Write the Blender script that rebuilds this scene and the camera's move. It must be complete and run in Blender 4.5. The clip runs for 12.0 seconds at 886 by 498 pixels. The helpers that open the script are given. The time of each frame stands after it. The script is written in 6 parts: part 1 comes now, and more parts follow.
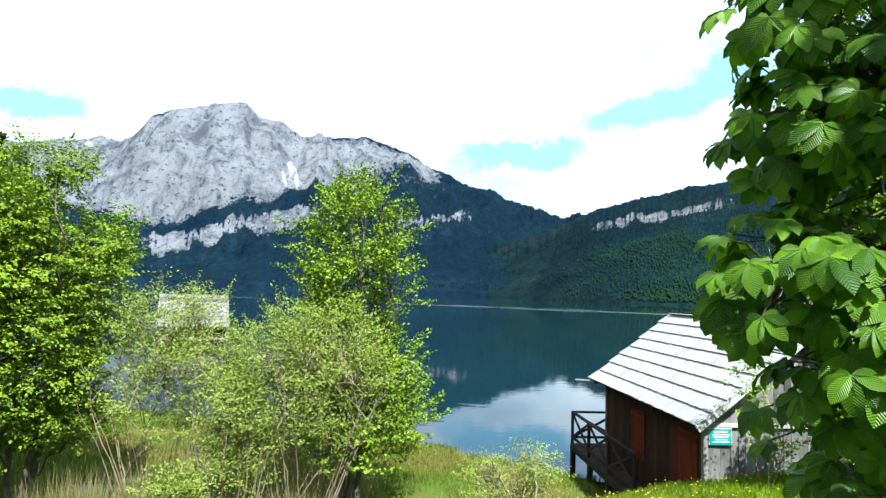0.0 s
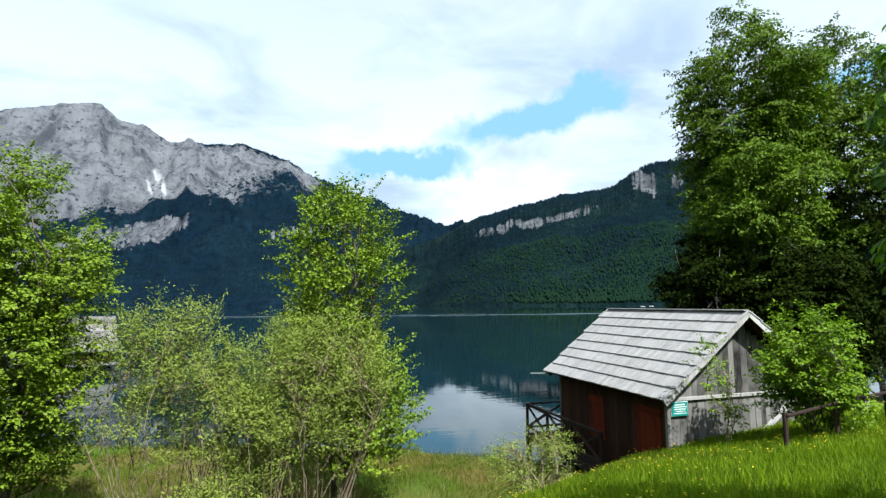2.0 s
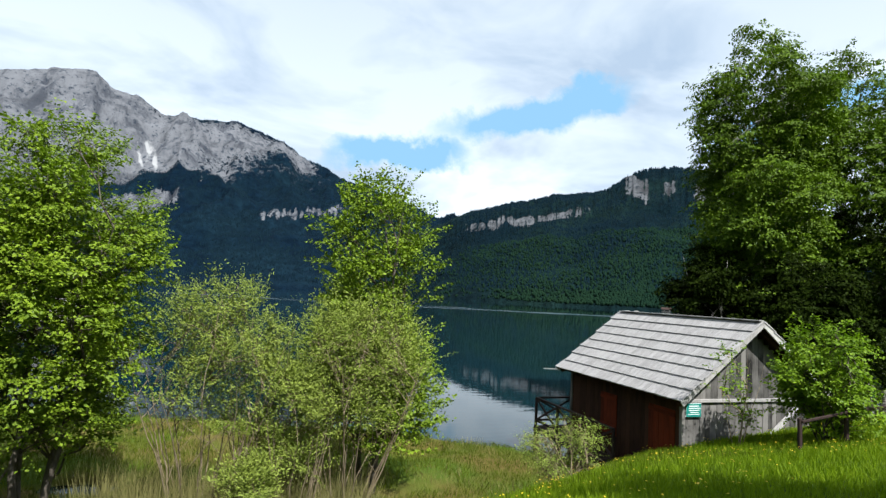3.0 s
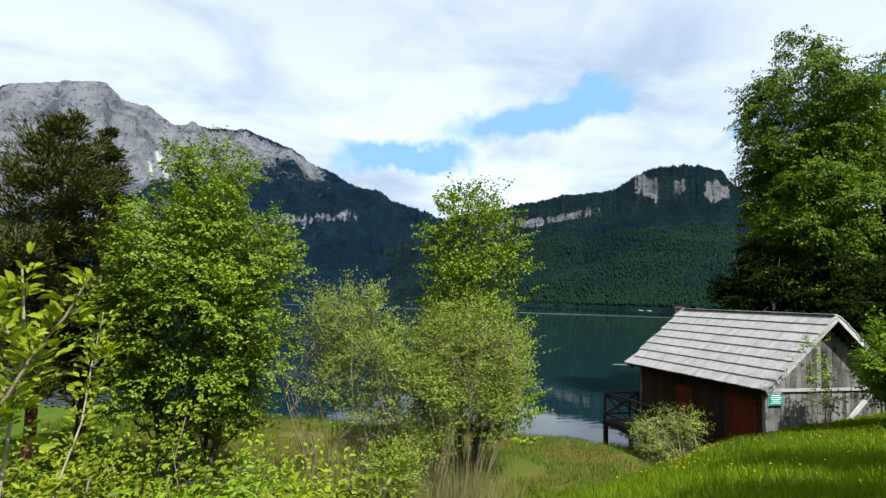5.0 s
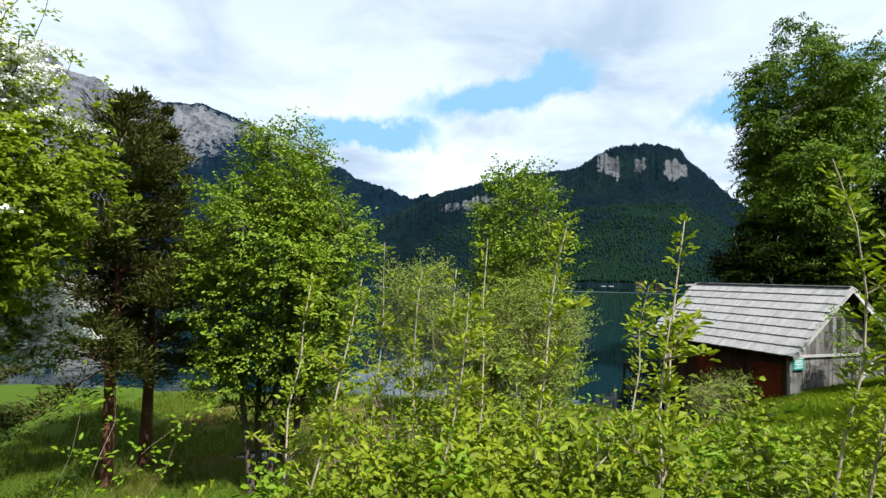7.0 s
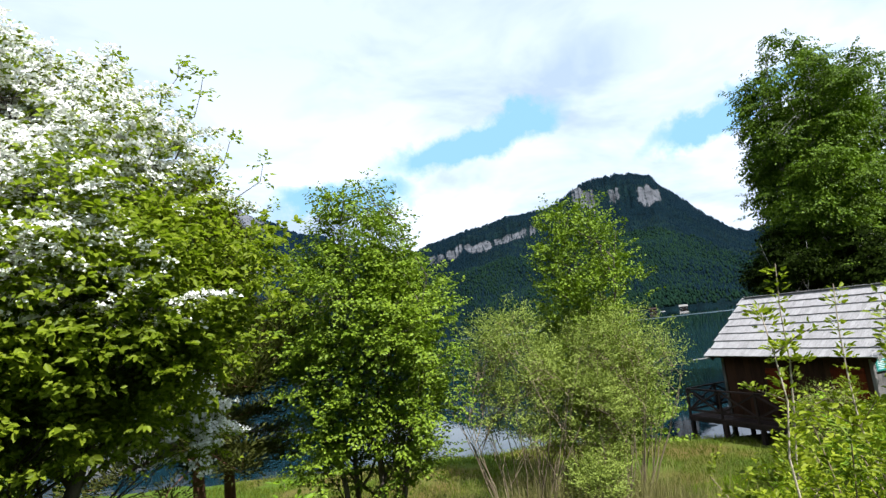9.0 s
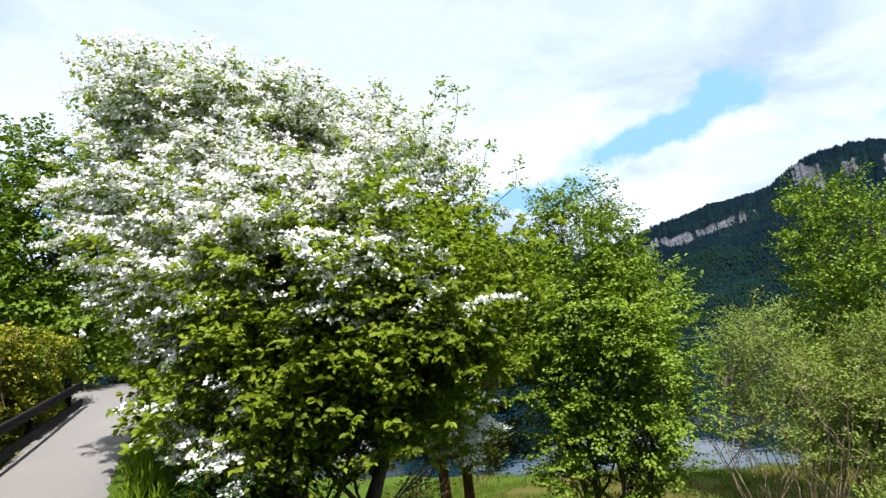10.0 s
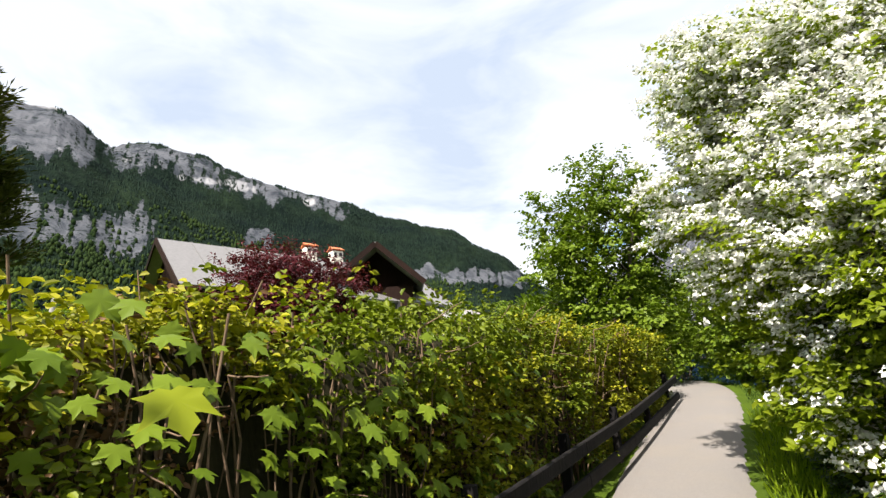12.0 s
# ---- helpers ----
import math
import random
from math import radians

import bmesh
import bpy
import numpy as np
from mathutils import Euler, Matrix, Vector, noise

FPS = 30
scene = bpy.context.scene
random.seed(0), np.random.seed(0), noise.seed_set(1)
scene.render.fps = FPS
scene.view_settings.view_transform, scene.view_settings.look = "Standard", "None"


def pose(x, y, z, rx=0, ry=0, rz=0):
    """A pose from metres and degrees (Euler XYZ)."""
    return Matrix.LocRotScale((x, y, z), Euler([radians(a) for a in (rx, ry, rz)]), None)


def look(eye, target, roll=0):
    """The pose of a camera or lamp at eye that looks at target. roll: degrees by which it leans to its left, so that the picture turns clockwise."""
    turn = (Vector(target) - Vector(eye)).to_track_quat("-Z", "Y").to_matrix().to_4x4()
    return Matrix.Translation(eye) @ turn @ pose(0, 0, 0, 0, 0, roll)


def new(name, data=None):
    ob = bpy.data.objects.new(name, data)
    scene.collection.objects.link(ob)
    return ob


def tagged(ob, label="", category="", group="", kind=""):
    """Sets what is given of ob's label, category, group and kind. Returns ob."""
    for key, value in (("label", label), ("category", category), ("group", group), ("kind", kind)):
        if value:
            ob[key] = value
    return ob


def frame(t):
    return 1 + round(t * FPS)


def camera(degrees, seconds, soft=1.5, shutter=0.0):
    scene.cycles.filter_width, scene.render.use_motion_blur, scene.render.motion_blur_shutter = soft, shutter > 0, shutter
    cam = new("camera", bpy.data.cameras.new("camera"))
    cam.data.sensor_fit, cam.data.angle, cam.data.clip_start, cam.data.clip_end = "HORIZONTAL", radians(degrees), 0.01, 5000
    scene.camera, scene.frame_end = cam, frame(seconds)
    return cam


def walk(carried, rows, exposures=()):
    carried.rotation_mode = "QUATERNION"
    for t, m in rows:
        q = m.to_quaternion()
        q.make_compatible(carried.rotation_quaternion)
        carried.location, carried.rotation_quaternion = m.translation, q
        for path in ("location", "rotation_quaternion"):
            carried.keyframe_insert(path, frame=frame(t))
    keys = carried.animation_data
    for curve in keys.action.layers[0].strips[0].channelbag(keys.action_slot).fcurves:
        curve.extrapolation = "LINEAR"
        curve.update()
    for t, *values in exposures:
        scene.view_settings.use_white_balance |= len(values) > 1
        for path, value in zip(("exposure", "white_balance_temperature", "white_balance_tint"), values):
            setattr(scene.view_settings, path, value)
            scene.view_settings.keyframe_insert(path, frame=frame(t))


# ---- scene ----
cam = camera(78.9, 12.0, soft=1.4)
ROWS = [
    (0.0, 0.304, 0.178, 5.560, 94.65, -2.05, 0.82),
    (0.5, -0.287, 0.033, 5.527, 95.61, -2.41, -1.83),
    (1.0, -0.911, -0.109, 5.496, 96.31, -2.18, -4.97),
    (1.5, -1.560, -0.256, 5.461, 97.28, -0.33, -8.24),
    (2.0, -2.235, -0.398, 5.425, 95.71, 0.55, -11.12),
    (2.5, -2.891, -0.536, 5.396, 93.63, -0.66, -13.53),
    (3.0, -3.512, -0.675, 5.387, 94.92, -3.07, -12.58),
    (3.5, -4.114, -0.827, 5.374, 95.98, -3.54, -9.67),
    (3.7, -4.349, -0.900, 5.360, 96.39, -3.18, -8.71),
    (5.3, -6.474, -1.332, 5.219, 95.03, -1.43, -12.31),
    (5.5, -6.741, -1.371, 5.209, 95.51, -0.74, -12.47),
    (6.0, -7.395, -1.435, 5.189, 92.67, 0.23, -11.85),
    (6.5, -8.044, -1.399, 5.161, 91.84, -1.33, -12.90),
    (6.7, -8.288, -1.337, 5.151, 92.35, -1.78, -14.95),
    (8.3, -10.034, -0.507, 5.098, 94.69, -0.93, -15.76),
    (8.5, -10.242, -0.438, 5.104, 95.34, 1.38, -16.28),
    (9.0, -10.690, -0.341, 5.167, 98.51, 6.00, -16.08),
    (9.5, -11.047, -0.259, 5.221, 99.14, 7.79, -8.65),
    (10.0, -11.447, -0.179, 5.258, 100.74, 6.05, 4.07),
    (10.5, -11.754, -0.118, 5.270, 102.81, 3.89, 11.56),
    (11.0, -12.020, -0.099, 5.265, 103.61, 3.98, 23.05),
    (11.5, -12.219, -0.122, 5.256, 103.85, 4.84, 34.10),
    (12.0, -12.275, -0.191, 5.215, 105.72, 3.37, 56.67),
]
# seconds, stops, kelvin, tint
EXPOSURES = [(0.0, 1.66, 5920, 4), (1.0, 1.28, 5950, 4), (2.0, 0.98, 6150, 6), (3.0, 0.84, 6320, 9), (6.5, 0.84, 6350, 9), (8.5, 1.05, 6200, 11), (10.0, 1.04, 6150, 15), (11.0, 1.12, 6500, 15), (12.0, 1.12, 6950, 16)]
walk(cam, [(t, pose(x, y, z, rx, ry, rz)) for t, x, y, z, rx, ry, rz in ROWS], EXPOSURES)
import itertools

# ---- world, sun and sky ----
SUN_AZ, SUN_EL = 158.0, 52.0   # compass-like azimuth from +y towards +x, and height, in degrees
sun_dir = Vector((math.sin(radians(SUN_AZ)) * math.cos(radians(SUN_EL)),
                  math.cos(radians(SUN_AZ)) * math.cos(radians(SUN_EL)), math.sin(radians(SUN_EL))))
sun = new("sun", bpy.data.lights.new("sun", "SUN"))
sun.data.energy, sun.data.angle, sun.data.color = 5.0, radians(0.6), (1.0, 0.975, 0.93)
sun.matrix_world = look(sun_dir * 60, (0, 0, 0))


class Nodes:
    """Small helper round a node tree."""

    def __init__(self, tree):
        self.t = tree
        tree.nodes.clear()

    def n(self, kind, ins=None, **props):
        node = self.t.nodes.new(kind)
        for k, v in props.items():
            setattr(node, k, v)
        for k, v in (ins or {}).items():
            sock = node.inputs[k]
            if isinstance(v, bpy.types.NodeSocket):
                self.t.links.new(v, sock)
            else:
                sock.default_value = v
        return node

    def link(self, a, b):
        self.t.links.new(a, b)

    def math(self, op, a, b=0.0, clamp=False):
        return self.n("ShaderNodeMath", {0: a, 1: b}, operation=op, use_clamp=clamp).outputs[0]

    def noise(self, vec, scale, detail=4.0, rough=0.55, dist=0.0):
        ins = {"Scale": scale, "Detail": detail, "Roughness": rough, "Distortion": dist}
        if vec is not None:
            ins["Vector"] = vec
        return self.n("ShaderNodeTexNoise", ins).outputs["Fac"]

    def ramp(self, fac, stops, interp="LINEAR"):
        node = self.n("ShaderNodeValToRGB", {"Fac": fac})
        node.color_ramp.interpolation = interp
        els = node.color_ramp.elements
        while len(els) < len(stops):
            els.new(0.5)
        for e, (p, c) in zip(els, stops):
            e.position = p
            e.color = (*c, 1.0) if isinstance(c, tuple) else (c, c, c, 1.0)
        return node.outputs["Color"]

    def mix(self, fac, a, b, blend="MIX"):
        node = self.n("ShaderNodeMix", data_type="RGBA", blend_type=blend)
        for i, v in ((0, fac), (6, a), (7, b)):
            if isinstance(v, bpy.types.NodeSocket):
                self.link(v, node.inputs[i])
            else:
                node.inputs[i].default_value = (*v, 1.0) if isinstance(v, tuple) else v
        return node.outputs[2]


world = bpy.data.worlds.new("sky")
scene.world = world
world.use_nodes = True
W = Nodes(world.node_tree)
sky = W.n("ShaderNodeTexSky", sky_type="NISHITA", sun_disc=False, sun_elevation=radians(SUN_EL),
          sun_rotation=radians(SUN_AZ), altitude=700.0, air_density=1.0, dust_density=0.6, ozone_density=1.6)
sky_dir = W.n("ShaderNodeTexCoord").outputs["Generated"]


def sky_hole(az, el, half_az, half_el, tilt=0.0):
    """A gap in the clouds: 1 in its middle, falling to 0 and below towards its edge."""
    rot = W.n("ShaderNodeMapping", {"Vector": warped, "Rotation": (0.0, 0.0, radians(az))}, vector_type="POINT").outputs[0]
    rot = W.n("ShaderNodeMapping", {"Vector": rot, "Rotation": (radians(-el), 0.0, 0.0)}, vector_type="POINT").outputs[0]
    rot = W.n("ShaderNodeMapping", {"Vector": rot, "Rotation": (0.0, radians(tilt), 0.0)}, vector_type="POINT").outputs[0]
    s = W.n("ShaderNodeSeparateXYZ", {0: rot})
    u = W.math("MULTIPLY", s.outputs[0], 1 / math.sin(radians(half_az)))
    v = W.math("MULTIPLY", s.outputs[2], 1 / math.sin(radians(half_el)))
    d = W.math("SQRT", W.math("ADD", W.math("MULTIPLY", u, u), W.math("MULTIPLY", v, v)))
    front = W.math("GREATER_THAN", s.outputs[1], 0.0)
    return W.math("MULTIPLY", W.math("SUBTRACT", 1.0, d), front)


shake = W.n("ShaderNodeTexNoise", {"Vector": sky_dir, "Scale": 9.0, "Detail": 7.0, "Roughness": 0.62}).outputs["Color"]
shake = W.n("ShaderNodeVectorMath", {0: shake, 1: (0.5, 0.5, 0.5)}, operation="SUBTRACT").outputs[0]
shake = W.n("ShaderNodeVectorMath", {0: shake, "Scale": 0.12}, operation="SCALE").outputs[0]
warped = W.n("ShaderNodeVectorMath", {0: sky_dir, 1: shake}, operation="ADD").outputs[0]
holes = None
for hole in ((21.0, 19.0, 11.5, 2.5, 14.0), (27.0, 20.6, 5.0, 2.0, 5.0), (7.0, 14.5, 9.5, 1.9, 2.0), (47.0, 17.4, 10.0, 1.8, 15.0), (-38.8, 14.5, 5.5, 1.5, -4.0), (100.0, 30.0, 12.0, 4.0, 10.0), (170.0, 40.0, 16.0, 6.0, -10.0)):
    h = sky_hole(*hole)
    holes = h if holes is None else W.math("MAXIMUM", holes, h)
gap = W.n("ShaderNodeMapRange", {"Value": holes, "From Min": -0.22, "From Max": 0.42}).outputs[0]
flat = W.n("ShaderNodeMapping", {"Vector": sky_dir, "Scale": (1.0, 1.0, 2.6)}).outputs[0]
grey = W.ramp(W.noise(flat, 3.1, 5.0, 0.55, 0.4), [(0.44, 1.0), (0.68, 0.0)])
CLOUD_LOW, CLOUD_LIGHT, CLOUD_DARK = (17.0, 17.1, 17.3), (11.0, 11.1, 11.3), (7.2, 7.7, 8.9)
height = W.n("ShaderNodeSeparateXYZ", {0: sky_dir}).outputs[2]
white = W.mix(W.ramp(height, [(0.12, 0.0), (0.5, 1.0)]), CLOUD_LOW, CLOUD_LIGHT)
cloud = W.mix(grey, CLOUD_DARK, white)
blue = W.mix(0.85, sky.outputs[0], (4.4, 8.4, 12.2))
W.link(W.n("ShaderNodeBackground", {"Color": W.mix(gap, cloud, blue), "Strength": 0.05}).outputs[0],
       W.n("ShaderNodeOutputWorld").inputs[0])


# ---- materials ----
def material(name):
    m = bpy.data.materials.new(name)
    m.use_nodes = True
    return m, Nodes(m.node_tree)


def finish(nt, color, rough=0.8, bump=None, bump_strength=0.3, bump_dist=0.02, metal=0.0, spec=0.5, **more):
    ins = {"Base Color": color, "Roughness": rough, "Metallic": metal, "Specular IOR Level": spec}
    ins.update(more)
    bsdf = nt.n("ShaderNodeBsdfPrincipled", {})
    for k, v in ins.items():
        if isinstance(v, bpy.types.NodeSocket):
            nt.link(v, bsdf.inputs[k])
        else:
            bsdf.inputs[k].default_value = (*v, 1.0) if isinstance(v, tuple) and len(v) == 3 else v
    if bump is not None:
        b = nt.n("ShaderNodeBump", {"Height": bump, "Strength": bump_strength, "Distance": bump_dist})
        nt.link(b.outputs[0], bsdf.inputs["Normal"])
    return bsdf


def done(nt, shader):
    nt.link(shader.outputs[0], nt.n("ShaderNodeOutputMaterial").inputs[0])


def leaf_material(name, dark, light, through_light=0.20, gloss=0.5, patch=0.6, glow=(1.0, 1.15, 0.5), shine=0.16):
    """Leaf: colour varies from leaf to leaf and in large patches; light shines through."""
    m, nt = material(name)
    per_leaf = nt.n("ShaderNodeNewGeometry").outputs["Random Per Island"]
    pos = nt.n("ShaderNodeTexCoord").outputs["Object"]
    big = nt.noise(pos, patch, 3.0)
    f = nt.math("ADD", nt.math("MULTIPLY", per_leaf, 0.55), nt.math("MULTIPLY", nt.math("SUBTRACT", big, 0.25), 0.8), clamp=True)
    col = nt.mix(f, dark, light)
    base = finish(nt, col, gloss, spec=shine)
    tr = nt.n("ShaderNodeBsdfTranslucent", {"Color": nt.mix(1.0, col, glow, "MULTIPLY")})
    sh = nt.n("ShaderNodeMixShader", {0: through_light, 1: base.outputs[0], 2: tr.outputs[0]})
    done(nt, sh)
    return m


def veined_leaf_material(name, dark, light):
    """Large leaf with parallel side veins that run out from the midrib."""
    m, nt = material(name)
    per_leaf = nt.n("ShaderNodeNewGeometry").outputs["Random Per Island"]
    uv = nt.n("ShaderNodeSeparateXYZ", {0: nt.n("ShaderNodeUVMap", uv_map="leaf").outputs[0]})
    along = nt.math("SUBTRACT", uv.outputs[0], nt.math("MULTIPLY", nt.math("ABSOLUTE", uv.outputs[1]), 0.45))
    rib = nt.math("ABSOLUTE", nt.math("SINE", nt.math("MULTIPLY", along, 46.0)))
    col = nt.mix(nt.math("MULTIPLY", per_leaf, 0.9), dark, light)
    col = nt.mix(nt.ramp(rib, [(0.0, 0.45), (0.4, 0.0)]), col, tuple(min(1, c * 1.5) for c in light))
    base = finish(nt, col, 0.40, rib, 0.5, 0.006, spec=0.28)
    tr = nt.n("ShaderNodeBsdfTranslucent", {"Color": nt.mix(1.0, col, (1.0, 1.15, 0.4), "MULTIPLY")})
    done(nt, nt.n("ShaderNodeMixShader", {0: 0.38, 1: base.outputs[0], 2: tr.outputs[0]}))
    return m


def bark_material(name, dark, light, scale=6.0):
    m, nt = material(name)
    pos = nt.n("ShaderNodeTexCoord").outputs["Object"]
    st = nt.n("ShaderNodeMapping", {"Vector": pos, "Scale": (1.0, 1.0, 0.25)}).outputs[0]
    fine = nt.noise(st, scale * 5, 5.0, 0.65)
    f = nt.mix(0.5, fine, nt.noise(pos, scale * 0.4, 3.0))
    done(nt, finish(nt, nt.ramp(f, [(0.3, dark), (0.7, light)]), 0.9, fine, 0.6, 0.02, spec=0.12))
    return m


def birch_material():
    m, nt = material("birch_bark")
    pos = nt.n("ShaderNodeTexCoord").outputs["Object"]
    st = nt.n("ShaderNodeMapping", {"Vector": pos, "Scale": (2.0, 2.0, 9.0)}).outputs[0]
    marks = nt.noise(st, 1.5, 5.0, 0.6)
    col = nt.ramp(marks, [(0.42, (0.05, 0.045, 0.04)), (0.5, (0.5, 0.48, 0.44))])
    done(nt, finish(nt, col, 0.8, marks, 0.3))
    return m


def wood_material(name, dark, light, streak=(9.0, 9.0, 0.7), rough=0.85, blotch=0.35, own=0.22):
    """Weathered boards: grain along the local z or x axis, and a tone of its own for every board."""
    m, nt = material(name)
    pos = nt.n("ShaderNodeTexCoord").outputs["Object"]
    rnd = nt.n("ShaderNodeObjectInfo").outputs["Random"]
    isl = nt.n("ShaderNodeNewGeometry").outputs["Random Per Island"]
    off = nt.n("ShaderNodeCombineXYZ", {0: nt.math("MULTIPLY", rnd, 31.0), 1: nt.math("MULTIPLY", isl, 17.0), 2: nt.math("MULTIPLY", rnd, 11.0)}).outputs[0]
    p = nt.n("ShaderNodeVectorMath", {0: pos, 1: off}, operation="ADD").outputs[0]
    st = nt.n("ShaderNodeMapping", {"Vector": p, "Scale": streak}).outputs[0]
    grain = nt.noise(st, 3.0, 6.0, 0.65, 0.3)
    blot = nt.noise(p, 1.3, 4.0)
    f = nt.mix(blotch, grain, blot)
    f = nt.math("ADD", f, nt.math("MULTIPLY", nt.math("SUBTRACT", nt.math("ADD", rnd, nt.math("MULTIPLY", isl, 0.5)), 0.75), own))
    done(nt, finish(nt, nt.ramp(f, [(0.30, dark), (0.68, light)]), rough, grain, 0.5, 0.01, spec=0.12))
    return m


def plain_material(name, color, rough=0.7, metal=0.0, vary=0.25, scale=8.0, bump=0.15):
    m, nt = material(name)
    pos = nt.n("ShaderNodeTexCoord").outputs["Object"]
    f = nt.noise(pos, scale, 5.0, 0.6)
    dark = tuple(c * (1 - vary) for c in color)
    light = tuple(min(1.0, c * (1 + vary)) for c in color)
    done(nt, finish(nt, nt.ramp(f, [(0.3, dark), (0.7, light)]), rough, f, bump, 0.01, metal))
    return m


def ground_material():
    """Meadow soil under the grass: green to brown patches."""
    m, nt = material("meadow")
    pos = nt.n("ShaderNodeTexCoord").outputs["Object"]
    big = nt.noise(pos, 0.35, 4.0)
    mid = nt.noise(pos, 2.2, 5.0)
    fine = nt.noise(pos, 26.0, 5.0, 0.7)
    green = nt.mix(mid, (0.046, 0.088, 0.007), (0.098, 0.155, 0.012))
    dry = nt.mix(fine, (0.095, 0.066, 0.018), (0.20, 0.145, 0.045))
    wet = nt.n("ShaderNodeAttribute", attribute_name="marsh").outputs["Fac"]
    f = nt.math("MULTIPLY", nt.ramp(big, [(0.42, 0.0), (0.6, 1.0)]), wet)
    col = nt.mix(f, green, dry)
    col = nt.mix(nt.math("MULTIPLY", fine, 0.5), col, (0.03, 0.05, 0.01))
    done(nt, finish(nt, col, 0.95, fine, 0.8, 0.06, spec=0.08))
    return m


def gravel_material():
    m, nt = material("path_gravel")
    pos = nt.n("ShaderNodeTexCoord").outputs["Object"]
    grit = nt.n("ShaderNodeTexVoronoi", {"Vector": pos, "Scale": 90.0}).outputs["Distance"]
    fine = nt.noise(pos, 40.0, 6.0, 0.7)
    big = nt.noise(pos, 1.1, 4.0)
    col = nt.mix(fine, (0.145, 0.137, 0.125), (0.24, 0.225, 0.205))
    col = nt.mix(nt.ramp(big, [(0.45, 0.0), (0.75, 0.5)]), col, (0.225, 0.20, 0.16))
    done(nt, finish(nt, col, 0.95, grit, 0.5, 0.01, spec=0.2))
    return m


def water_material():
    m, nt = material("lake_water")
    pos = nt.n("ShaderNodeTexCoord").outputs["Object"]
    wide = nt.n("ShaderNodeMapping", {"Vector": pos, "Scale": (0.5, 1.6, 1.0)}).outputs[0]
    ripple = nt.noise(wide, 1.3, 3.0, 0.5)
    far = nt.n("ShaderNodeMapping", {"Vector": pos, "Scale": (0.02, 0.10, 1.0)}).outputs[0]
    calm = nt.noise(far, 1.0, 3.0)
    h = nt.math("MULTIPLY", ripple, nt.ramp(calm, [(0.35, 0.25), (0.7, 1.0)]))
    xyz = nt.n("ShaderNodeSeparateXYZ", {0: pos})
    wander = nt.math("MULTIPLY", nt.noise(nt.n("ShaderNodeMapping", {"Vector": pos, "Scale": (0.012, 0.012, 1.0)}).outputs[0], 1.0, 3.0), 46.0)
    line = nt.math("SUBTRACT", nt.math("ADD", xyz.outputs[1], nt.math("ADD", wander, nt.math("MULTIPLY", xyz.outputs[0], 0.18))), 268.0)
    broken = nt.ramp(nt.noise(nt.n("ShaderNodeMapping", {"Vector": pos, "Scale": (0.02, 0.02, 1.0)}).outputs[0], 1.0, 2.0), [(0.40, 0.25), (0.55, 1.0)])
    streak = nt.math("MULTIPLY", nt.ramp(nt.math("MULTIPLY", nt.math("ABSOLUTE", line), 0.018), [(0.15, 1.0), (0.5, 0.0)]), broken)
    h = nt.math("ADD", h, nt.math("MULTIPLY", streak, nt.math("MULTIPLY", nt.noise(pos, 3.0, 2.0), 4.0)))
    done(nt, finish(nt, (0.004, 0.016, 0.020), nt.math("ADD", 0.02, nt.math("MULTIPLY", streak, 0.30)), h, 0.04, 0.12, spec=0.5, IOR=1.333))
    return m


def mountain_material(name, forest_dark, forest_light, rock_dark, rock_light, tree_scale=0.045):
    """Rock, snow and forest, told apart by the masks rock and snow that the mesh carries."""
    m, nt = material(name)
    pos = nt.n("ShaderNodeTexCoord").outputs["Object"]
    rock = nt.n("ShaderNodeAttribute", attribute_name="rock").outputs["Fac"]
    snow = nt.n("ShaderNodeAttribute", attribute_name="snow").outputs["Fac"]
    tall = nt.n("ShaderNodeMapping", {"Vector": pos, "Scale": (1.0, 1.0, 0.45)}).outputs[0]
    crack = nt.noise(tall, 0.012, 8.0, 0.68, 0.5)
    speck = nt.noise(pos, 0.05, 6.0, 0.7)
    trees = nt.noise(pos, tree_scale, 5.0, 0.7)
    stand = nt.noise(pos, 0.0045, 4.0)
    forest = nt.mix(nt.ramp(stand, [(0.4, 0.0), (0.65, 1.0)]), forest_dark, forest_light)
    forest = nt.mix(nt.ramp(trees, [(0.35, 0.75), (0.65, 0.0)]), forest, tuple(c * 0.35 for c in forest_dark))
    stone = nt.ramp(crack, [(0.38, rock_dark), (0.52, rock_light), (0.72, tuple(min(1, c * 1.2) for c in rock_light))])
    scrub = nt.ramp(speck, [(0.55, 0.0), (0.63, 0.8)])
    ledge = nt.noise(nt.n("ShaderNodeMapping", {"Vector": pos, "Scale": (1.0, 1.0, 2.2)}).outputs[0], 0.0075, 6.0, 0.65)
    stone = nt.mix(nt.ramp(ledge, [(0.54, 0.0), (0.66, 0.6)]), stone, tuple(c * 0.70 for c in rock_dark))
    stone = nt.mix(scrub, stone, tuple(c * 1.2 for c in forest_dark))
    edge = nt.math("ADD", rock, nt.math("MULTIPLY", nt.math("SUBTRACT", speck, 0.5), 1.7))
    col = nt.mix(nt.ramp(edge, [(0.44, 0.0), (0.56, 1.0)]), forest, stone)
    sedge = nt.math("ADD", snow, nt.math("MULTIPLY", nt.math("SUBTRACT", crack, 0.5), 1.2))
    col = nt.mix(nt.ramp(sedge, [(0.42, 0.0), (0.72, 1.0)]), col, (0.27, 0.275, 0.28))
    h = nt.mix(nt.ramp(edge, [(0.44, 0.0), (0.56, 1.0)]), trees, crack)
    done(nt, finish(nt, col, 0.95, h, 0.9, 14.0, spec=0.02))
    return m


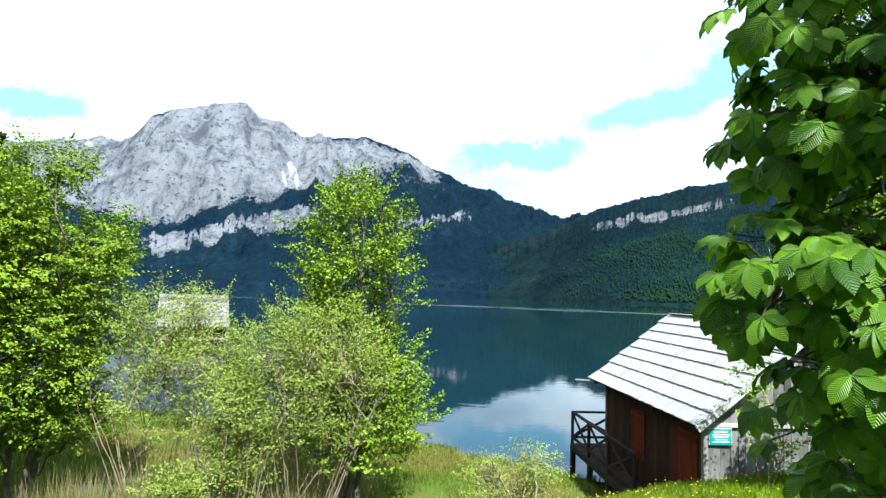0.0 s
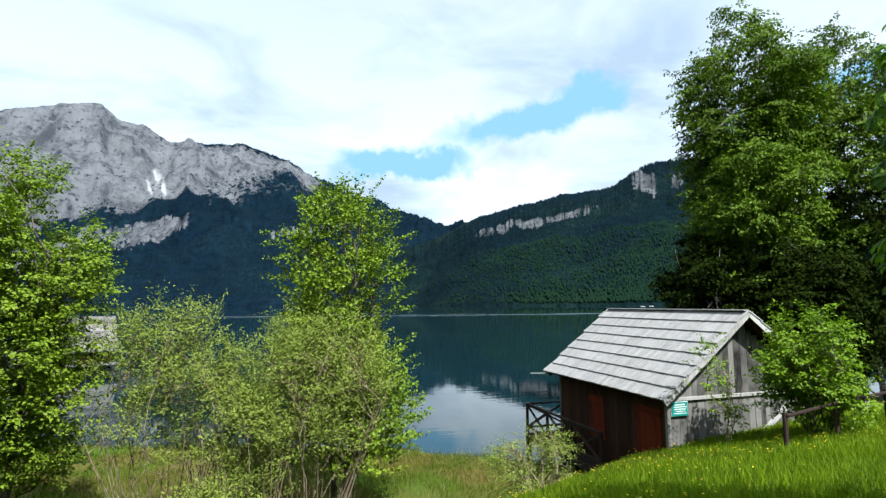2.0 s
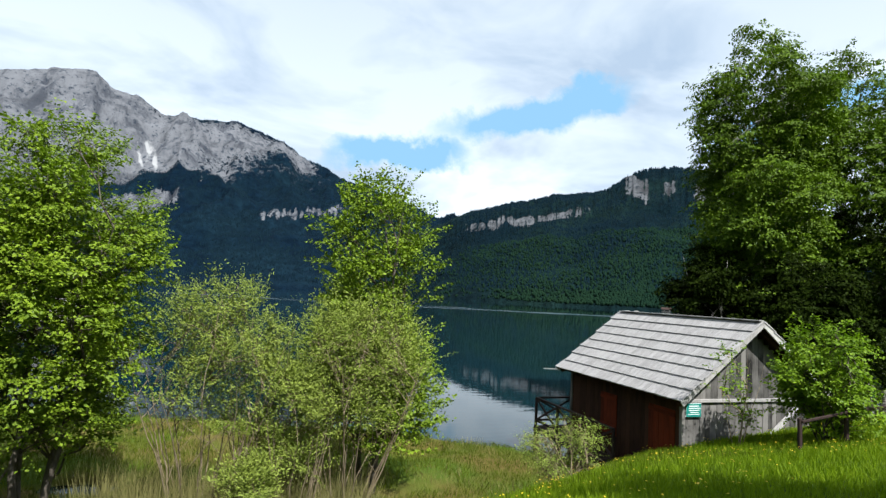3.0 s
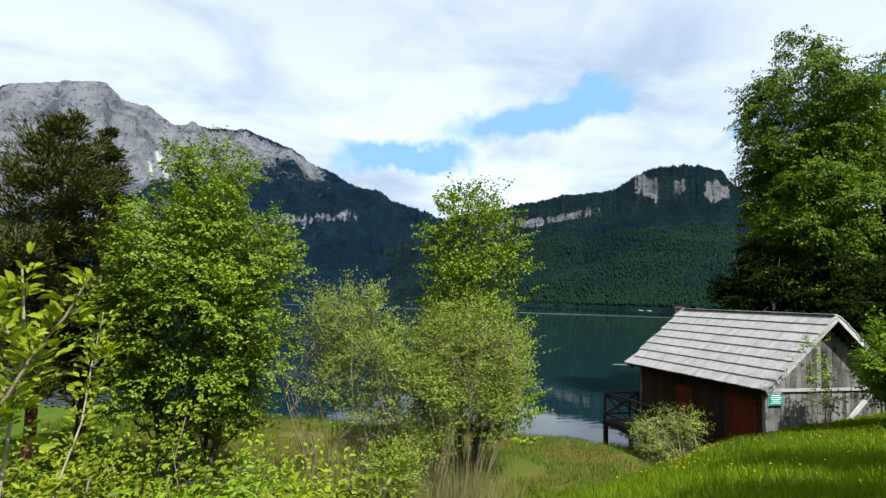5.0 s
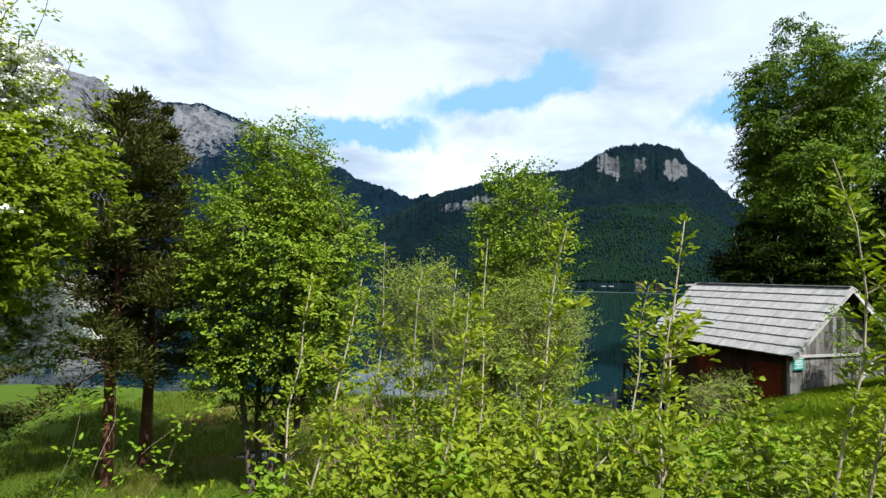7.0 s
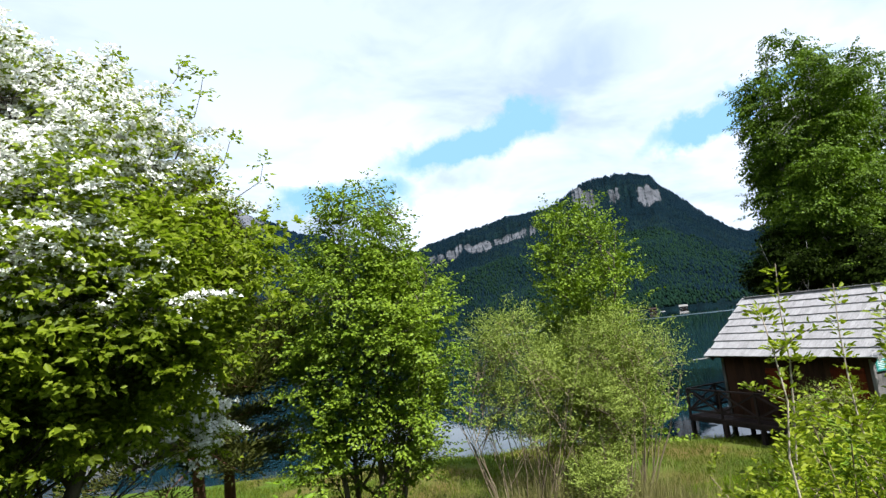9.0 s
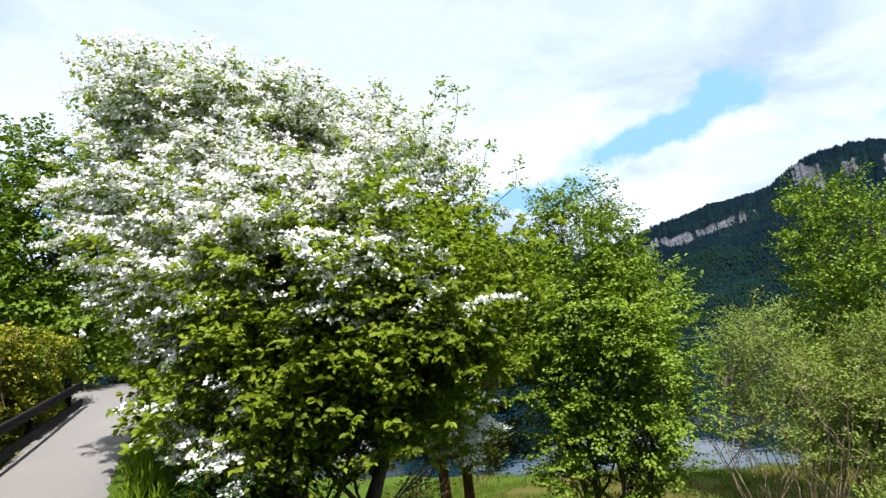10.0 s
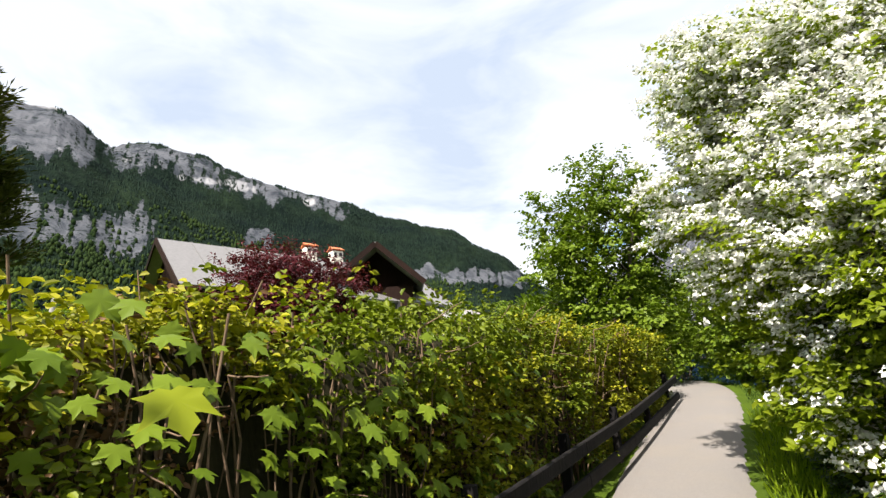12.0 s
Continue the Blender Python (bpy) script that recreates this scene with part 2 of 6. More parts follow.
MAT = {
    "meadow": ground_material(), "gravel": gravel_material(), "water": water_material(),
    # the blue of distant haze is mixed into these two forest colours
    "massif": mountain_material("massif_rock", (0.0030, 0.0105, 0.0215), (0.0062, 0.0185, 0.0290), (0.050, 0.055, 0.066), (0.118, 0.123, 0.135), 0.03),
    "hill": mountain_material("haze_blue_hill", (0.0034, 0.0115, 0.0160), (0.0090, 0.0230, 0.0200), (0.042, 0.044, 0.048), (0.092, 0.096, 0.104)),
    "bark": bark_material("grey_brown_bark", (0.035, 0.028, 0.022), (0.14, 0.12, 0.10)),
    "red_bark": bark_material("reddish_bark", (0.05, 0.022, 0.014), (0.17, 0.085, 0.055)),
    "twig": bark_material("pale_twig_bark", (0.10, 0.075, 0.045), (0.30, 0.24, 0.16)),
    "birch_bark": birch_material(),
    "leaf_alder": leaf_material("alder_leaf", (0.056, 0.104, 0.0075), (0.235, 0.325, 0.022), 0.26),
    "leaf_poplar": leaf_material("poplar_leaf", (0.056, 0.10, 0.0063), (0.225, 0.32, 0.020)),
    "leaf_willow": leaf_material("willow_leaf", (0.098, 0.138, 0.018), (0.27, 0.325, 0.06)),
    "leaf_birch": leaf_material("birch_leaf", (0.026, 0.058, 0.0035), (0.150, 0.235, 0.014), shine=0.10),
    "leaf_spruce": leaf_material("spruce_needles", (0.022, 0.029, 0.007), (0.098, 0.105, 0.024), 0.12, shine=0.06),
    "leaf_hawthorn": leaf_material("hawthorn_leaf", (0.080, 0.122, 0.007), (0.285, 0.345, 0.020), 0.45),
    "leaf_bush": leaf_material("bramble_leaf", (0.105, 0.150, 0.007), (0.34, 0.385, 0.022), 0.36),
    "leaf_hazel": leaf_material("hazel_leaf", (0.060, 0.125, 0.0045), (0.215, 0.325, 0.0125), 0.28),
    "leaf_hedge": leaf_material("hedge_leaf", (0.048, 0.066, 0.0036), (0.31, 0.315, 0.017), 0.28),
    "leaf_hedge_green": leaf_material("green_hedge_leaf", (0.042, 0.072, 0.0043), (0.19, 0.235, 0.0115)),
    # birch leaf with the understory's shade put into its colour
    "leaf_shade": leaf_material("shade_toned_birch_leaf", (0.0045, 0.0105, 0.0012), (0.019, 0.030, 0.003), 0.06, shine=0.015),
    "leaf_nettle": leaf_material("nettle_leaf", (0.012, 0.032, 0.003), (0.042, 0.085, 0.008)),
    # yellow that stands for sunlight on the hedge's upper leaves
    "leaf_yellow": leaf_material("sunlit_hedge_leaf", (0.15, 0.155, 0.006), (0.42, 0.40, 0.024), 0.3),
    "leaf_dry": leaf_material("dry_hedge_leaf", (0.05, 0.026, 0.010), (0.17, 0.095, 0.04), 0.1),
    "hedge_stem": bark_material("brown_cut_stem", (0.07, 0.045, 0.028), (0.24, 0.17, 0.11)),
    # dark colour that stands for the shade inside the hedge
    "hedge_core": bark_material("shade_dark_core", (0.010, 0.011, 0.005), (0.040, 0.036, 0.016), 9.0),
    "fence": wood_material("dark_fence_timber", (0.005, 0.005, 0.005), (0.020, 0.018, 0.017)),
    "dry_cane": bark_material("bleached_cane", (0.22, 0.18, 0.13), (0.46, 0.40, 0.31)),
    "leaf_maple": leaf_material("maple_leaf", (0.050, 0.098, 0.0070), (0.180, 0.250, 0.0180), 0.26),
    "leaf_red": leaf_material("red_maple_leaf", (0.035, 0.006, 0.010), (0.13, 0.018, 0.025), 0.25),
    "leaf_chestnut": veined_leaf_material("chestnut_leaf", (0.020, 0.070, 0.0028), (0.165, 0.32, 0.011)),
    "grass": leaf_material("grass_blade", (0.070, 0.135, 0.0040), (0.255, 0.350, 0.0110), 0.42, 0.6),
    "reed": leaf_material("reed_blade", (0.12, 0.118, 0.036), (0.31, 0.28, 0.115), 0.3, 0.6),
    "sedge": leaf_material("sedge_blade", (0.042, 0.072, 0.004), (0.160, 0.190, 0.016), 0.34, 0.6),
    "blossom": leaf_material("white_blossom", (0.74, 0.75, 0.70), (0.88, 0.88, 0.86), 0.25, 0.7, 0.6, (1.0, 1.0, 0.95)),
    "buttercup": plain_material("buttercup_yellow", (0.75, 0.55, 0.02), 0.5),
    # conifer green shifted to blue to stand for haze
    "conifer": leaf_material("haze_blue_conifer", (0.0030, 0.0100, 0.0175), (0.0078, 0.0205, 0.0290), 0.0, 0.9, 0.004, shine=0.02),
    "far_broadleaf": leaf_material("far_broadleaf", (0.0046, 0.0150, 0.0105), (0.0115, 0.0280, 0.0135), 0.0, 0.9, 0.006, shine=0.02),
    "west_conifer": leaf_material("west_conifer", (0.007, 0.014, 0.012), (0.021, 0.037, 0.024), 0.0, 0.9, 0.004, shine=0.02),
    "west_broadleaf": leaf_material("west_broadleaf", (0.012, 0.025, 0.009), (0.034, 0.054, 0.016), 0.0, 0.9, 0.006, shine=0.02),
    "west_slope": mountain_material("west_slope", (0.007, 0.014, 0.012), (0.017, 0.031, 0.016), (0.040, 0.047, 0.056), (0.094, 0.101, 0.112)),
    "shingle": wood_material("silvered_shingle", (0.15, 0.143, 0.14), (0.39, 0.378, 0.372), (2.0, 14.0, 14.0), own=0.07),
    # strong blotches hold both wood stains and the bush's shadow on the gable
    "grey_board": wood_material("grey_weathered_board", (0.014, 0.013, 0.012), (0.190, 0.180, 0.168), blotch=0.72, own=0.34),
    "brown_board": wood_material("dark_brown_board", (0.012, 0.006, 0.004), (0.050, 0.022, 0.012)),
    # dark timber, darkened further for the shade under the gable overhangs
    "dark_timber_board": wood_material("overhang_dark_timber", (0.006, 0.0035, 0.003), (0.022, 0.011, 0.008)),
    "red_board": wood_material("red_brown_door_board", (0.045, 0.008, 0.003), (0.13, 0.022, 0.006)),
    "rail_wood": wood_material("dark_rail_timber", (0.012, 0.009, 0.008), (0.046, 0.030, 0.026)),
    "pale_board": wood_material("pale_bleached_board", (0.24, 0.23, 0.22), (0.48, 0.46, 0.44)),
    # flat black for panes and for the dark inside of openings
    "black": plain_material("flat_black", (0.012, 0.012, 0.012), 0.6),
    "plaster": plain_material("cream_plaster", (0.72, 0.68, 0.58), 0.9, vary=0.08),
    "tile_red": plain_material("terracotta_tile", (0.55, 0.16, 0.06), 0.8),
    "grey_tin": plain_material("grey_roof_sheet", (0.16, 0.158, 0.155), 0.5, vary=0.15),
    "sign_green": plain_material("sign_green_paint", (0.01, 0.20, 0.17), 0.5, vary=0.1),
    "sign_white": plain_material("sign_white_paint", (0.8, 0.82, 0.8), 0.5, vary=0.05),
    "concrete": plain_material("grey_concrete", (0.35, 0.34, 0.32), 0.9),
}


# ---- building blocks ----
def thing(name, at, label, category, group="", turn=0.0):
    ob = new(name)
    ob.empty_display_size = 0.2
    ob.matrix_world = pose(*at, 0, 0, turn)
    return tagged(ob, label, category, group)


def mesh_ob(name, mesh, mat, parent=None, label=""):
    mesh.materials.clear()
    mesh.materials.append(mat)
    ob = new(name, mesh)
    if parent is not None:
        ob.parent = parent
    return tagged(ob, label)


def part(name, bm, mat, parent, label=""):
    me = bpy.data.meshes.new(name)
    bm.to_mesh(me)
    bm.free()
    return mesh_ob(name, me, mat, parent, label)


def from_arrays(name, verts, faces, smooth=False):
    """A mesh from numpy vertices and one or more arrays of faces with equal corner counts."""
    me = bpy.data.meshes.new(name)
    verts = np.asarray(verts, dtype=np.float32)
    blocks = [np.asarray(f, dtype=np.int32) for f in faces if len(f)]
    loops = np.concatenate([b.ravel() for b in blocks])
    sizes = np.concatenate([np.full(len(b), b.shape[1], dtype=np.int32) for b in blocks])
    me.vertices.add(len(verts))
    me.vertices.foreach_set("co", verts.ravel())
    me.loops.add(len(loops))
    me.loops.foreach_set("vertex_index", loops)
    me.polygons.add(len(sizes))
    me.polygons.foreach_set("loop_start", np.concatenate([[0], np.cumsum(sizes)[:-1]]).astype(np.int32))
    if smooth:
        me.polygons.foreach_set("use_smooth", np.ones(len(sizes), dtype=bool))
    me.update(calc_edges=True)
    return me


def box(bm, c, s, turn=(0, 0, 0), bevel=0.0):
    """A box of size s round c, slightly bevelled where asked."""
    made = bmesh.ops.create_cube(bm, size=1.0, matrix=pose(*c, *turn) @ Matrix.Diagonal((*s, 1)))
    if bevel:
        edges = list({e for v in made["verts"] for e in v.link_edges})
        bmesh.ops.bevel(bm, geom=edges, offset=bevel, segments=1, affect="EDGES")
    return bm


def beam(bm, a, b, w, h, bevel=0.0):
    """A squared timber from a to b, w wide and h high."""
    a, b = Vector(a), Vector(b)
    d = b - a
    m = d.to_track_quat("X", "Z").to_matrix().to_4x4()
    made = bmesh.ops.create_cube(bm, size=1.0, matrix=Matrix.Translation((a + b) / 2) @ m @ Matrix.Diagonal((d.length, w, h, 1)))
    if bevel:
        edges = list({e for v in made["verts"] for e in v.link_edges})
        bmesh.ops.bevel(bm, geom=edges, offset=bevel, segments=1, affect="EDGES")
    return bm


def tubes(name, paths, sides=5):
    """One mesh of tapered tubes; paths: (points Nx3, radii N)."""
    V, F, base = [], [], 0
    ang = np.arange(sides) * 2 * np.pi / sides
    for pts, rad in paths:
        pts, rad = np.asarray(pts, float), np.asarray(rad, float)
        d = np.gradient(pts, axis=0)
        d /= np.linalg.norm(d, axis=1, keepdims=True) + 1e-9
        ref = np.where(np.abs(d[:, 2:3]) > 0.9, [[1.0, 0, 0]], [[0, 0, 1.0]])
        u = np.cross(d, ref)
        u /= np.linalg.norm(u, axis=1, keepdims=True) + 1e-9
        v = np.cross(d, u)
        ring = pts[:, None] + rad[:, None, None] * (np.cos(ang)[None, :, None] * u[:, None] + np.sin(ang)[None, :, None] * v[:, None])
        V.append(ring.reshape(-1, 3))
        n = len(pts)
        i = np.arange(n - 1)[:, None] * sides
        j = np.arange(sides)[None]
        k = (j + 1) % sides
        F.append(np.stack([base + i + j, base + i + k, base + i + sides + k, base + i + sides + j], -1).reshape(-1, 4))
        base += n * sides
    return from_arrays(name, np.concatenate(V), [np.concatenate(F)], smooth=True)


def unit(v):
    return v / (np.linalg.norm(v, axis=-1, keepdims=True) + 1e-9)


def leaves(name, at, axis, normal, length, width, detail=0, fold=0.25):
    """One mesh of many leaves. detail 0: a folded diamond; 1: a pointed oval of two halves; 2: with a curved tip."""
    at, axis = np.asarray(at, float), unit(np.asarray(axis, float))
    side = unit(np.cross(axis, normal))
    up = np.cross(side, axis)
    L, Wd = np.asarray(length, float)[:, None], np.asarray(width, float)[:, None]
    n = len(at)
    if detail == 0:
        rows = [(0.0, 0.0, 0.0), (0.45, 0.5, fold), (1.0, 0.0, -0.1), (0.45, -0.5, fold)]
        faces = [[(0, 1, 2), (0, 2, 3)]]
    elif detail == 1:
        rows = [(0.0, 0.0, 0.0), (0.30, 0.46, fold), (0.68, 0.40, fold), (1.0, 0.0, -0.15), (0.68, -0.40, fold), (0.30, -0.46, fold)]
        faces = [[(0, 1, 2, 3), (0, 3, 4, 5)]]
    else:
        rows = [(0.0, 0.0, 0.0), (0.25, 0.33, fold), (0.6, 0.5, fold), (0.85, 0.3, 0.0), (1.0, 0.0, -0.3),
                (0.85, -0.3, 0.0), (0.6, -0.5, fold), (0.25, -0.33, fold), (0.3, 0.0, 0.08), (0.65, 0.0, 0.03)]
        faces = [[(0, 1, 8), (0, 8, 7)], [(1, 2, 9, 8), (8, 9, 6, 7)], [(2, 3, 4, 9), (9, 4, 5, 6)]]
    V = np.stack([at + axis * (a * L) + side * (b * Wd) + up * (c * Wd) for a, b, c in rows], 1)
    k = len(rows)
    groups = {}
    for f in itertools.chain.from_iterable(faces):
        groups.setdefault(len(f), []).append(f)
    F = [(np.arange(n)[:, None, None] * k + np.array(g)[None]).reshape(-1, size) for size, g in groups.items()]
    me = from_arrays(name, V.reshape(-1, 3), F)
    if detail == 2:
        idx = np.concatenate([f.ravel() for f in F]) % k
        uv = np.array([(a, b) for a, b, _ in rows], np.float32)[idx]
        me.uv_layers.new(name="leaf").data.foreach_set("uv", uv.ravel())
    return me


LOBES = ((-0.10, 0.16), (0.00, 0.34), (-0.02, 0.58), (0.17, 0.44), (0.27, 0.47), (0.46, 0.52), (0.66, 0.66), (0.61, 0.46), (0.56, 0.30), (0.55, 0.19), (0.72, 0.25), (0.83, 0.12), (1.0, 0.0))


def lobed_leaves(name, at, axis, normal, length):
    """One mesh of five-lobed maple leaves, a little cupped; axis runs from the stalk to the middle tip."""
    at, axis = np.asarray(at, float), unit(np.asarray(axis, float))
    side = unit(np.cross(axis, normal))
    up = np.cross(side, axis)
    ring = [(0.0, 0.0)] + list(LOBES) + [(a, -b) for a, b in LOBES[-2::-1]]
    rows = [(0.26, 0.0, 0.0)] + [(a, b, -0.30 * ((a - 0.26) ** 2 + b * b) + 0.05 * abs(b)) for a, b in ring]
    L = np.asarray(length, float)[:, None] * 1.5
    V = np.stack([at + axis * (a * L) + side * (b * L) + up * (c * L) for a, b, c in rows], 1)
    k, n = len(rows), len(at)
    tri = np.array([(0, i, i % (k - 1) + 1) for i in range(1, k)])
    return from_arrays(name, V.reshape(-1, 3), [(np.arange(n)[:, None, None] * k + tri[None]).reshape(-1, 3)])


def lattice(x, y, seed):
    h = np.sin(x * 127.1 + y * 311.7 + seed * 74.7) * 43758.5453
    return h - np.floor(h)


def vnoise(x, y, seed=0):
    ix, iy = np.floor(x), np.floor(y)
    fx, fy = x - ix, y - iy
    fx, fy = fx * fx * (3 - 2 * fx), fy * fy * (3 - 2 * fy)
    a, b = lattice(ix, iy, seed), lattice(ix + 1, iy, seed)
    c, d = lattice(ix, iy + 1, seed), lattice(ix + 1, iy + 1, seed)
    return (a * (1 - fx) + b * fx) * (1 - fy) + (c * (1 - fx) + d * fx) * fy


def fbm(x, y, octaves=5, seed=0, gain=0.5):
    """Fractal noise, about -1 to 1."""
    s, a, tot = 0.0, 1.0, 0.0
    for o in range(octaves):
        s = s + a * (2 * vnoise(x * 2 ** o, y * 2 ** o, seed + o) - 1)
        tot += a
        a *= gain
    return s / tot


def smooth(e0, e1, x):
    t = np.clip((x - e0) / (e1 - e0), 0, 1)
    return t * t * (3 - 2 * t)


# ---- ground ----
PATH = np.array([(40, 4, 4.2), (14, 1.2, 4.08), (6, 0.6, 4.05), (0.3, -0.1, 4.0), (-3, -0.75, 3.88), (-6.4, -1.5, 3.7), (-8.5, -1.3, 3.64),
                 (-10.4, -0.55, 3.62), (-12.2, 0.2, 3.7), (-13.6, 1.6, 3.82), (-14.8, 3.2, 4.0), (-15.8, 4.8, 4.2), (-16.75, 6.5, 4.42),
                 (-17.5, 7.9, 4.65), (-18.45, 9.8, 4.98), (-19.7, 11.5, 5.2), (-22, 13.6, 5.35), (-27, 16.5, 5.5), (-45, 24, 5.8)], float)
PATH_HALF = 0.60


def resample(pts, step):
    seg = np.linalg.norm(np.diff(pts[:, :2], axis=0), axis=1)
    s = np.concatenate([[0], np.cumsum(seg)])
    q = np.arange(0, s[-1], step)
    out = np.stack([np.interp(q, s, pts[:, i]) for i in range(pts.shape[1])], 1)
    k = np.ones(9) / 9
    pad = np.pad(out, ((4, 4), (0, 0)), mode="edge")
    return np.stack([np.convolve(pad[:, i], k, "valid") for i in range(pts.shape[1])], 1)


TRACK = resample(PATH, 0.4)
TRACK_N = unit(np.gradient(TRACK[:, :2], axis=0))


def path_frame(x, y):
    """Signed distance from the path's middle (plus: the lake's side) and the path's height there."""
    x, y = np.asarray(x, float), np.asarray(y, float)
    q = np.stack([x.ravel(), y.ravel()], 1)
    best, sign, z = np.full(len(q), 1e9), np.zeros(len(q)), np.zeros(len(q))
    for p, d in zip(TRACK, TRACK_N):
        r = q - p[:2]
        dist = np.hypot(r[:, 0], r[:, 1])
        m = dist < best
        best[m], z[m] = dist[m], p[2]
        sign[m] = np.sign(d[1] * r[m, 0] - d[0] * r[m, 1])
    return (best * sign).reshape(x.shape), z.reshape(x.shape)


def shore_y(x):
    """The lake's edge: land lies on the smaller y."""
    return np.interp(x, [-60, -20, -8, -3, 0.5, 3.2, 5, 9, 14, 30, 60], [38, 27, 22.6, 21.6, 20.4, 18.8, 17.2, 17.2, 20.5, 27, 40])


def ground_z(x, y):
    x, y = np.asarray(x, float), np.asarray(y, float)
    d, zp = path_frame(x, y)
    toe = np.interp(x, [-25, -18, -14, -11, -9, -6, -3, 1.3, 5.6, 9, 30], [10, 5.5, 4.6, 5.0, 6.6, 8.6, 9.8, 12.0, 14.6, 16.0, 20])
    u = np.clip((d - 1.1) / (toe - 1.1), 0, 1)
    fall = u * (1 - 0.18 * np.sin(np.pi * u)) * np.where(u < 1, 1, 1)
    fall = fall * fall * (0.35) + fall * 0.65
    low = 0.15 + 0.09 * fbm(x * 0.45, y * 0.45, 4, 3)
    pool = smooth(0.15, 0.6, fbm(x * 0.33 + 4.0, y * 0.5, 3, 11)) * smooth(9.5, 12.5, y) * smooth(0.0, -3.0, x) * 0.35
    for px, py, rx, ry in ((-9.2, 15.0, 1.1, 0.40), (-6.7, 14.3, 0.7, 0.30)):
        pool = np.maximum(pool, smooth(1.25, 0.6, np.hypot((x - px) / rx, (y - py) / ry) + 0.25 * fbm(x * 1.3, y * 1.3, 3, 31)))
    low = low - 0.30 * pool
    z = zp * (1 - fall) + low * fall
    z = z + 0.05 * fbm(x * 0.8, y * 0.8, 4, 5) * smooth(0.9, 1.6, np.abs(d))
    z = z - 0.20 * np.exp(-((x - 5.6) ** 2 + (y - 9.4) ** 2) / 4.5)      # hollow before the gable
    left = np.clip(-d - 1.2, 0, 60)
    z = np.where(d < 0, zp + 0.05 * left * smooth(0, 6, left), z)
    s = shore_y(x) + 0.5 * fbm(x * 0.6, y * 0.0, 3, 9)
    out = smooth(-1.2, 2.0, y - s)
    z = z * (1 - out) + (-1.6) * out
    z = np.where(np.hypot(x, y) > 300, -1.6, z)
    return z


def axis_steps(lo, hi, fine, far):
    inner = np.arange(lo, hi + fine / 2, fine)
    grow = np.geomspace(fine, far, 34)
    return np.concatenate([lo - np.cumsum(grow)[::-1], inner, hi + np.cumsum(grow)])


def build_ground():
    xs, ys = axis_steps(-28.0, 20.0, 0.22, 700.0), axis_steps(-5.0, 26.0, 0.22, 700.0)
    X, Y = np.meshgrid(xs, ys, indexing="ij")
    Z = ground_z(X, Y)
    nx, ny = X.shape
    i = np.arange(nx - 1)[:, None] * ny + np.arange(ny - 1)[None]
    F = np.stack([i, i + ny, i + ny + 1, i + 1], -1).reshape(-1, 4)
    me = from_arrays("ground", np.stack([X, Y, Z], -1).reshape(-1, 3), [F], smooth=True)
    att = me.attributes.new("marsh", "FLOAT", "POINT")
    att.data.foreach_set("value", (smooth(1.2, 0.5, Z) * smooth(7.0, 10.0, Y) * smooth(-13.5, -11.5, X)).ravel().astype(np.float32))
    return tagged(mesh_ob("ground", me, MAT["meadow"]), "grassy bank sloping down to a marshy lake shore", "ground", kind="structure")


def build_path():
    keep = TRACK[(TRACK[:, 0] < 30)]
    nrm = unit(np.gradient(keep[:, :2], axis=0))
    rows = []
    for off, dz in ((-PATH_HALF - 0.12, -0.06), (-PATH_HALF, 0.03), (-0.35, 0.055), (0.35, 0.055), (PATH_HALF, 0.03), (PATH_HALF + 0.12, -0.06)):
        wob = 0.07 * fbm(np.arange(len(keep)) * 0.31 + off * 9, np.zeros(len(keep)), 3, 21) * (abs(off) > 0.5)
        rows.append(np.stack([keep[:, 0] + nrm[:, 1] * (off + wob), keep[:, 1] - nrm[:, 0] * (off + wob), keep[:, 2] + dz], 1))
    V = np.stack(rows, 1)
    n, m, _ = V.shape
    i = np.arange(n - 1)[:, None] * m + np.arange(m - 1)[None]
    F = np.stack([i, i + 1, i + m + 1, i + m], -1).reshape(-1, 4)
    me = from_arrays("path", V.reshape(-1, 3), [F], smooth=True)
    return tagged(mesh_ob("path", me, MAT["gravel"]), "pale compacted gravel footpath along the bank", "path", kind="structure")


def build_lake():
    bm = bmesh.new()
    v = [bm.verts.new(p) for p in ((-4500, 6, 0), (4500, 6, 0), (4500, 4500, 0), (-4500, 4500, 0))]
    bm.faces.new(v)
    return tagged(part("lake", bm, MAT["water"], None), "dark green mountain lake, nearly still, mirroring the clouds", "lake", kind="structure")


build_ground()
build_path()
build_lake()


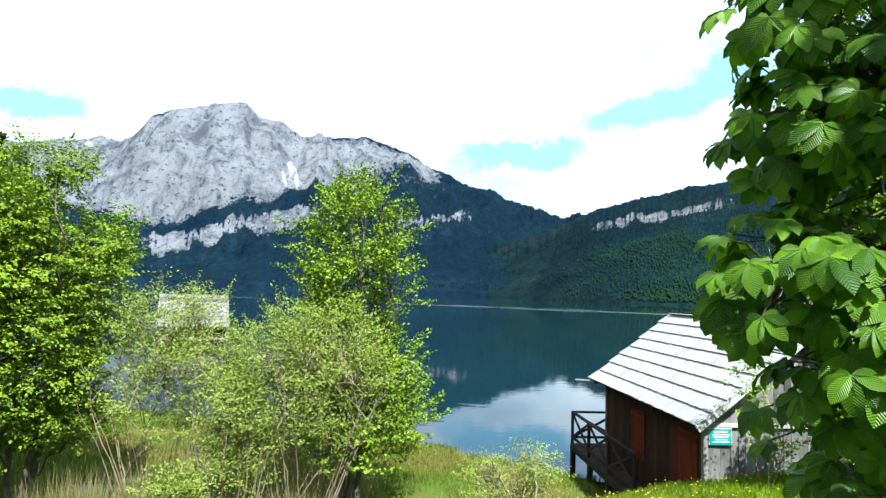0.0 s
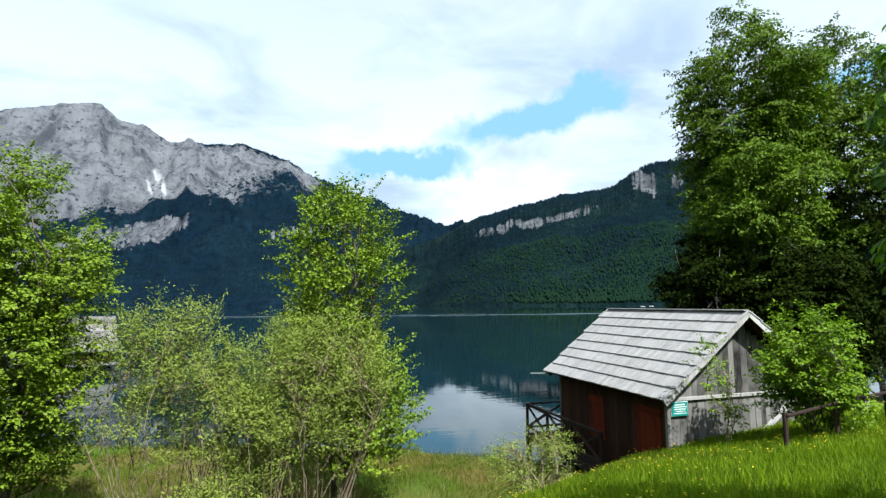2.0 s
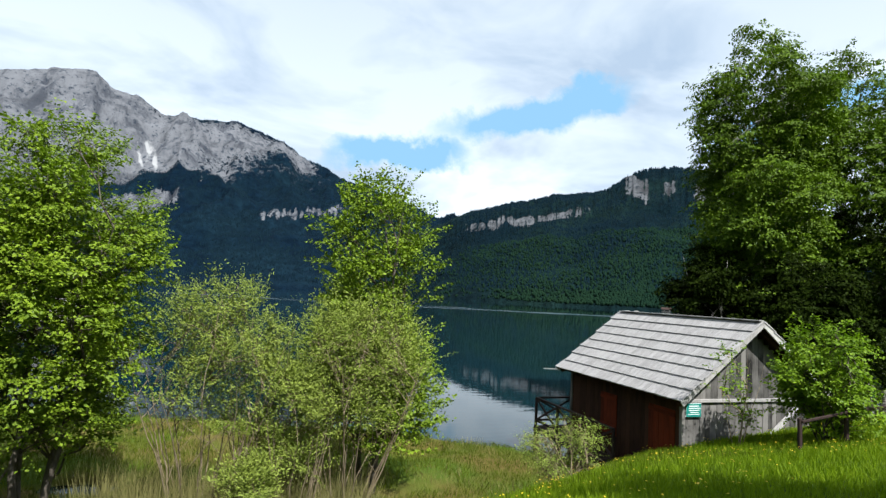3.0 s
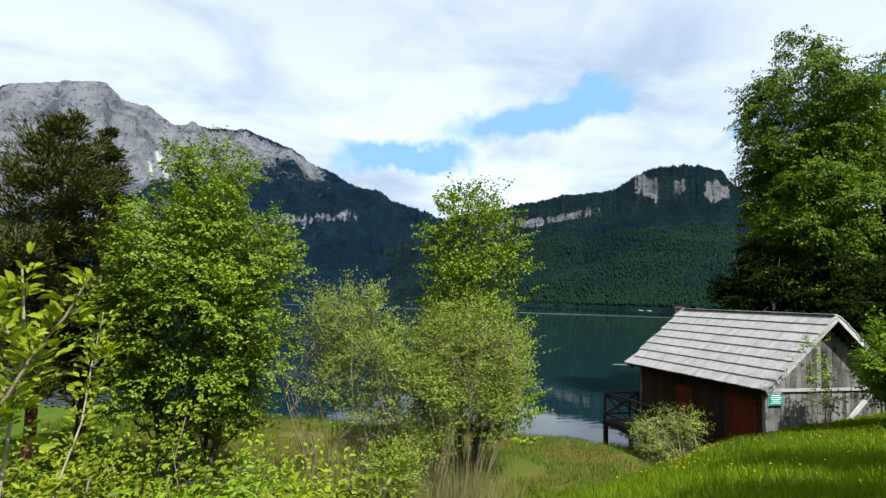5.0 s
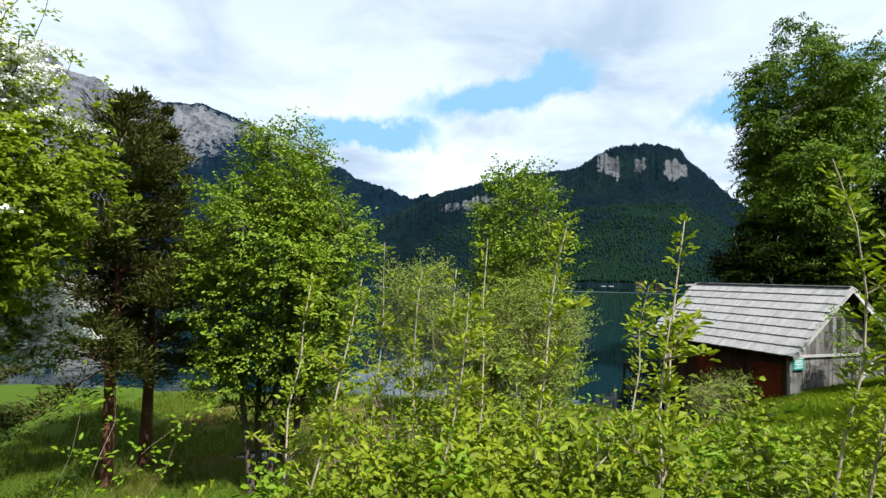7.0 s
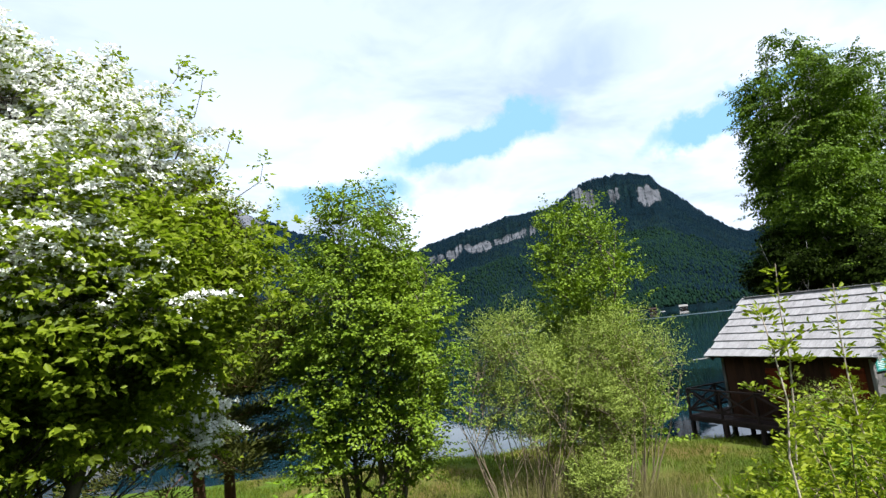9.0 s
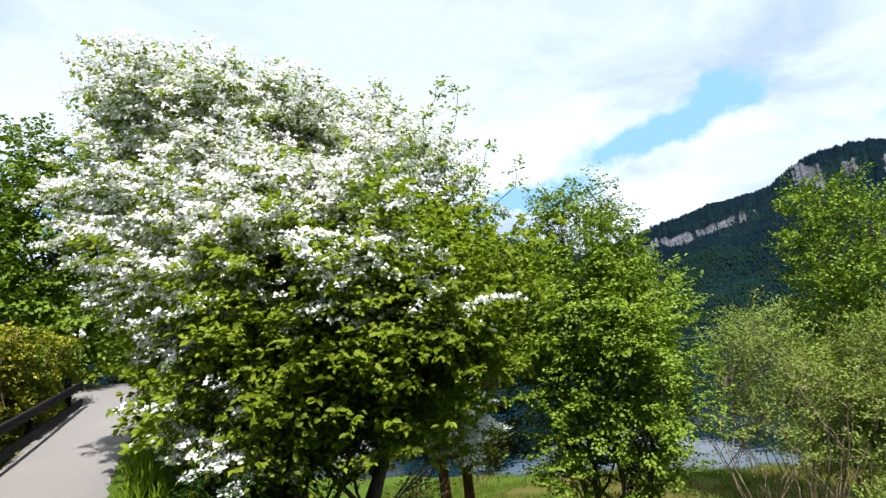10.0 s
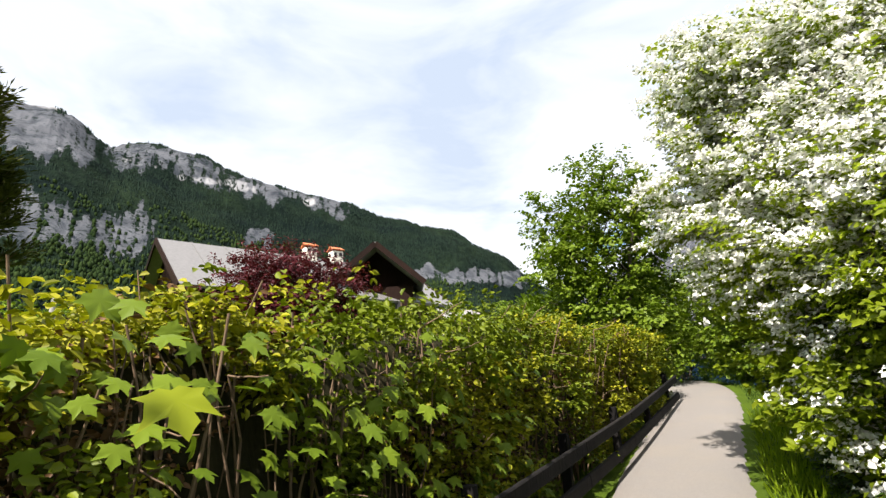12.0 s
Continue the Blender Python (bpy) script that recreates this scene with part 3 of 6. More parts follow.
# ---- mountains ----
def mountain(label, rows, mat, az_step, seed, rough_amp, snow=None, n_radial=90, bands=(), cliffs=(9.0, 10.0), bare=((-180, 0.9), (180, 0.9)), scree=()):
    """A mountain seen across the lake. rows: azimuth, shore distance, cliff foot distance and height angle,
    crest distance and height angle. The slope climbs from the shore to the foot of the cliffs, then steeply to the crest."""
    rows = np.array(rows, float)
    az = np.arange(rows[0, 0], rows[-1, 0] + 1e-6, az_step)
    c = [np.interp(az, rows[:, 0], rows[:, k]) for k in range(1, 6)]
    rs, rf, ef, rc, ec = [np.convolve(np.pad(q, (2, 2), mode="edge"), np.ones(5) / 5, "valid") for q in c]
    hf, hc = rf * np.tan(np.radians(ef)), rc * np.tan(np.radians(ec))
    t = np.concatenate([np.linspace(0, 0.45, int(n_radial * 0.4), endpoint=False), np.linspace(0.45, 0.8, int(n_radial * 0.45), endpoint=False), np.linspace(0.8, 1.0, int(n_radial * 0.15))])
    A, T = np.meshgrid(az, t, indexing="ij")
    R = np.where(T < 0.45, rs[:, None] + (rf - rs)[:, None] * T / 0.45,
                 np.where(T < 0.8, rf[:, None] + (rc - rf)[:, None] * (T - 0.45) / 0.35, rc[:, None] + 500 * (T - 0.8) / 0.2))
    lowp = np.clip(T / 0.45, 0, 1)
    Hlow = hf[:, None] * (0.75 * lowp + 0.25 * lowp ** 2)
    k = np.clip((T - 0.45) / 0.35, 0, 1)
    Hup = (hc - hf)[:, None] * (1 - (1 - k) ** 1.25)
    H = Hlow + Hup - 260 * np.clip((T - 0.8) / 0.2, 0, 1)
    X, Y = R * np.sin(np.radians(A)), R * np.cos(np.radians(A))
    amp = rough_amp * smooth(0.0, 0.25, T) * (1 - 0.72 * np.exp(-((T - 0.8) / 0.05) ** 2))
    gully = 1 - 2 * np.abs(fbm(X / 260 + 7, Y / 420, 6, seed))
    fine = fbm(X / 90, Y / 90 + H / 160, 5, seed + 9)
    H = H + amp * (gully - 0.4) + amp * 0.35 * fine + 5.0 * fbm(A * 3.1, T * 0, 4, seed + 3) * (T > 0.5)
    H = np.where(T <= 0.0, -3.0, np.maximum(H, 0.6))
    steep = smooth(0.40, 0.50, T) * smooth(0.90, 0.80, T) * smooth(cliffs[0], cliffs[1], (hc - hf) / np.maximum(rc - rf, 1))[:, None]
    level = np.interp(az, [q[0] for q in bare], [q[1] for q in bare])[:, None]
    rock = steep * (level + 0.55 * fbm(X / 240, Y / 240 + H / 200, 5, seed + 20) - 0.30 * smooth(0.72, 0.80, T))
    el = np.degrees(np.arctan2(H, R))
    for a0, a1, e0, e1, tilt, bare_part in bands:
        soft = min(1.3, 0.25 * (a1 - a0))
        mid = e0 + (e1 - e0) * 0.5 + tilt * (A - (a0 + a1) / 2) + 0.35 * (e1 - e0) * fbm(A * 0.7, A * 0, 3, seed + 50)
        thick = (e1 - e0) * (0.58 + 0.4 * fbm(A * 0.9, A * 0 + 3.0, 4, seed + 51))
        b = smooth(a0 - soft, a0 + soft, A) * smooth(a1 + soft, a1 - soft, A) * smooth(thick, thick * 0.5, np.abs(el - mid))
        rock = np.maximum(rock, b * (bare_part + 0.65 * fbm(A * 4.5, H / 75, 4, seed + 31)))
    sn = np.zeros_like(rock)
    for a0, a1, e0, e1, base in scree:
        sn = np.maximum(sn, smooth(a0 - 0.4, a0 + 0.9, A) * smooth(a1 + 0.4, a1 - 0.9, A) * smooth(e0 - 0.3, e0 + 0.7, el) * smooth(e1 + 0.3, e1 - 0.9, el) * (base + 0.95 * fbm(A * 2.5 + H / 90, H / 70, 4, seed + 60)))
    if snow:
        sn = np.maximum(sn, smooth(snow[0], snow[1], H) * np.clip(0.30 + 0.62 * fbm(X / 260, Y / 260, 4, seed + 40), 0, 1))
    n, m = X.shape
    i = np.arange(n - 1)[:, None] * m + np.arange(m - 1)[None]
    F = np.stack([i, i + 1, i + m + 1, i + m], -1).reshape(-1, 4)
    me = from_arrays("mountain", np.stack([X, Y, H], -1).reshape(-1, 3), [F], smooth=True)
    for key, val in (("rock", rock), ("snow", sn)):
        me.attributes.new(key, "FLOAT", "POINT").data.foreach_set("value", val.ravel().astype(np.float32))
    tagged(mesh_ob("mountain", me, mat), label, "mountain", kind="structure")
    return X, Y, H, rock, T


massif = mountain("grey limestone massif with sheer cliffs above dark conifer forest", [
    (-60, 1900, 2600, 4.0, 3500, 9.5), (-40, 1800, 2600, 5.0, 3500, 11.2), (-35.8, 1750, 2600, 5.0, 3450, 12.0), (-34.2, 1700, 2600, 5.0, 3400, 12.7), (-32.6, 1700, 2550, 5.0, 3200, 12.6), (-31.6, 1700, 2550, 5.1, 3000, 13.4),
    (-30.1, 1650, 2500, 5.3, 2950, 15.4), (-27.5, 1650, 2500, 6.1, 2900, 16.5), (-24.7, 1600, 2450, 7.0, 2900, 17.3), (-22.1, 1600, 2450, 7.8, 2850, 17.85),
    (-20.8, 1550, 2450, 8.2, 2850, 16.8), (-18.4, 1550, 2450, 9.2, 2850, 16.7), (-16.6, 1500, 2450, 10.0, 2850, 15.7), (-13.7, 1450, 2450, 10.4, 2850, 15.55), (-9.6, 1400, 2450, 10.7, 2850, 16.1),
    (-7.1, 1350, 2500, 10.6, 2900, 15.3), (-4.0, 1320, 2500, 10.2, 2900, 14.2), (-2.7, 1300, 2500, 9.8, 2950, 13.1), (-0.3, 1280, 2450, 9.4, 2950, 12.25), (2.8, 1250, 2400, 8.6, 2900, 10.55),
    (4.7, 1200, 2300, 8.0, 2900, 9.7), (7.7, 1150, 2250, 7.4, 2850, 8.8), (10, 1100, 2200, 7.0, 2800, 8.45), (12.4, 1050, 2200, 6.4, 2800, 7.9), (15, 1000, 2200, 5.8, 2800, 7.4), (20, 1000, 2200, 5.0, 2800, 6.6)],
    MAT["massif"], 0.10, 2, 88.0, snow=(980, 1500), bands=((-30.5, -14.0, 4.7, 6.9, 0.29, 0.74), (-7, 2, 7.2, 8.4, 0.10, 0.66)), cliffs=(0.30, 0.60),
    bare=((-34, 0.80), (-31, 0.98), (-15, 0.95), (-12.5, 0.66), (-4, 0.56), (1, 0.36), (6, 0.0)),
    scree=((-23.4, -22.4, 1.9, 2.7, 0.55), (-18.6, -15.9, 10.2, 13.4, 0.46), (-35.8, -33.0, 11.5, 12.9, 0.55), (-13.2, -11.0, 9.6, 11.2, 0.36)))
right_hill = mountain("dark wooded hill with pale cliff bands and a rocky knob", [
    (4, 1200, 1500, 3.0, 1900, 5.0), (9, 1050, 1400, 4.6, 1800, 6.6), (12.4, 920, 1320, 5.4, 1720, 7.8), (15, 850, 1270, 6.2, 1670, 8.95), (19.3, 780, 1220, 7.1, 1620, 10.3),
    (23.6, 720, 1170, 7.6, 1570, 10.75), (26.6, 700, 1150, 8.0, 1530, 11.05), (29.4, 670, 1150, 8.5, 1500, 11.75), (30.7, 660, 1150, 8.8, 1500, 12.8), (32.5, 655, 1150, 9.0, 1490, 13.4), (35.3, 650, 1150, 9.0, 1480, 13.6),
    (38.8, 640, 1150, 8.8, 1480, 12.9), (39.3, 640, 1150, 8.4, 1480, 11.9), (40.7, 640, 1150, 7.6, 1490, 10.6), (42.8, 640, 1150, 6.2, 1500, 8.5), (45.1, 650, 1150, 4.6, 1500, 6.6), (47.5, 660, 1150, 3.8, 1500, 5.6), (52, 680, 1150, 3.2, 1500, 5.0), (70, 700, 1150, 3.0, 1500, 4.6)],
    MAT["hill"], 0.09, 13, 26.0, bands=((14.3, 27.4, 8.1, 9.2, 0.16, 0.66), (30.7, 33.2, 10.7, 13.0, -0.1, 0.66), (34.4, 35.7, 10.9, 12.7, 0.0, 0.64), (37.2, 39.4, 10.4, 12.6, -0.25, 0.76)))
far_ridge = mountain("distant mountain ridge with haze blue in its forest colour", [(40, 3000, 3400, 3.0, 4000, 5.0), (47, 3000, 3400, 3.5, 4000, 6.2), (52, 3000, 3400, 4.0, 4000, 7.0), (64, 3000, 3400, 3.0, 4000, 5.0)],
    MAT["massif"], 0.3, 44, 40.0)
west = mountain("steep forested mountain with grey cliffs and old snow near its crest", [
    (-128, 700, 1500, 15.0, 2100, 21.0), (-110, 700, 1500, 17.0, 2200, 24.0), (-98.4, 700, 1500, 19.8, 2200, 26.0), (-94, 700, 1500, 20.4, 2200, 26.6), (-92.7, 700, 1500, 20.2, 2170, 26.0), (-91.1, 710, 1500, 19.9, 2200, 24.8), (-89.6, 720, 1520, 19.6, 2300, 23.7),
    (-88.6, 730, 1530, 19.5, 2350, 24.2), (-86, 740, 1550, 19.4, 2350, 24.8), (-83.4, 750, 1580, 19.0, 2350, 24.3), (-81.5, 760, 1600, 18.7, 2350, 24.5), (-79.5, 780, 1600, 18.3, 2300, 23.5), (-76.6, 800, 1650, 17.6, 2300, 22.7),
    (-73.2, 830, 1680, 16.9, 2300, 22.2), (-69.5, 850, 1700, 16.0, 2300, 21.4), (-65.8, 880, 1730, 14.8, 2300, 20.5), (-62.6, 900, 1750, 13.8, 2300, 19.0), (-58.3, 930, 1770, 12.8, 2300, 18.3), (-54.6, 950, 1800, 12.0, 2300, 17.6),
    (-52.7, 980, 1800, 11.0, 2300, 16.0), (-48.9, 1000, 1850, 9.4, 2300, 13.9), (-46, 1000, 1900, 7.0, 2300, 11.0), (-38, 1100, 1900, 4.0, 2300, 7.0)],
    MAT["west_slope"], 0.2, 57, 40.0, snow=(930, 1110), bands=((-104, -85, 14.6, 19.6, -0.02, 0.58), (-112, -90.8, 22.8, 27.6, -0.06, 0.84), (-90, -79, 22.2, 25.2, -0.12, 0.68), (-79, -66, 20.2, 22.6, -0.22, 0.62), (-77, -74, 16.2, 18.2, 0.0, 0.8), (-62, -47, 11.8, 13.8, -0.12, 0.72)),
    scree=((-84.5, -76.5, 21.9, 22.9, 0.95), (-90.0, -85, 22.8, 23.7, 0.85), (-94.5, -92.6, 23.0, 23.8, 0.85), (-79, -75.5, 21.4, 22.4, 0.9), (-71.5, -69.5, 20.2, 21.6, 0.75)))
# unseen hills, added to close the horizon for light and reflections
mountain("unseen filler hills added behind the shore path", [(68, 500, 900, 4.0, 1300, 5.0), (110, 400, 800, 6.0, 1300, 9.0), (160, 350, 800, 7.0, 1300, 11.0), (200, 400, 900, 8.0, 1400, 13.0), (234, 600, 1200, 12.0, 1900, 19.0)],
    MAT["hill"], 1.0, 70, 30.0, n_radial=40)


# ---- forests on the far slopes ----
def forest(label, ground, mat, n, height, seed, az=(-180, 180), t_range=(0.0, 0.85), round_crown=False, keep_rock=0.42):
    """Far trees standing on a mountain: slim cones, or rounded crowns for broadleaf woods."""
    rng = np.random.default_rng(seed)
    X, Y, H, rock, T = ground
    A = np.degrees(np.arctan2(X, Y))
    ok = (rock < keep_rock) & (T > t_range[0]) & (T < t_range[1]) & (A > az[0]) & (A < az[1]) & (H > 1.0)
    i, j = np.nonzero(ok[:-1, :-1])
    area = np.abs((X[i + 1, j] - X[i, j]) * (Y[i, j + 1] - Y[i, j]) - (Y[i + 1, j] - Y[i, j]) * (X[i, j + 1] - X[i, j]))
    area = area * (0.15 + vnoise(X[i, j] / 120, Y[i, j] / 120, seed)) ** 1.5 * (1 - 0.7 * (T[i, j] / t_range[1]) ** 2 if round_crown else 1.0) * smooth(az[0], az[0] + 14.0, A[i, j])
    pick = rng.choice(len(i), n, p=area / area.sum())
    i, j, u, v = i[pick], j[pick], rng.uniform(size=n), rng.uniform(size=n)
    P = np.stack([sum(w * G[i + a, j + b] for a, b, w in ((0, 0, (1 - u) * (1 - v)), (1, 0, u * (1 - v)), (0, 1, (1 - u) * v), (1, 1, u * v))) for G in (X, Y, H)], 1)
    h = height * rng.uniform(0.6, 1.25, n)
    k = 4
    ang = np.arange(k) * 2 * np.pi / k
    levels = ((0.0, 0.16), (0.25, 0.34), (0.7, 0.30), (1.0, 0.03)) if round_crown else ((0.0, 0.20), (0.45, 0.13), (1.0, 0.004))
    rows = []
    for f, r in levels:
        rr = (r * h)[:, None] * rng.uniform(0.75, 1.25, (n, k))
        rows.append(np.stack([P[:, 0:1] + rr * np.cos(ang), P[:, 1:2] + rr * np.sin(ang), np.repeat(P[:, 2:3] + (f * h)[:, None] - 1.0, k, 1)], -1))
    V = np.stack(rows, 1)
    m = len(levels)
    a = np.arange(m - 1)[:, None] * k + np.arange(k)[None]
    b = np.arange(m - 1)[:, None] * k + (np.arange(k)[None] + 1) % k
    q = np.stack([a, b, b + k, a + k], -1).reshape(-1, 4)
    F = (np.arange(n)[:, None, None] * (m * k) + q[None]).reshape(-1, 4)
    tagged(mesh_ob("forest", from_arrays("forest", V.reshape(-1, 3), [F]), mat), label, "forest", kind="stuff")


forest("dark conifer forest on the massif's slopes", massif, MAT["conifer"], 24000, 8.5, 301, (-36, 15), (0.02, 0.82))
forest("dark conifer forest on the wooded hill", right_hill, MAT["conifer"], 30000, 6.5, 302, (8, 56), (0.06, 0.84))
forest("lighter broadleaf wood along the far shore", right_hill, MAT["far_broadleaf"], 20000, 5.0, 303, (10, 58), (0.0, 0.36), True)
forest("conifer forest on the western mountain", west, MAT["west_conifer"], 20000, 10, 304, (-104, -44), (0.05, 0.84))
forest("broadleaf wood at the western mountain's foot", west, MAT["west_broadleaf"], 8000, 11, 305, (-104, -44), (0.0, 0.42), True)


# ---- trees ----
def curve_pts(rng, a, d, length, n, droop=0.0, wob=0.08):
    """A bent branch from a along d; droop pulls its tip down (minus: up)."""
    s = np.linspace(0, 1, n)[:, None]
    w = np.cumsum(rng.normal(0, wob / n ** 0.5, (n, 3)), axis=0) * length
    w -= w[0]
    p = a + d * length * s + w * s
    p[:, 2] -= droop * length * s[:, 0] ** 2
    return p


def arc_to(rng, a, b, n, sag=0.12, wob=0.05):
    """A branch from a to b that first climbs and then bends over."""
    s = np.linspace(0, 1, n)[:, None]
    L = np.linalg.norm(b - a)
    p = a + (b - a) * s + rng.normal(0, wob * L / n, (n, 3)) * np.sin(np.pi * s)
    p[:, 2] += sag * L * np.sin(np.pi * s[:, 0])
    return p


def rand_dirs(rng, n):
    return unit(rng.normal(size=(n, 3)))


def gz(x, y):
    return float(ground_z(np.array([x]), np.array([y]))[0])


def bell(lo, peak, p=1.0):
    """Crown radius that swells to its widest at u = peak and narrows to the top."""
    return lambda u: lo + (1 - lo) * (u / peak if u < peak else max(0.0, 1 - ((u - peak) / (1 - peak)) ** 1.6)) ** p


def auto_blobs(rng, z0, z1, R, n, size=0.5, flat=0.8):
    """Leafy masses stacked round an axis from z0 to z1: centre and radii of each."""
    out = []
    for i in range(n):
        u = (i + 0.5) / n
        r = R(u)
        a = i * 2.399 + rng.uniform(-0.6, 0.6)
        s = max(0.25, r * size * rng.uniform(0.8, 1.25))
        d = max(0.0, r - s) * rng.uniform(0.7, 1.15)
        z = z0 + (z1 - z0) * u
        out.append((d * math.cos(a), d * math.sin(a), min(z, z1 - s * flat * 0.9), s, s, s * flat))
    return out


def sprays(rng, E, D, per, length, leaf, fan=0.35, up=0.9, hang=0.0, tilt=0.35):
    """Leafy sprays: from each point E a forked shoot along D, with leaves set left and right of it. Gives places, axes and faces of the leaves."""
    m = len(E)
    t = (np.arange(per)[None] + rng.uniform(0, 1, (m, per))) / per
    side = unit(np.cross(D, np.array([0.02, 0.03, 1.0])))
    fork = rng.integers(-1, 2, (m, per))
    hand = rng.choice([-1.0, 1.0], (m, per))
    P = E[:, None] + D[:, None] * (t * length)[..., None] + side[:, None] * (fork * fan * t * length + hand * leaf * 0.35)[..., None]
    P = P + rng.normal(0, leaf * 0.28, P.shape)
    A = D[:, None] * 0.55 + side[:, None] * (hand * 0.9 + 0.3 * fork)[..., None] + rng.normal(0, tilt, P.shape) - np.array([0, 0, hang])
    N = rng.normal(0, tilt, P.shape) + np.array([0, -0.12, up])
    return P.reshape(-1, 3), unit(A.reshape(-1, 3)), unit(N.reshape(-1, 3))


def blob_tree(name, at, trunks, blobs, twigs, per, leaf, aspect, bark, leaf_mat, label, category, group="", seed=1, cluster=0.16, twig=0.35,
              hang=0.3, up=0.9, detail=0, shell=0.55, droop=0.1, gaps=0.30, lump=2.2, core=0.22, limb_size=0.03):
    """A tree of trunks (points, radii) with limbs out to leafy masses; sprays of leaves stand on the masses in clumps, with dark gaps to a thinner core."""
    rng = np.random.default_rng(seed)
    root = thing(name, at, label, category, group)
    wood, fine, E, D = [], [], [], []
    vol = np.array([(b[3] * b[4] * b[5]) ** (2 / 3) for b in blobs])
    counts = np.maximum(6, (twigs * vol / vol.sum())).astype(int)
    main = [t[0] for t in trunks]
    for b, cnt in zip(blobs, counts):
        c, r = np.array(b[:3]), np.array(b[3:6])
        tr = main[rng.integers(len(main))]
        below = tr[:, 2] < c[2] - 0.15 * abs(c[2])
        k = int(np.argmin(np.linalg.norm(tr[:, :2] - c[:2], axis=1) + np.where(below, 0, 50) + 0.6 * np.abs(tr[:, 2] - (c[2] - 0.8 * np.linalg.norm(c[:2] - tr[:, :2], axis=1) - 0.3))))
        limb = arc_to(rng, tr[k], c, 6, 0.04, 0.22 if limb_size > 0.02 else 0.08)
        rr = limb_size * (np.linalg.norm(r) ** 0.7)
        wood.append((limb, np.linspace(max(0.012 if limb_size > 0.02 else 0.006, rr), 0.008 if limb_size > 0.02 else 0.004, 6)))
        d = rand_dirs(rng, cnt)
        inner = rng.uniform(size=(cnt, 1)) < core
        q = c + d * r * np.where(inner, rng.uniform(0.1, shell, (cnt, 1)), shell + (1.05 - shell) * rng.uniform(0, 1, (cnt, 1)) ** 0.6)
        q += r * 0.15 * rng.normal(size=(cnt, 3))
        clump = vnoise(q[:, 0] * lump + q[:, 1] * 0.8, q[:, 2] * lump * 1.25 - q[:, 1] * lump * 0.7, seed)
        keep = inner[:, 0] | (clump > gaps)
        q, d = q[keep], d[keep]
        for e in q:
            if rng.uniform() < 0.3:
                st = limb[rng.integers(2, 6)]
                fine.append((arc_to(rng, st, e, 4, 0.05, 0.3), np.linspace(0.008, 0.003, 4)))
        E.append(q)
        D.append(unit(d * np.array([1, 1, 0.6]) + 0.55 * rng.normal(size=q.shape) + np.array([0, 0, 0.2 - droop])))
    E, D = np.concatenate(E), np.concatenate(D)
    P, A, N = sprays(rng, E, D, per, twig, leaf, 0.2 + cluster * 2, up, hang)
    N = unit(N + np.repeat(D, per, 0) * 0.5)
    L = leaf * rng.uniform(0.6, 1.25, len(P))
    mesh_ob("trunk", tubes("trunk", trunks, 8), bark, root)
    mesh_ob("branchwork", tubes("branchwork", wood + fine, 4), bark, root)
    mesh_ob("crown", leaves("crown", P, A, N, L, L * aspect, detail), leaf_mat, root)
    return root, E, D


def stems(rng, n, h, r, splay=0.15, spread=0.15, bend=0.06, start=0.0):
    out = []
    for i in range(n):
        a = i * 2.399 + rng.uniform(-0.4, 0.4) + start
        d = unit(np.array([math.cos(a) * splay * (n > 1), math.sin(a) * splay * (n > 1), 1.0]))
        hh = h * (1.0 if i == 0 else rng.uniform(0.75, 0.97))
        p = curve_pts(rng, np.array([math.cos(a), math.sin(a), -0.08 / max(spread, 0.01)]) * spread * (n > 1), d, hh, 12, 0.0, bend)
        rad = r * (1 - 0.92 * np.linspace(0, 1, 12) ** 0.9)
        rad[0] *= 1.35
        out.append((p, rad))
    return out


# alder, a full crown almost to the ground
rng = np.random.default_rng(11)
z = gz(-9.05, 11.9)
blob_tree("alder_tree", (-9.05, 11.9, z), stems(rng, 5, 6.7, 0.085, 0.15, 0.35),
          auto_blobs(rng, 2.0, 8.5, lambda u: 2.3 * bell(0.78, 0.4)(u) if u < 0.75 else 1.05, 54, 0.31, 0.8), 3600, 26, 0.082, 0.72, MAT["bark"], MAT["leaf_alder"],
          "leafy young alder with several trunks on the marshy shore", "tree", seed=12, cluster=0.05, twig=0.42, shell=0.4, droop=-0.15, gaps=0.36, lump=2.0)
# poplar behind the willows
rng = np.random.default_rng(21)
z = gz(-2.1, 13.9)
blob_tree("poplar_tree", (-2.1, 13.9, z), stems(rng, 3, 7.4, 0.085, 0.10, 0.2),
          auto_blobs(rng, 1.7, 8.4, lambda u: 2.1 - 0.9 * u if u < 0.85 else 1.0, 44, 0.34, 1.25), 1700, 28, 0.085, 0.8, MAT["bark"], MAT["leaf_poplar"],
          "slender young poplar with bright green leaves near the water", "tree", seed=22, cluster=0.065, twig=0.55, up=0.5, shell=0.35, hang=-0.2, droop=-0.5)
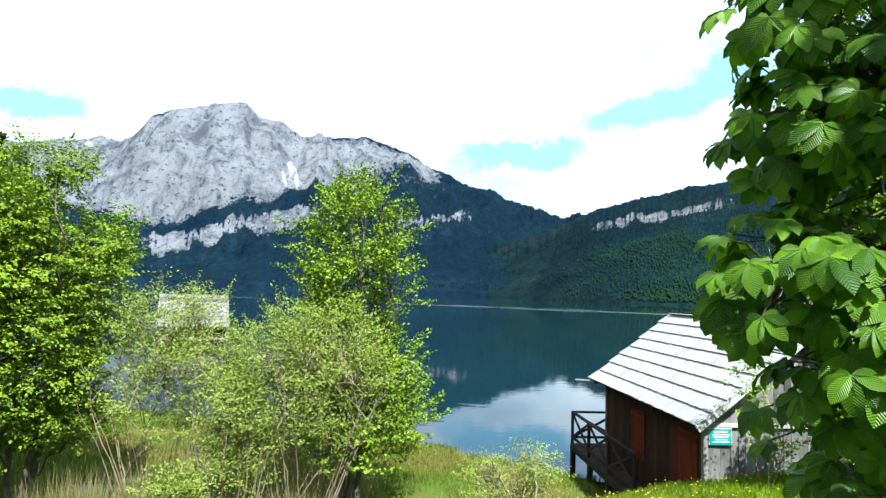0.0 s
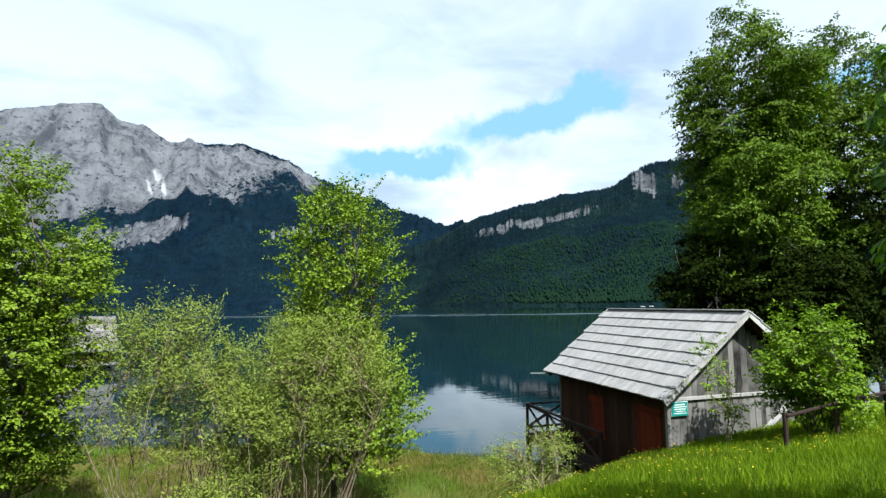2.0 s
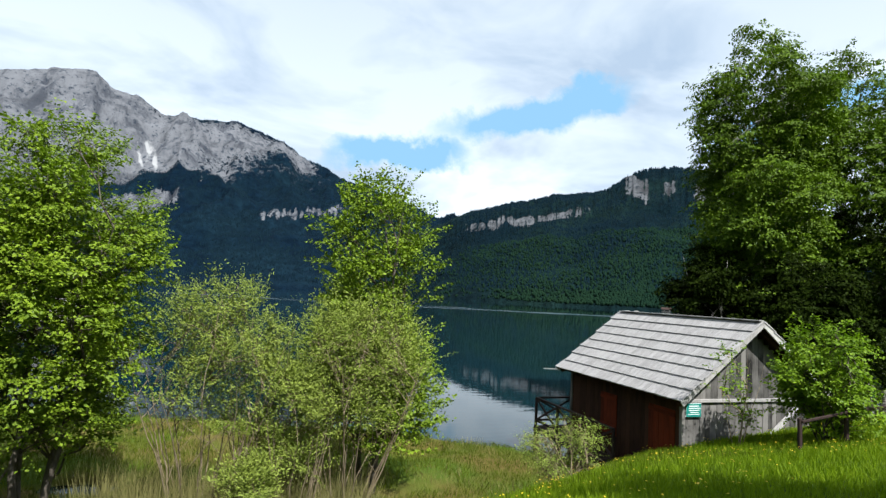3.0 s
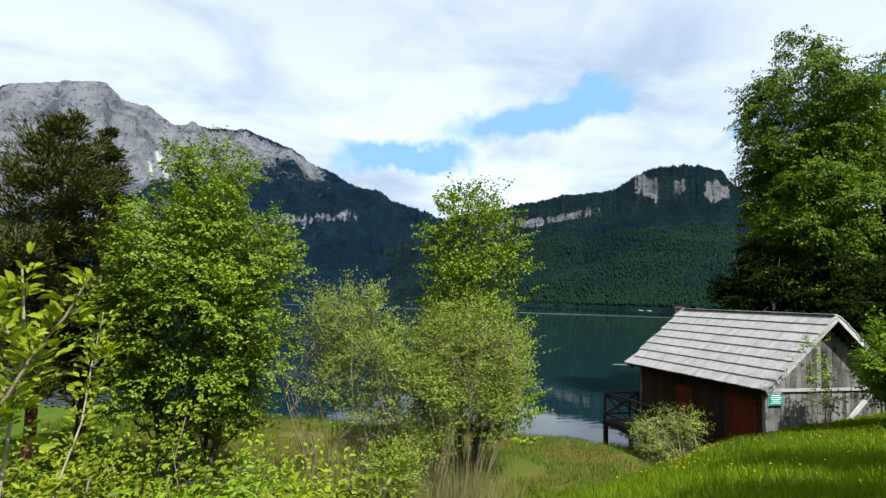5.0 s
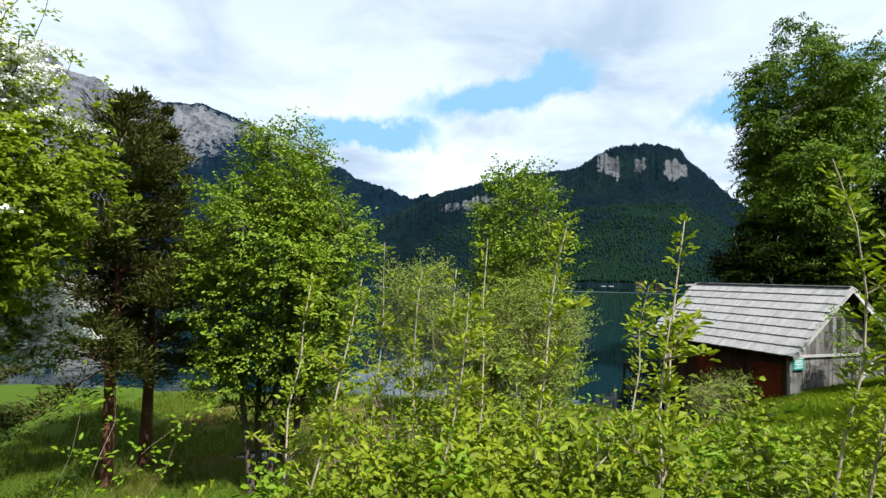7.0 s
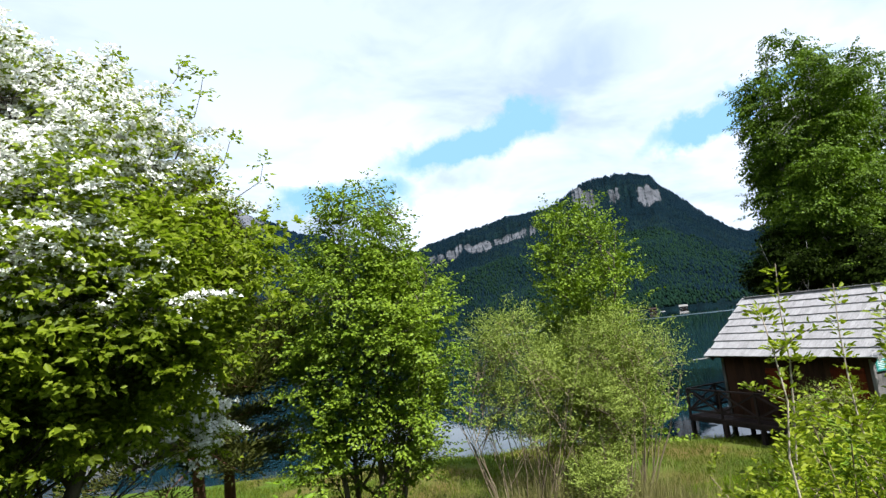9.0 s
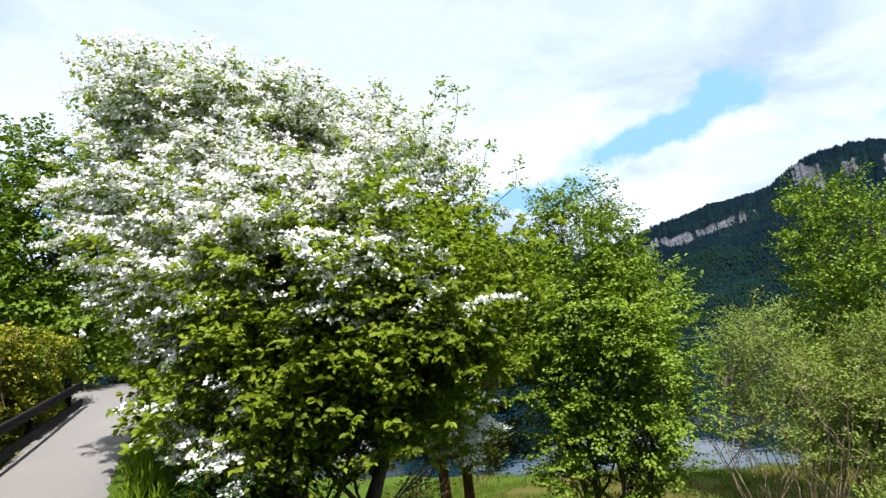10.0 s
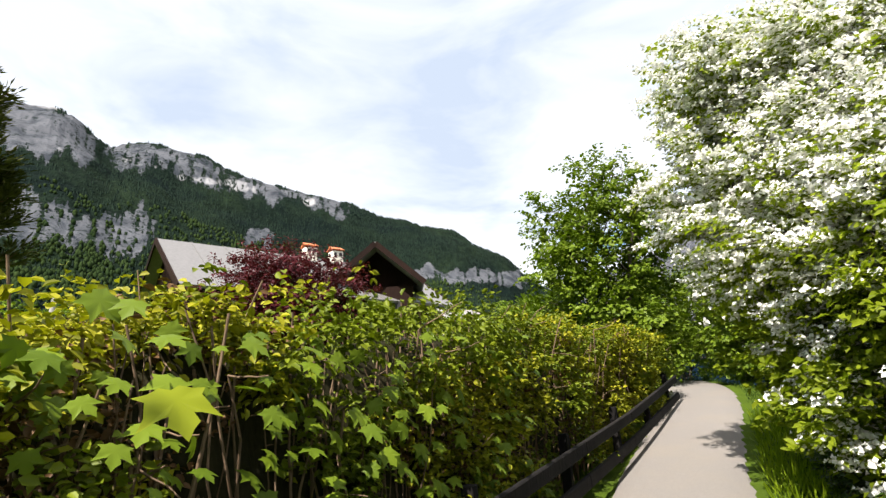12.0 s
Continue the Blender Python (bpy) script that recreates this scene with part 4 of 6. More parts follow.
# willow shrubs on the shore
for x, y, h, r, n, s in ((-2.7, 12.0, 5.0, 1.75, 30, 31), (-5.7, 11.7, 5.3, 1.3, 22, 32), (-4.5, 12.3, 4.5, 0.6, 10, 33), (-3.9, 11.2, 3.6, 0.8, 10, 34), (-4.6, 10.3, 1.8, 0.5, 7, 37)):
    rng = np.random.default_rng(s)
    blob_tree("willow_shrub", (x, y, gz(x, y)), stems(rng, 20, h * 0.88, 0.023, 0.36 if r > 1.2 else 0.22, 0.28, 0.05),
              auto_blobs(rng, h * 0.42, h, lambda u: r * bell(0.7, 0.5)(u) if u < 0.8 else r * 0.55, n, 0.38, 1.1), int(820 * r), 24, 0.068, 0.38, MAT["twig"], MAT["leaf_willow"],
              "many-stemmed willow shrub with pale yellow-green leaves", "shrub", "willow shrubs on the shore", seed=s, cluster=0.06, twig=0.5, up=0.5, shell=0.3, hang=-0.2, droop=-0.6, limb_size=0.010)


def conifer(name, at, H, r, seed, label, low=1.6, dense=150):
    rng = np.random.default_rng(seed)
    root = thing(name, at, label, "tree")
    trunk = [(curve_pts(rng, np.array([0, 0, -0.1]), np.array([0, 0, 1.0]), H, 12, 0, 0.02), 0.16 * (1 - 0.95 * np.linspace(0, 1, 12)))]
    limbs, P, A = [], [], []
    z = low
    while z < H - 0.15:
        u = z / H
        for j in range(6):
            az = rng.uniform(0, 2 * np.pi)
            L = r * (1 - u) ** 0.8 * rng.uniform(0.55, 1.2) + 0.12
            d = unit(np.array([np.cos(az), np.sin(az), 0.05 + 0.8 * u ** 2 + rng.normal(0, 0.14)]))
            bp = curve_pts(rng, np.array([0, 0, z]), d, L, 6, 0.10, 0.12)
            bp[-1, 2] += 0.16 * L
            limbs.append((bp, np.linspace(0.022, 0.005, 6)))
            n = int(dense * 2.6 * L) + 16
            t = rng.uniform(0.25, 1.02, n) ** 0.8 * 5
            k = np.minimum(t.astype(int), 4)
            q = bp[k] + (bp[k + 1] - bp[k]) * (t - k)[:, None]
            side = rng.normal(0, 1, (n, 3)) * np.array([1, 1, 0.5])
            P.append(q + side * 0.11 * (L ** 0.5))
            A.append(unit(side * 0.7 + d * 0.7 + np.array([0, 0, 0.5])))
        z += 0.36
    P, A = np.concatenate(P), np.concatenate(A)
    mesh_ob("trunk", tubes("trunk", trunk, 8), MAT["red_bark"], root)
    mesh_ob("branchwork", tubes("branchwork", limbs, 4), MAT["red_bark"], root)
    n = len(P)
    mesh_ob("crown", leaves("crown", P, A, unit(rng.normal(size=(n, 3)) + [0, 0, 1.0]), rng.uniform(0.09, 0.17, n), np.full(n, 0.038)), MAT["leaf_spruce"], root)
    return root


conifer("pine_tree", (-12.65, 12.95, gz(-12.65, 12.95)), 9.35 - gz(-12.65, 12.95), 4.0, 41, "dark brownish pine with a bare reddish trunk", 2.7, 95)
conifer("pine_tree", (-12.2, 14.4, gz(-12.2, 14.4)), 9.4 - gz(-12.2, 14.4), 2.4, 42, "narrow dark pine beside a taller one", 2.6, 90)

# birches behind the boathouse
# the lower trees take leaves darkened to stand for shade
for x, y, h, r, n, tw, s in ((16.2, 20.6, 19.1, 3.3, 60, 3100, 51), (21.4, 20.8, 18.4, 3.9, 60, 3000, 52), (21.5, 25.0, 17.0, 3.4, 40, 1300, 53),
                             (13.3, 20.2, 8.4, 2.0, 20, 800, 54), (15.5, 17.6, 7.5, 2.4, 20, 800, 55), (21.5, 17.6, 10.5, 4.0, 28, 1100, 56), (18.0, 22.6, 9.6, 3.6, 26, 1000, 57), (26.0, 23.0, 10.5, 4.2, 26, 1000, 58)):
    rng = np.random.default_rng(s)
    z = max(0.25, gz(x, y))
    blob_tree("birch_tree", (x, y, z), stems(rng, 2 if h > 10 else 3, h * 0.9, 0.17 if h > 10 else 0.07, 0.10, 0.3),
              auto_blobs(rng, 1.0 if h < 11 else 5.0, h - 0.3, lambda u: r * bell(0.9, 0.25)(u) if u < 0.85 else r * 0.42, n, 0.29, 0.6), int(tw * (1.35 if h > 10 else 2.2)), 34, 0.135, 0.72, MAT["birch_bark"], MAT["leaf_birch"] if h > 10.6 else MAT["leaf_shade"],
              "tall birch with drooping dark green foliage behind the boathouse" if h > 10 else "young birch with the understory's shade put into its leaf colour", "tree", "birches by the boathouse",
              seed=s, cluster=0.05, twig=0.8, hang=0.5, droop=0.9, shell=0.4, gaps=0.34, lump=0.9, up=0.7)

# hazel bush by the boathouse gable
rng = np.random.default_rng(61)
z = gz(7.58, 9.35)
blob_tree("hazel_bush", (7.58, 9.35, z), stems(rng, 8, 2.2, 0.022, 0.45, 0.15),
          auto_blobs(rng, 0.4, 2.6, lambda u: 1.05 * bell(0.75, 0.45)(u) if u < 0.8 else 0.55, 26, 0.40), 800, 22, 0.074, 0.8, MAT["bark"], MAT["leaf_hazel"],
          "round bright green hazel bush beside the boathouse gable", "bush", seed=62, cluster=0.06, twig=0.32, shell=0.4)
# thin sapling against the gable
rng = np.random.default_rng(67)
blob_tree("hazel_sapling", (6.15, 10.35, gz(6.15, 10.35)), stems(rng, 4, 2.4, 0.012, 0.24, 0.08),
          [(-0.35, 0, 1.75, 0.34, 0.3, 0.24), (-0.15, 0.1, 2.15, 0.30, 0.25, 0.22), (-0.55, 0, 1.40, 0.26, 0.25, 0.2), (0.05, 0, 1.3, 0.30, 0.3, 0.28), (0.2, 0.05, 0.85, 0.34, 0.3, 0.28), (0.4, 0.1, 0.55, 0.3, 0.3, 0.25)], 110, 12, 0.068, 0.7, MAT["twig"], MAT["leaf_hazel"],
          "thin leafy sapling in front of the grey gable boards", "sapling", seed=68, cluster=0.09, twig=0.22)
# dry shrub in front of the boathouse
rng = np.random.default_rng(63)
blob_tree("spindly_shrub", (1.5, 9.9, gz(1.5, 9.9)), stems(rng, 16, 1.15, 0.008, 0.6, 0.12, 0.1),
          auto_blobs(rng, 0.25, 1.3, lambda u: 0.8, 22, 0.38), 900, 14, 0.046, 0.38, MAT["twig"], MAT["leaf_willow"],
          "low pale shrub with thin twigs in front of the boathouse", "shrub", seed=64, cluster=0.08, twig=0.25)

# unseen ash trees behind the path, placed so that their shade lies on the bank
for x, y, h, r, sd in ((-9.7, -3.4, 11.0, 2.6, 166), (2.0, -3.6, 10.5, 2.0, 267)):
    rng = np.random.default_rng(sd)
    blob_tree("ash_tree", (x, y, gz(x, y)), stems(rng, 1, h - 1.8, 0.16, 0.1, 0.1),
              auto_blobs(rng, 3.6, h, lambda u: r * bell(0.8, 0.4)(u) if u < 0.8 else r * 0.5, 24, 0.42), 800, 24, 0.14, 0.5, MAT["bark"], MAT["leaf_maple"],
              "tall ash tree on the upper side of the path", "tree", "ash trees above the path", seed=sd, cluster=0.1, twig=0.5)
# trees that close the path's far end
rng = np.random.default_rng(65)
blob_tree("maple_tree", (-21.6, 11.6, 5.2), stems(rng, 2, 5.6, 0.10, 0.2, 0.2),
          auto_blobs(rng, 0.6, 6.5, lambda u: 2.1 * bell(0.9, 0.3)(u) if u < 0.8 else 0.8, 34, 0.36), 1500, 24, 0.12, 0.8, MAT["bark"], MAT["leaf_maple"],
          "dense green maple standing at the bend of the path", "tree", seed=66, cluster=0.08, twig=0.45, shell=0.35)
for x, y, zb, h, r, s in ((-25.0, 19.5, 5.3, 4.4, 2.2, 167), (-22.0, 18.5, 5.0, 4.8, 2.2, 168), (-28.5, 15.0, 5.4, 3.6, 2.0, 169), (-17.0, 15.6, 2.4, 5.6, 2.0, 170), (-20.0, 15.8, 4.9, 4.2, 1.9, 171), (-17.0, 13.8, 2.4, 4.6, 1.6, 172), (-18.2, 12.6, 4.6, 3.8, 1.3, 173), (-24.6, 11.6, 5.2, 2.9, 1.6, 174)):
    rng = np.random.default_rng(s)
    blob_tree("young_tree", (x, y, zb), stems(rng, 3, h * 0.85, 0.06, 0.25, 0.2),
              auto_blobs(rng, 0.5, h, lambda u: r * bell(0.85, 0.4)(u) if u < 0.8 else r * 0.5, 22, 0.4), 800, 24, 0.11, 0.8, MAT["bark"], MAT["leaf_maple"],
              "leafy young broadleaf tree closing the path's far end", "tree", "trees at the path's end", seed=s, cluster=0.15)

# hawthorn in blossom
rng = np.random.default_rng(71)
HAW = np.array([-13.22, 5.70, gz(-13.22, 5.70)])
hz = HAW[2]
HAW_SIZE, HAW_LIFT = 0.80, 1.08      # the drawn heights below, scaled to fit the camera's view
haw_drawn = [(-1.9, -0.3, 9.0, 0.9, 0.9, 0.6), (-0.9, 0.0, 8.8, 0.9, 0.9, 0.6), (0.2, 0.2, 8.5, 0.9, 0.9, 0.6), (-2.1, -0.2, 7.7, 1.1, 1.1, 0.7),
             (-0.6, -0.5, 7.7, 1.2, 1.1, 0.7), (0.9, -0.1, 7.6, 1.1, 1.1, 0.7), (1.7, 0.1, 7.0, 0.75, 0.8, 0.5), (-1.7, 0.1, 6.7, 1.1, 1.0, 0.7), (-0.8, -1.2, 6.6, 1.2, 1.0, 0.7),
             (0.7, -1.2, 6.6, 1.1, 1.0, 0.7), (1.95, -0.2, 6.1, 1.0, 0.9, 0.7), (-1.0, -0.2, 5.5, 0.9, 0.9, 0.6), (-0.5, -0.8, 5.4, 1.0, 0.8, 0.6), (0.9, -0.9, 5.4, 1.0, 0.8, 0.6),
             (1.8, -0.5, 5.2, 0.85, 0.8, 0.55), (1.2, -0.5, 4.8, 0.7, 0.6, 0.5), (0.1, -0.9, 4.7, 0.6, 0.55, 0.4), (-0.3, -1.2, 4.5, 0.55, 0.55, 0.45), (0.3, -0.5, 4.5, 0.5, 0.45, 0.35),
             (0.0, 1.3, 7.2, 1.1, 0.8, 1.0), (-1.5, 1.3, 6.6, 1.0, 0.9, 1.0), (0.8, 1.2, 6.2, 0.9, 0.8, 0.9), (0.4, 1.0, 5.3, 0.8, 0.7, 0.55), (-1.0, 1.0, 5.0, 1.1, 0.9, 0.8),
             (-1.3, -0.6, 5.4, 0.7, 0.7, 0.55), (-0.9, -1.2, 4.9, 0.5, 0.5, 0.4), (-0.2, -1.5, 5.9, 0.8, 0.6, 0.55), (0.9, -1.45, 5.8, 0.8, 0.6, 0.55), (0.3, -1.4, 5.2, 0.7, 0.5, 0.45), (1.6, -1.1, 5.6, 0.6, 0.6, 0.5), (0.8, -1.0, 4.5, 0.55, 0.45, 0.4), (1.2, 0.9, 4.4, 0.55, 0.5, 0.45), (-0.7, -1.4, 4.4, 0.5, 0.4, 0.4), (1.45, 1.45, 4.45, 0.45, 0.35, 0.5), (1.8, 1.65, 3.9, 0.3, 0.3, 0.35)]
haw_blobs = [(x * HAW_SIZE, y * HAW_SIZE, zz * HAW_SIZE + HAW_LIFT - hz, *(q * HAW_SIZE for q in r)) for x, y, zz, *r in haw_drawn]
haw, haw_e, haw_d = blob_tree("hawthorn_tree", HAW, stems(rng, 5, 4.3, 0.075, 0.32, 0.25, 0.08), haw_blobs, 5600, 34, 0.062, 0.66, MAT["bark"], MAT["leaf_hawthorn"],
                              "large hawthorn covered with white blossom beside the path", "tree", seed=72, cluster=0.09, twig=0.34, shell=0.5, droop=0.12, gaps=0.24, lump=1.9, core=0.25)
# slender top shoots
shoots = []
rng = np.random.default_rng(74)
for x, zt in ((-2.2, 10.0), (-1.7, 9.9), (-0.9, 9.7), (-0.4, 9.75), (1.0, 9.6), (1.15, 9.3), (2.0, 9.0), (2.3, 8.8), (2.6, 7.9), (3.0, 7.6), (-2.9, 8.8), (-3.1, 8.2)):
    x, zt = x * HAW_SIZE, zt * HAW_SIZE + HAW_LIFT
    b = np.array([x * 0.8, rng.normal(0, 0.3), zt - hz - 1.1])
    shoots.append((arc_to(rng, b, np.array([x, b[1], zt - hz]), 6, 0.06, 0.3), np.linspace(0.009, 0.003, 6)))
for sh in shoots:
    mesh_ob("top_shoot", tubes("top_shoot", [sh], 4), MAT["bark"], haw)
sp = np.concatenate([s[0][1:] for s in shoots])
sp = np.repeat(sp, 3, 0)
sa, sx, sn = sprays(rng, sp, unit(rng.normal(size=sp.shape) * [1, 1, 0.5] + [0, 0, 0.3]), 7, 0.14, 0.05)
mesh_ob("shoot_leaf", leaves("shoot_leaf", sa, sx, sn, rng.uniform(0.045, 0.08, len(sa)), np.full(len(sa), 0.042)), MAT["leaf_hawthorn"], haw)
# leaf rosettes on the short spurs of the green side
rng = np.random.default_rng(75)
spur = (haw_e[:, 0] > 0.1) & (haw_e[:, 2] + hz < 6.4) | (haw_e[:, 2] + hz < 5.6)
spur &= (rng.uniform(size=len(spur)) < 0.75) & (haw_e[:, 2] + hz > 4.7)
sq = np.repeat(haw_e[spur] + haw_d[spur] * rng.uniform(0.25, 0.48, (int(spur.sum()), 1)), 3, 0)
sq = sq + rng.normal(0, 0.07, sq.shape)
sd = unit(np.repeat(haw_d[spur], 3, 0) + rng.normal(0, 0.4, sq.shape))
k = 7
so = unit(rng.normal(size=(len(sq) * k, 3)) * [1, 1, 0.35] + 0.6 * np.repeat(sd, k, 0))
ss = rng.uniform(0.06, 0.095, len(so))
mesh_ob("spur_leaf", leaves("spur_leaf", np.repeat(sq, k, 0) + so * 0.012, so, unit(rng.normal(0, 0.3, so.shape) + [0.2, -0.6, 0.75]), ss, ss * 0.56, 1), MAT["leaf_hawthorn"], haw, "rosettes of young leaves")
# blossom: flat clusters on the upper and path-side twigs
rng = np.random.default_rng(73)
hx, hy, hh = haw_e[:, 0] / HAW_SIZE, haw_e[:, 1] / HAW_SIZE, (haw_e[:, 2] + hz - HAW_LIFT) / HAW_SIZE
score = 0.62 * (hh - 6.3) + 0.42 * np.clip(0.5 - hx, 0, 1.2) - 0.32 * np.clip(hx - 0.9, 0, 9) + 1.1 * fbm(hx * 1.0 + 3, hh * 1.0 + hy * 0.5, 3, 5) - 0.16
for cx, cy, cz, r in ((-0.75, -1.4, 4.4, 0.6), (0.3, -1.3, 5.8, 0.25), (1.0, -0.9, 6.2, 0.25), (1.45, 1.45, 4.35, 0.75), (1.8, 1.65, 3.9, 0.6), (-1.2, -1.0, 5.4, 0.45), (-0.8, -1.2, 4.9, 0.3)):
    score = np.maximum(score, 0.85 - np.sqrt((hx - cx) ** 2 + 0.4 * (hy - cy) ** 2 + (hh - cz) ** 2) / r * 1.1)
white = score + rng.normal(0, 0.42, len(score)) > 0.0
E, D = haw_e[white], haw_d[white]
k = 9                                  # flat flower heads along each spray
t = (np.arange(k)[None, :, None] + rng.uniform(0, 1, (len(E), k, 1))) / k
side = unit(np.cross(D, [0.02, 0.03, 1.0]))
heads = (E[:, None] + D[:, None] * t * 0.40 + side[:, None] * rng.normal(0, 0.06, (len(E), k, 1)) + [0, -0.01, 0.035]).reshape(-1, 3)
heads = heads + rng.normal(0, 0.018, heads.shape)
m = 10
P = np.repeat(heads, m, axis=0) + rng.normal(0, 1, (len(heads) * m, 3)) * np.array([0.030, 0.030, 0.014])
n = len(P)
out = np.repeat(np.repeat(unit(D * [1, 1, 0.5] + [0, -0.35, 0.1]), k, 0), m, 0)
mesh_ob("blossom", leaves("blossom", P, rand_dirs(rng, n) * np.array([1, 1, 0.3]), unit(rng.normal(0, 0.35, (n, 3)) + out * 0.9 + [0, 0, 0.75]), np.full(n, 0.041), np.full(n, 0.041)), MAT["blossom"], haw, "white blossom clusters")


# dark undergrowth along the verge below the hawthorn
for x, y, h, r, sd in ((-13.6, 4.3, 0.75, 0.5, 175), (-13.0, 3.5, 0.6, 0.5, 176), (-14.3, 5.5, 0.7, 0.45, 177), (-12.7, 4.2, 0.9, 0.7, 178), (-15.0, 6.8, 0.8, 0.5, 179), (-15.8, 8.3, 0.9, 0.5, 180), (-14.6, 6.2, 0.9, 0.5, 181)):
    rng = np.random.default_rng(sd)
    blob_tree("nettle_clump", (x, y, gz(x, y)), stems(rng, 9, h * 0.9, 0.006, 0.5, 0.12, 0.08), auto_blobs(rng, 0.12, h, lambda u: r, 12, 0.5, 0.6), 150, 16, 0.06, 0.55,
              MAT["twig"], MAT["leaf_nettle"], "dark leafy nettles on the verge under the hawthorn", "weeds", "nettles on the verge", seed=sd, cluster=0.1, twig=0.16)


# ---- bramble thicket with upright shoots ----
def thicket():
    rng = np.random.default_rng(81)
    root = thing("bramble_thicket", (-7.0, 0.9, gz(-7.0, 0.9)), "tangled bramble and dogwood thicket with tall leafy shoots", "bush")
    o = np.array(root.location)
    canes, tall_canes, bare, E, D, P2, A2, L2 = [], [], [], [], [], [], [], []

    def whorls(p, lo, n, r, size):
        """Leaf pairs round an upright shoot, thick at the tip."""
        t = (lo + (1 - lo) * np.sort(rng.uniform(0, 1, n) ** 0.75)) * (len(p) - 1)
        k = np.minimum(t.astype(int), len(p) - 2)
        q = p[k] + (p[k + 1] - p[k]) * (t - k)[:, None]
        m = 5
        out = unit(rng.normal(size=(n * m, 3)) * np.array([1, 1, 0.3]))
        P2.append(np.repeat(q, m, 0) + out * rng.uniform(0.004, r, (n * m, 1)))
        A2.append(unit(out + np.array([0, 0, 0.5])))
        L2.append(size * rng.uniform(0.6, 1.3, n * m))

    # base, top and bend of the tall shoots
    tall = ((-6.75, 0.10, 5.28), (-6.94, 0.16, 5.56), (-7.22, 0.52, 5.38), (-7.56, 0.80, 5.38), (-8.34, 1.29, 5.12), (-8.14, 1.93, 5.33), (-7.94, 1.79, 5.19), (-7.79, 1.62, 5.18), (-7.67, 1.46, 5.34),
            (-8.55, 1.7, 5.12), (-6.95, 1.1, 5.12), (-7.45, 0.3, 5.05), (-8.0, 0.75, 5.08))
    for x, y, zt in tall:
        b = np.array([x - 0.20 + rng.normal(0, 0.12), y - 0.08 + rng.normal(0, 0.10), gz(x, y) - 0.03]) - o
        e = np.array([x, y, zt]) - o
        s = np.linspace(0, 1, 10)[:, None]
        p = b + (e - b) * s + np.cumsum(rng.normal(0, 0.030, (10, 3)), 0) * s * (1 - s) * 3
        tall_canes.append((p, np.linspace(0.0092, 0.0024, 10)))
        whorls(p, 0.30, 62, 0.050, 0.034)
        for j in range(4):
            s0 = p[rng.integers(5, 9)]
            q = curve_pts(rng, s0, unit(np.array([*rng.normal(0, 0.9, 2), 0.7])), rng.uniform(0.10, 0.24), 4, 0.0, 0.1)
            canes.append((q, np.linspace(0.004, 0.002, 4)))
            whorls(q, 0.1, 9, 0.038, 0.033)
    q = arc_to(rng, np.array([-6.86, 0.02, 4.75]) - o, np.array([-6.57, 0.0, 5.26]) - o, 7, 0.0, 0.1)
    canes.append((q, np.linspace(0.006, 0.0025, 7)))
    whorls(q, 0.25, 30, 0.05, 0.034)
    for i in range(2000):
        x, y = rng.uniform(-9.0, -5.6), 0.1 + 2.3 * rng.uniform() ** 1.2
        if x < -7.72 - 0.235 * (y + 1.38) or x > -6.1 + 0.2 * y or y > 0.1 + 0.72 * (x + 10.13):
            continue
        lum = float(vnoise(np.array(x * 2.1), np.array(y * 2.1), 3))
        if (lum < 0.34 and i % 4) or (y < 0.45 and i % 3 == 0):
            continue
        zt = 4.03 + 0.52 * lum + 0.14 * float(vnoise(np.array(x * 0.8), np.array(y * 0.8), 13)) + rng.normal(0, 0.09) - 0.10 * smooth(-7.7, -8.5, np.array(x)) - 0.22 * smooth(-7.0, -6.2, np.array(x)) - 0.14 * smooth(1.2, 2.2, np.array(y))
        x -= 0.22
        g = gz(x, y)
        h = max(0.35, zt - g)
        b = np.array([x, y, g - 0.03]) - o
        p = curve_pts(rng, b, unit(np.array([*rng.normal(0, 0.28, 2), 1.0])), h, 6, 0.06, 0.10)
        canes.append((p, np.linspace(0.007, 0.003, 6) * rng.uniform(0.6, 1.2)))
        for q in (p[5], p[4], p[4], p[3])[:3 + i % 2]:
            for j in range(2):
                E.append(q)
                D.append(unit(np.array([*rng.normal(0, 0.8, 2), 0.45])))
    for i in range(640):
        x, y = rng.uniform(-8.5, -6.85), rng.uniform(0.25, 1.1)
        if x < -7.9 - 0.23 * (y + 1.38):
            continue
        b = np.array([x, y, gz(x, y) - 0.03]) - o
        p = curve_pts(rng, b, unit(np.array([*rng.normal(0, 0.55, 2), 1.0])), rng.uniform(0.6, 1.1), 6, 0.05, 0.12)
        bare.append((p, np.linspace(0.008, 0.0020, 6) * rng.uniform(0.6, 1.3)))
        q = curve_pts(rng, p[3], unit(np.array([*rng.normal(0, 0.8, 2), 0.6])), rng.uniform(0.15, 0.4), 5, 0.05, 0.12)
        bare.append((q, np.linspace(0.005, 0.002, 5)))
    mesh_ob("cane_tangle", tubes("cane_tangle", canes, 5), MAT["twig"], root, "pale woody canes")
    for cane in tall_canes:
        mesh_ob("tall_cane", tubes("tall_cane", [cane], 6), MAT["dry_cane"], root, "tall pale upright cane")
    mesh_ob("bare_cane", tubes("bare_cane", bare, 5), MAT["dry_cane"], root, "bleached bare canes")
    P, A, N = sprays(rng, np.array(E), np.array(D), 20, 0.20, 0.035, 0.5, 0.9, 0.1, 0.5)
    L = 0.037 * rng.uniform(0.5, 1.4, len(P))
    pick = vnoise(P[:, 0] * 2.3 + 5, P[:, 1] * 2.3 + P[:, 2], 19) > 0.36
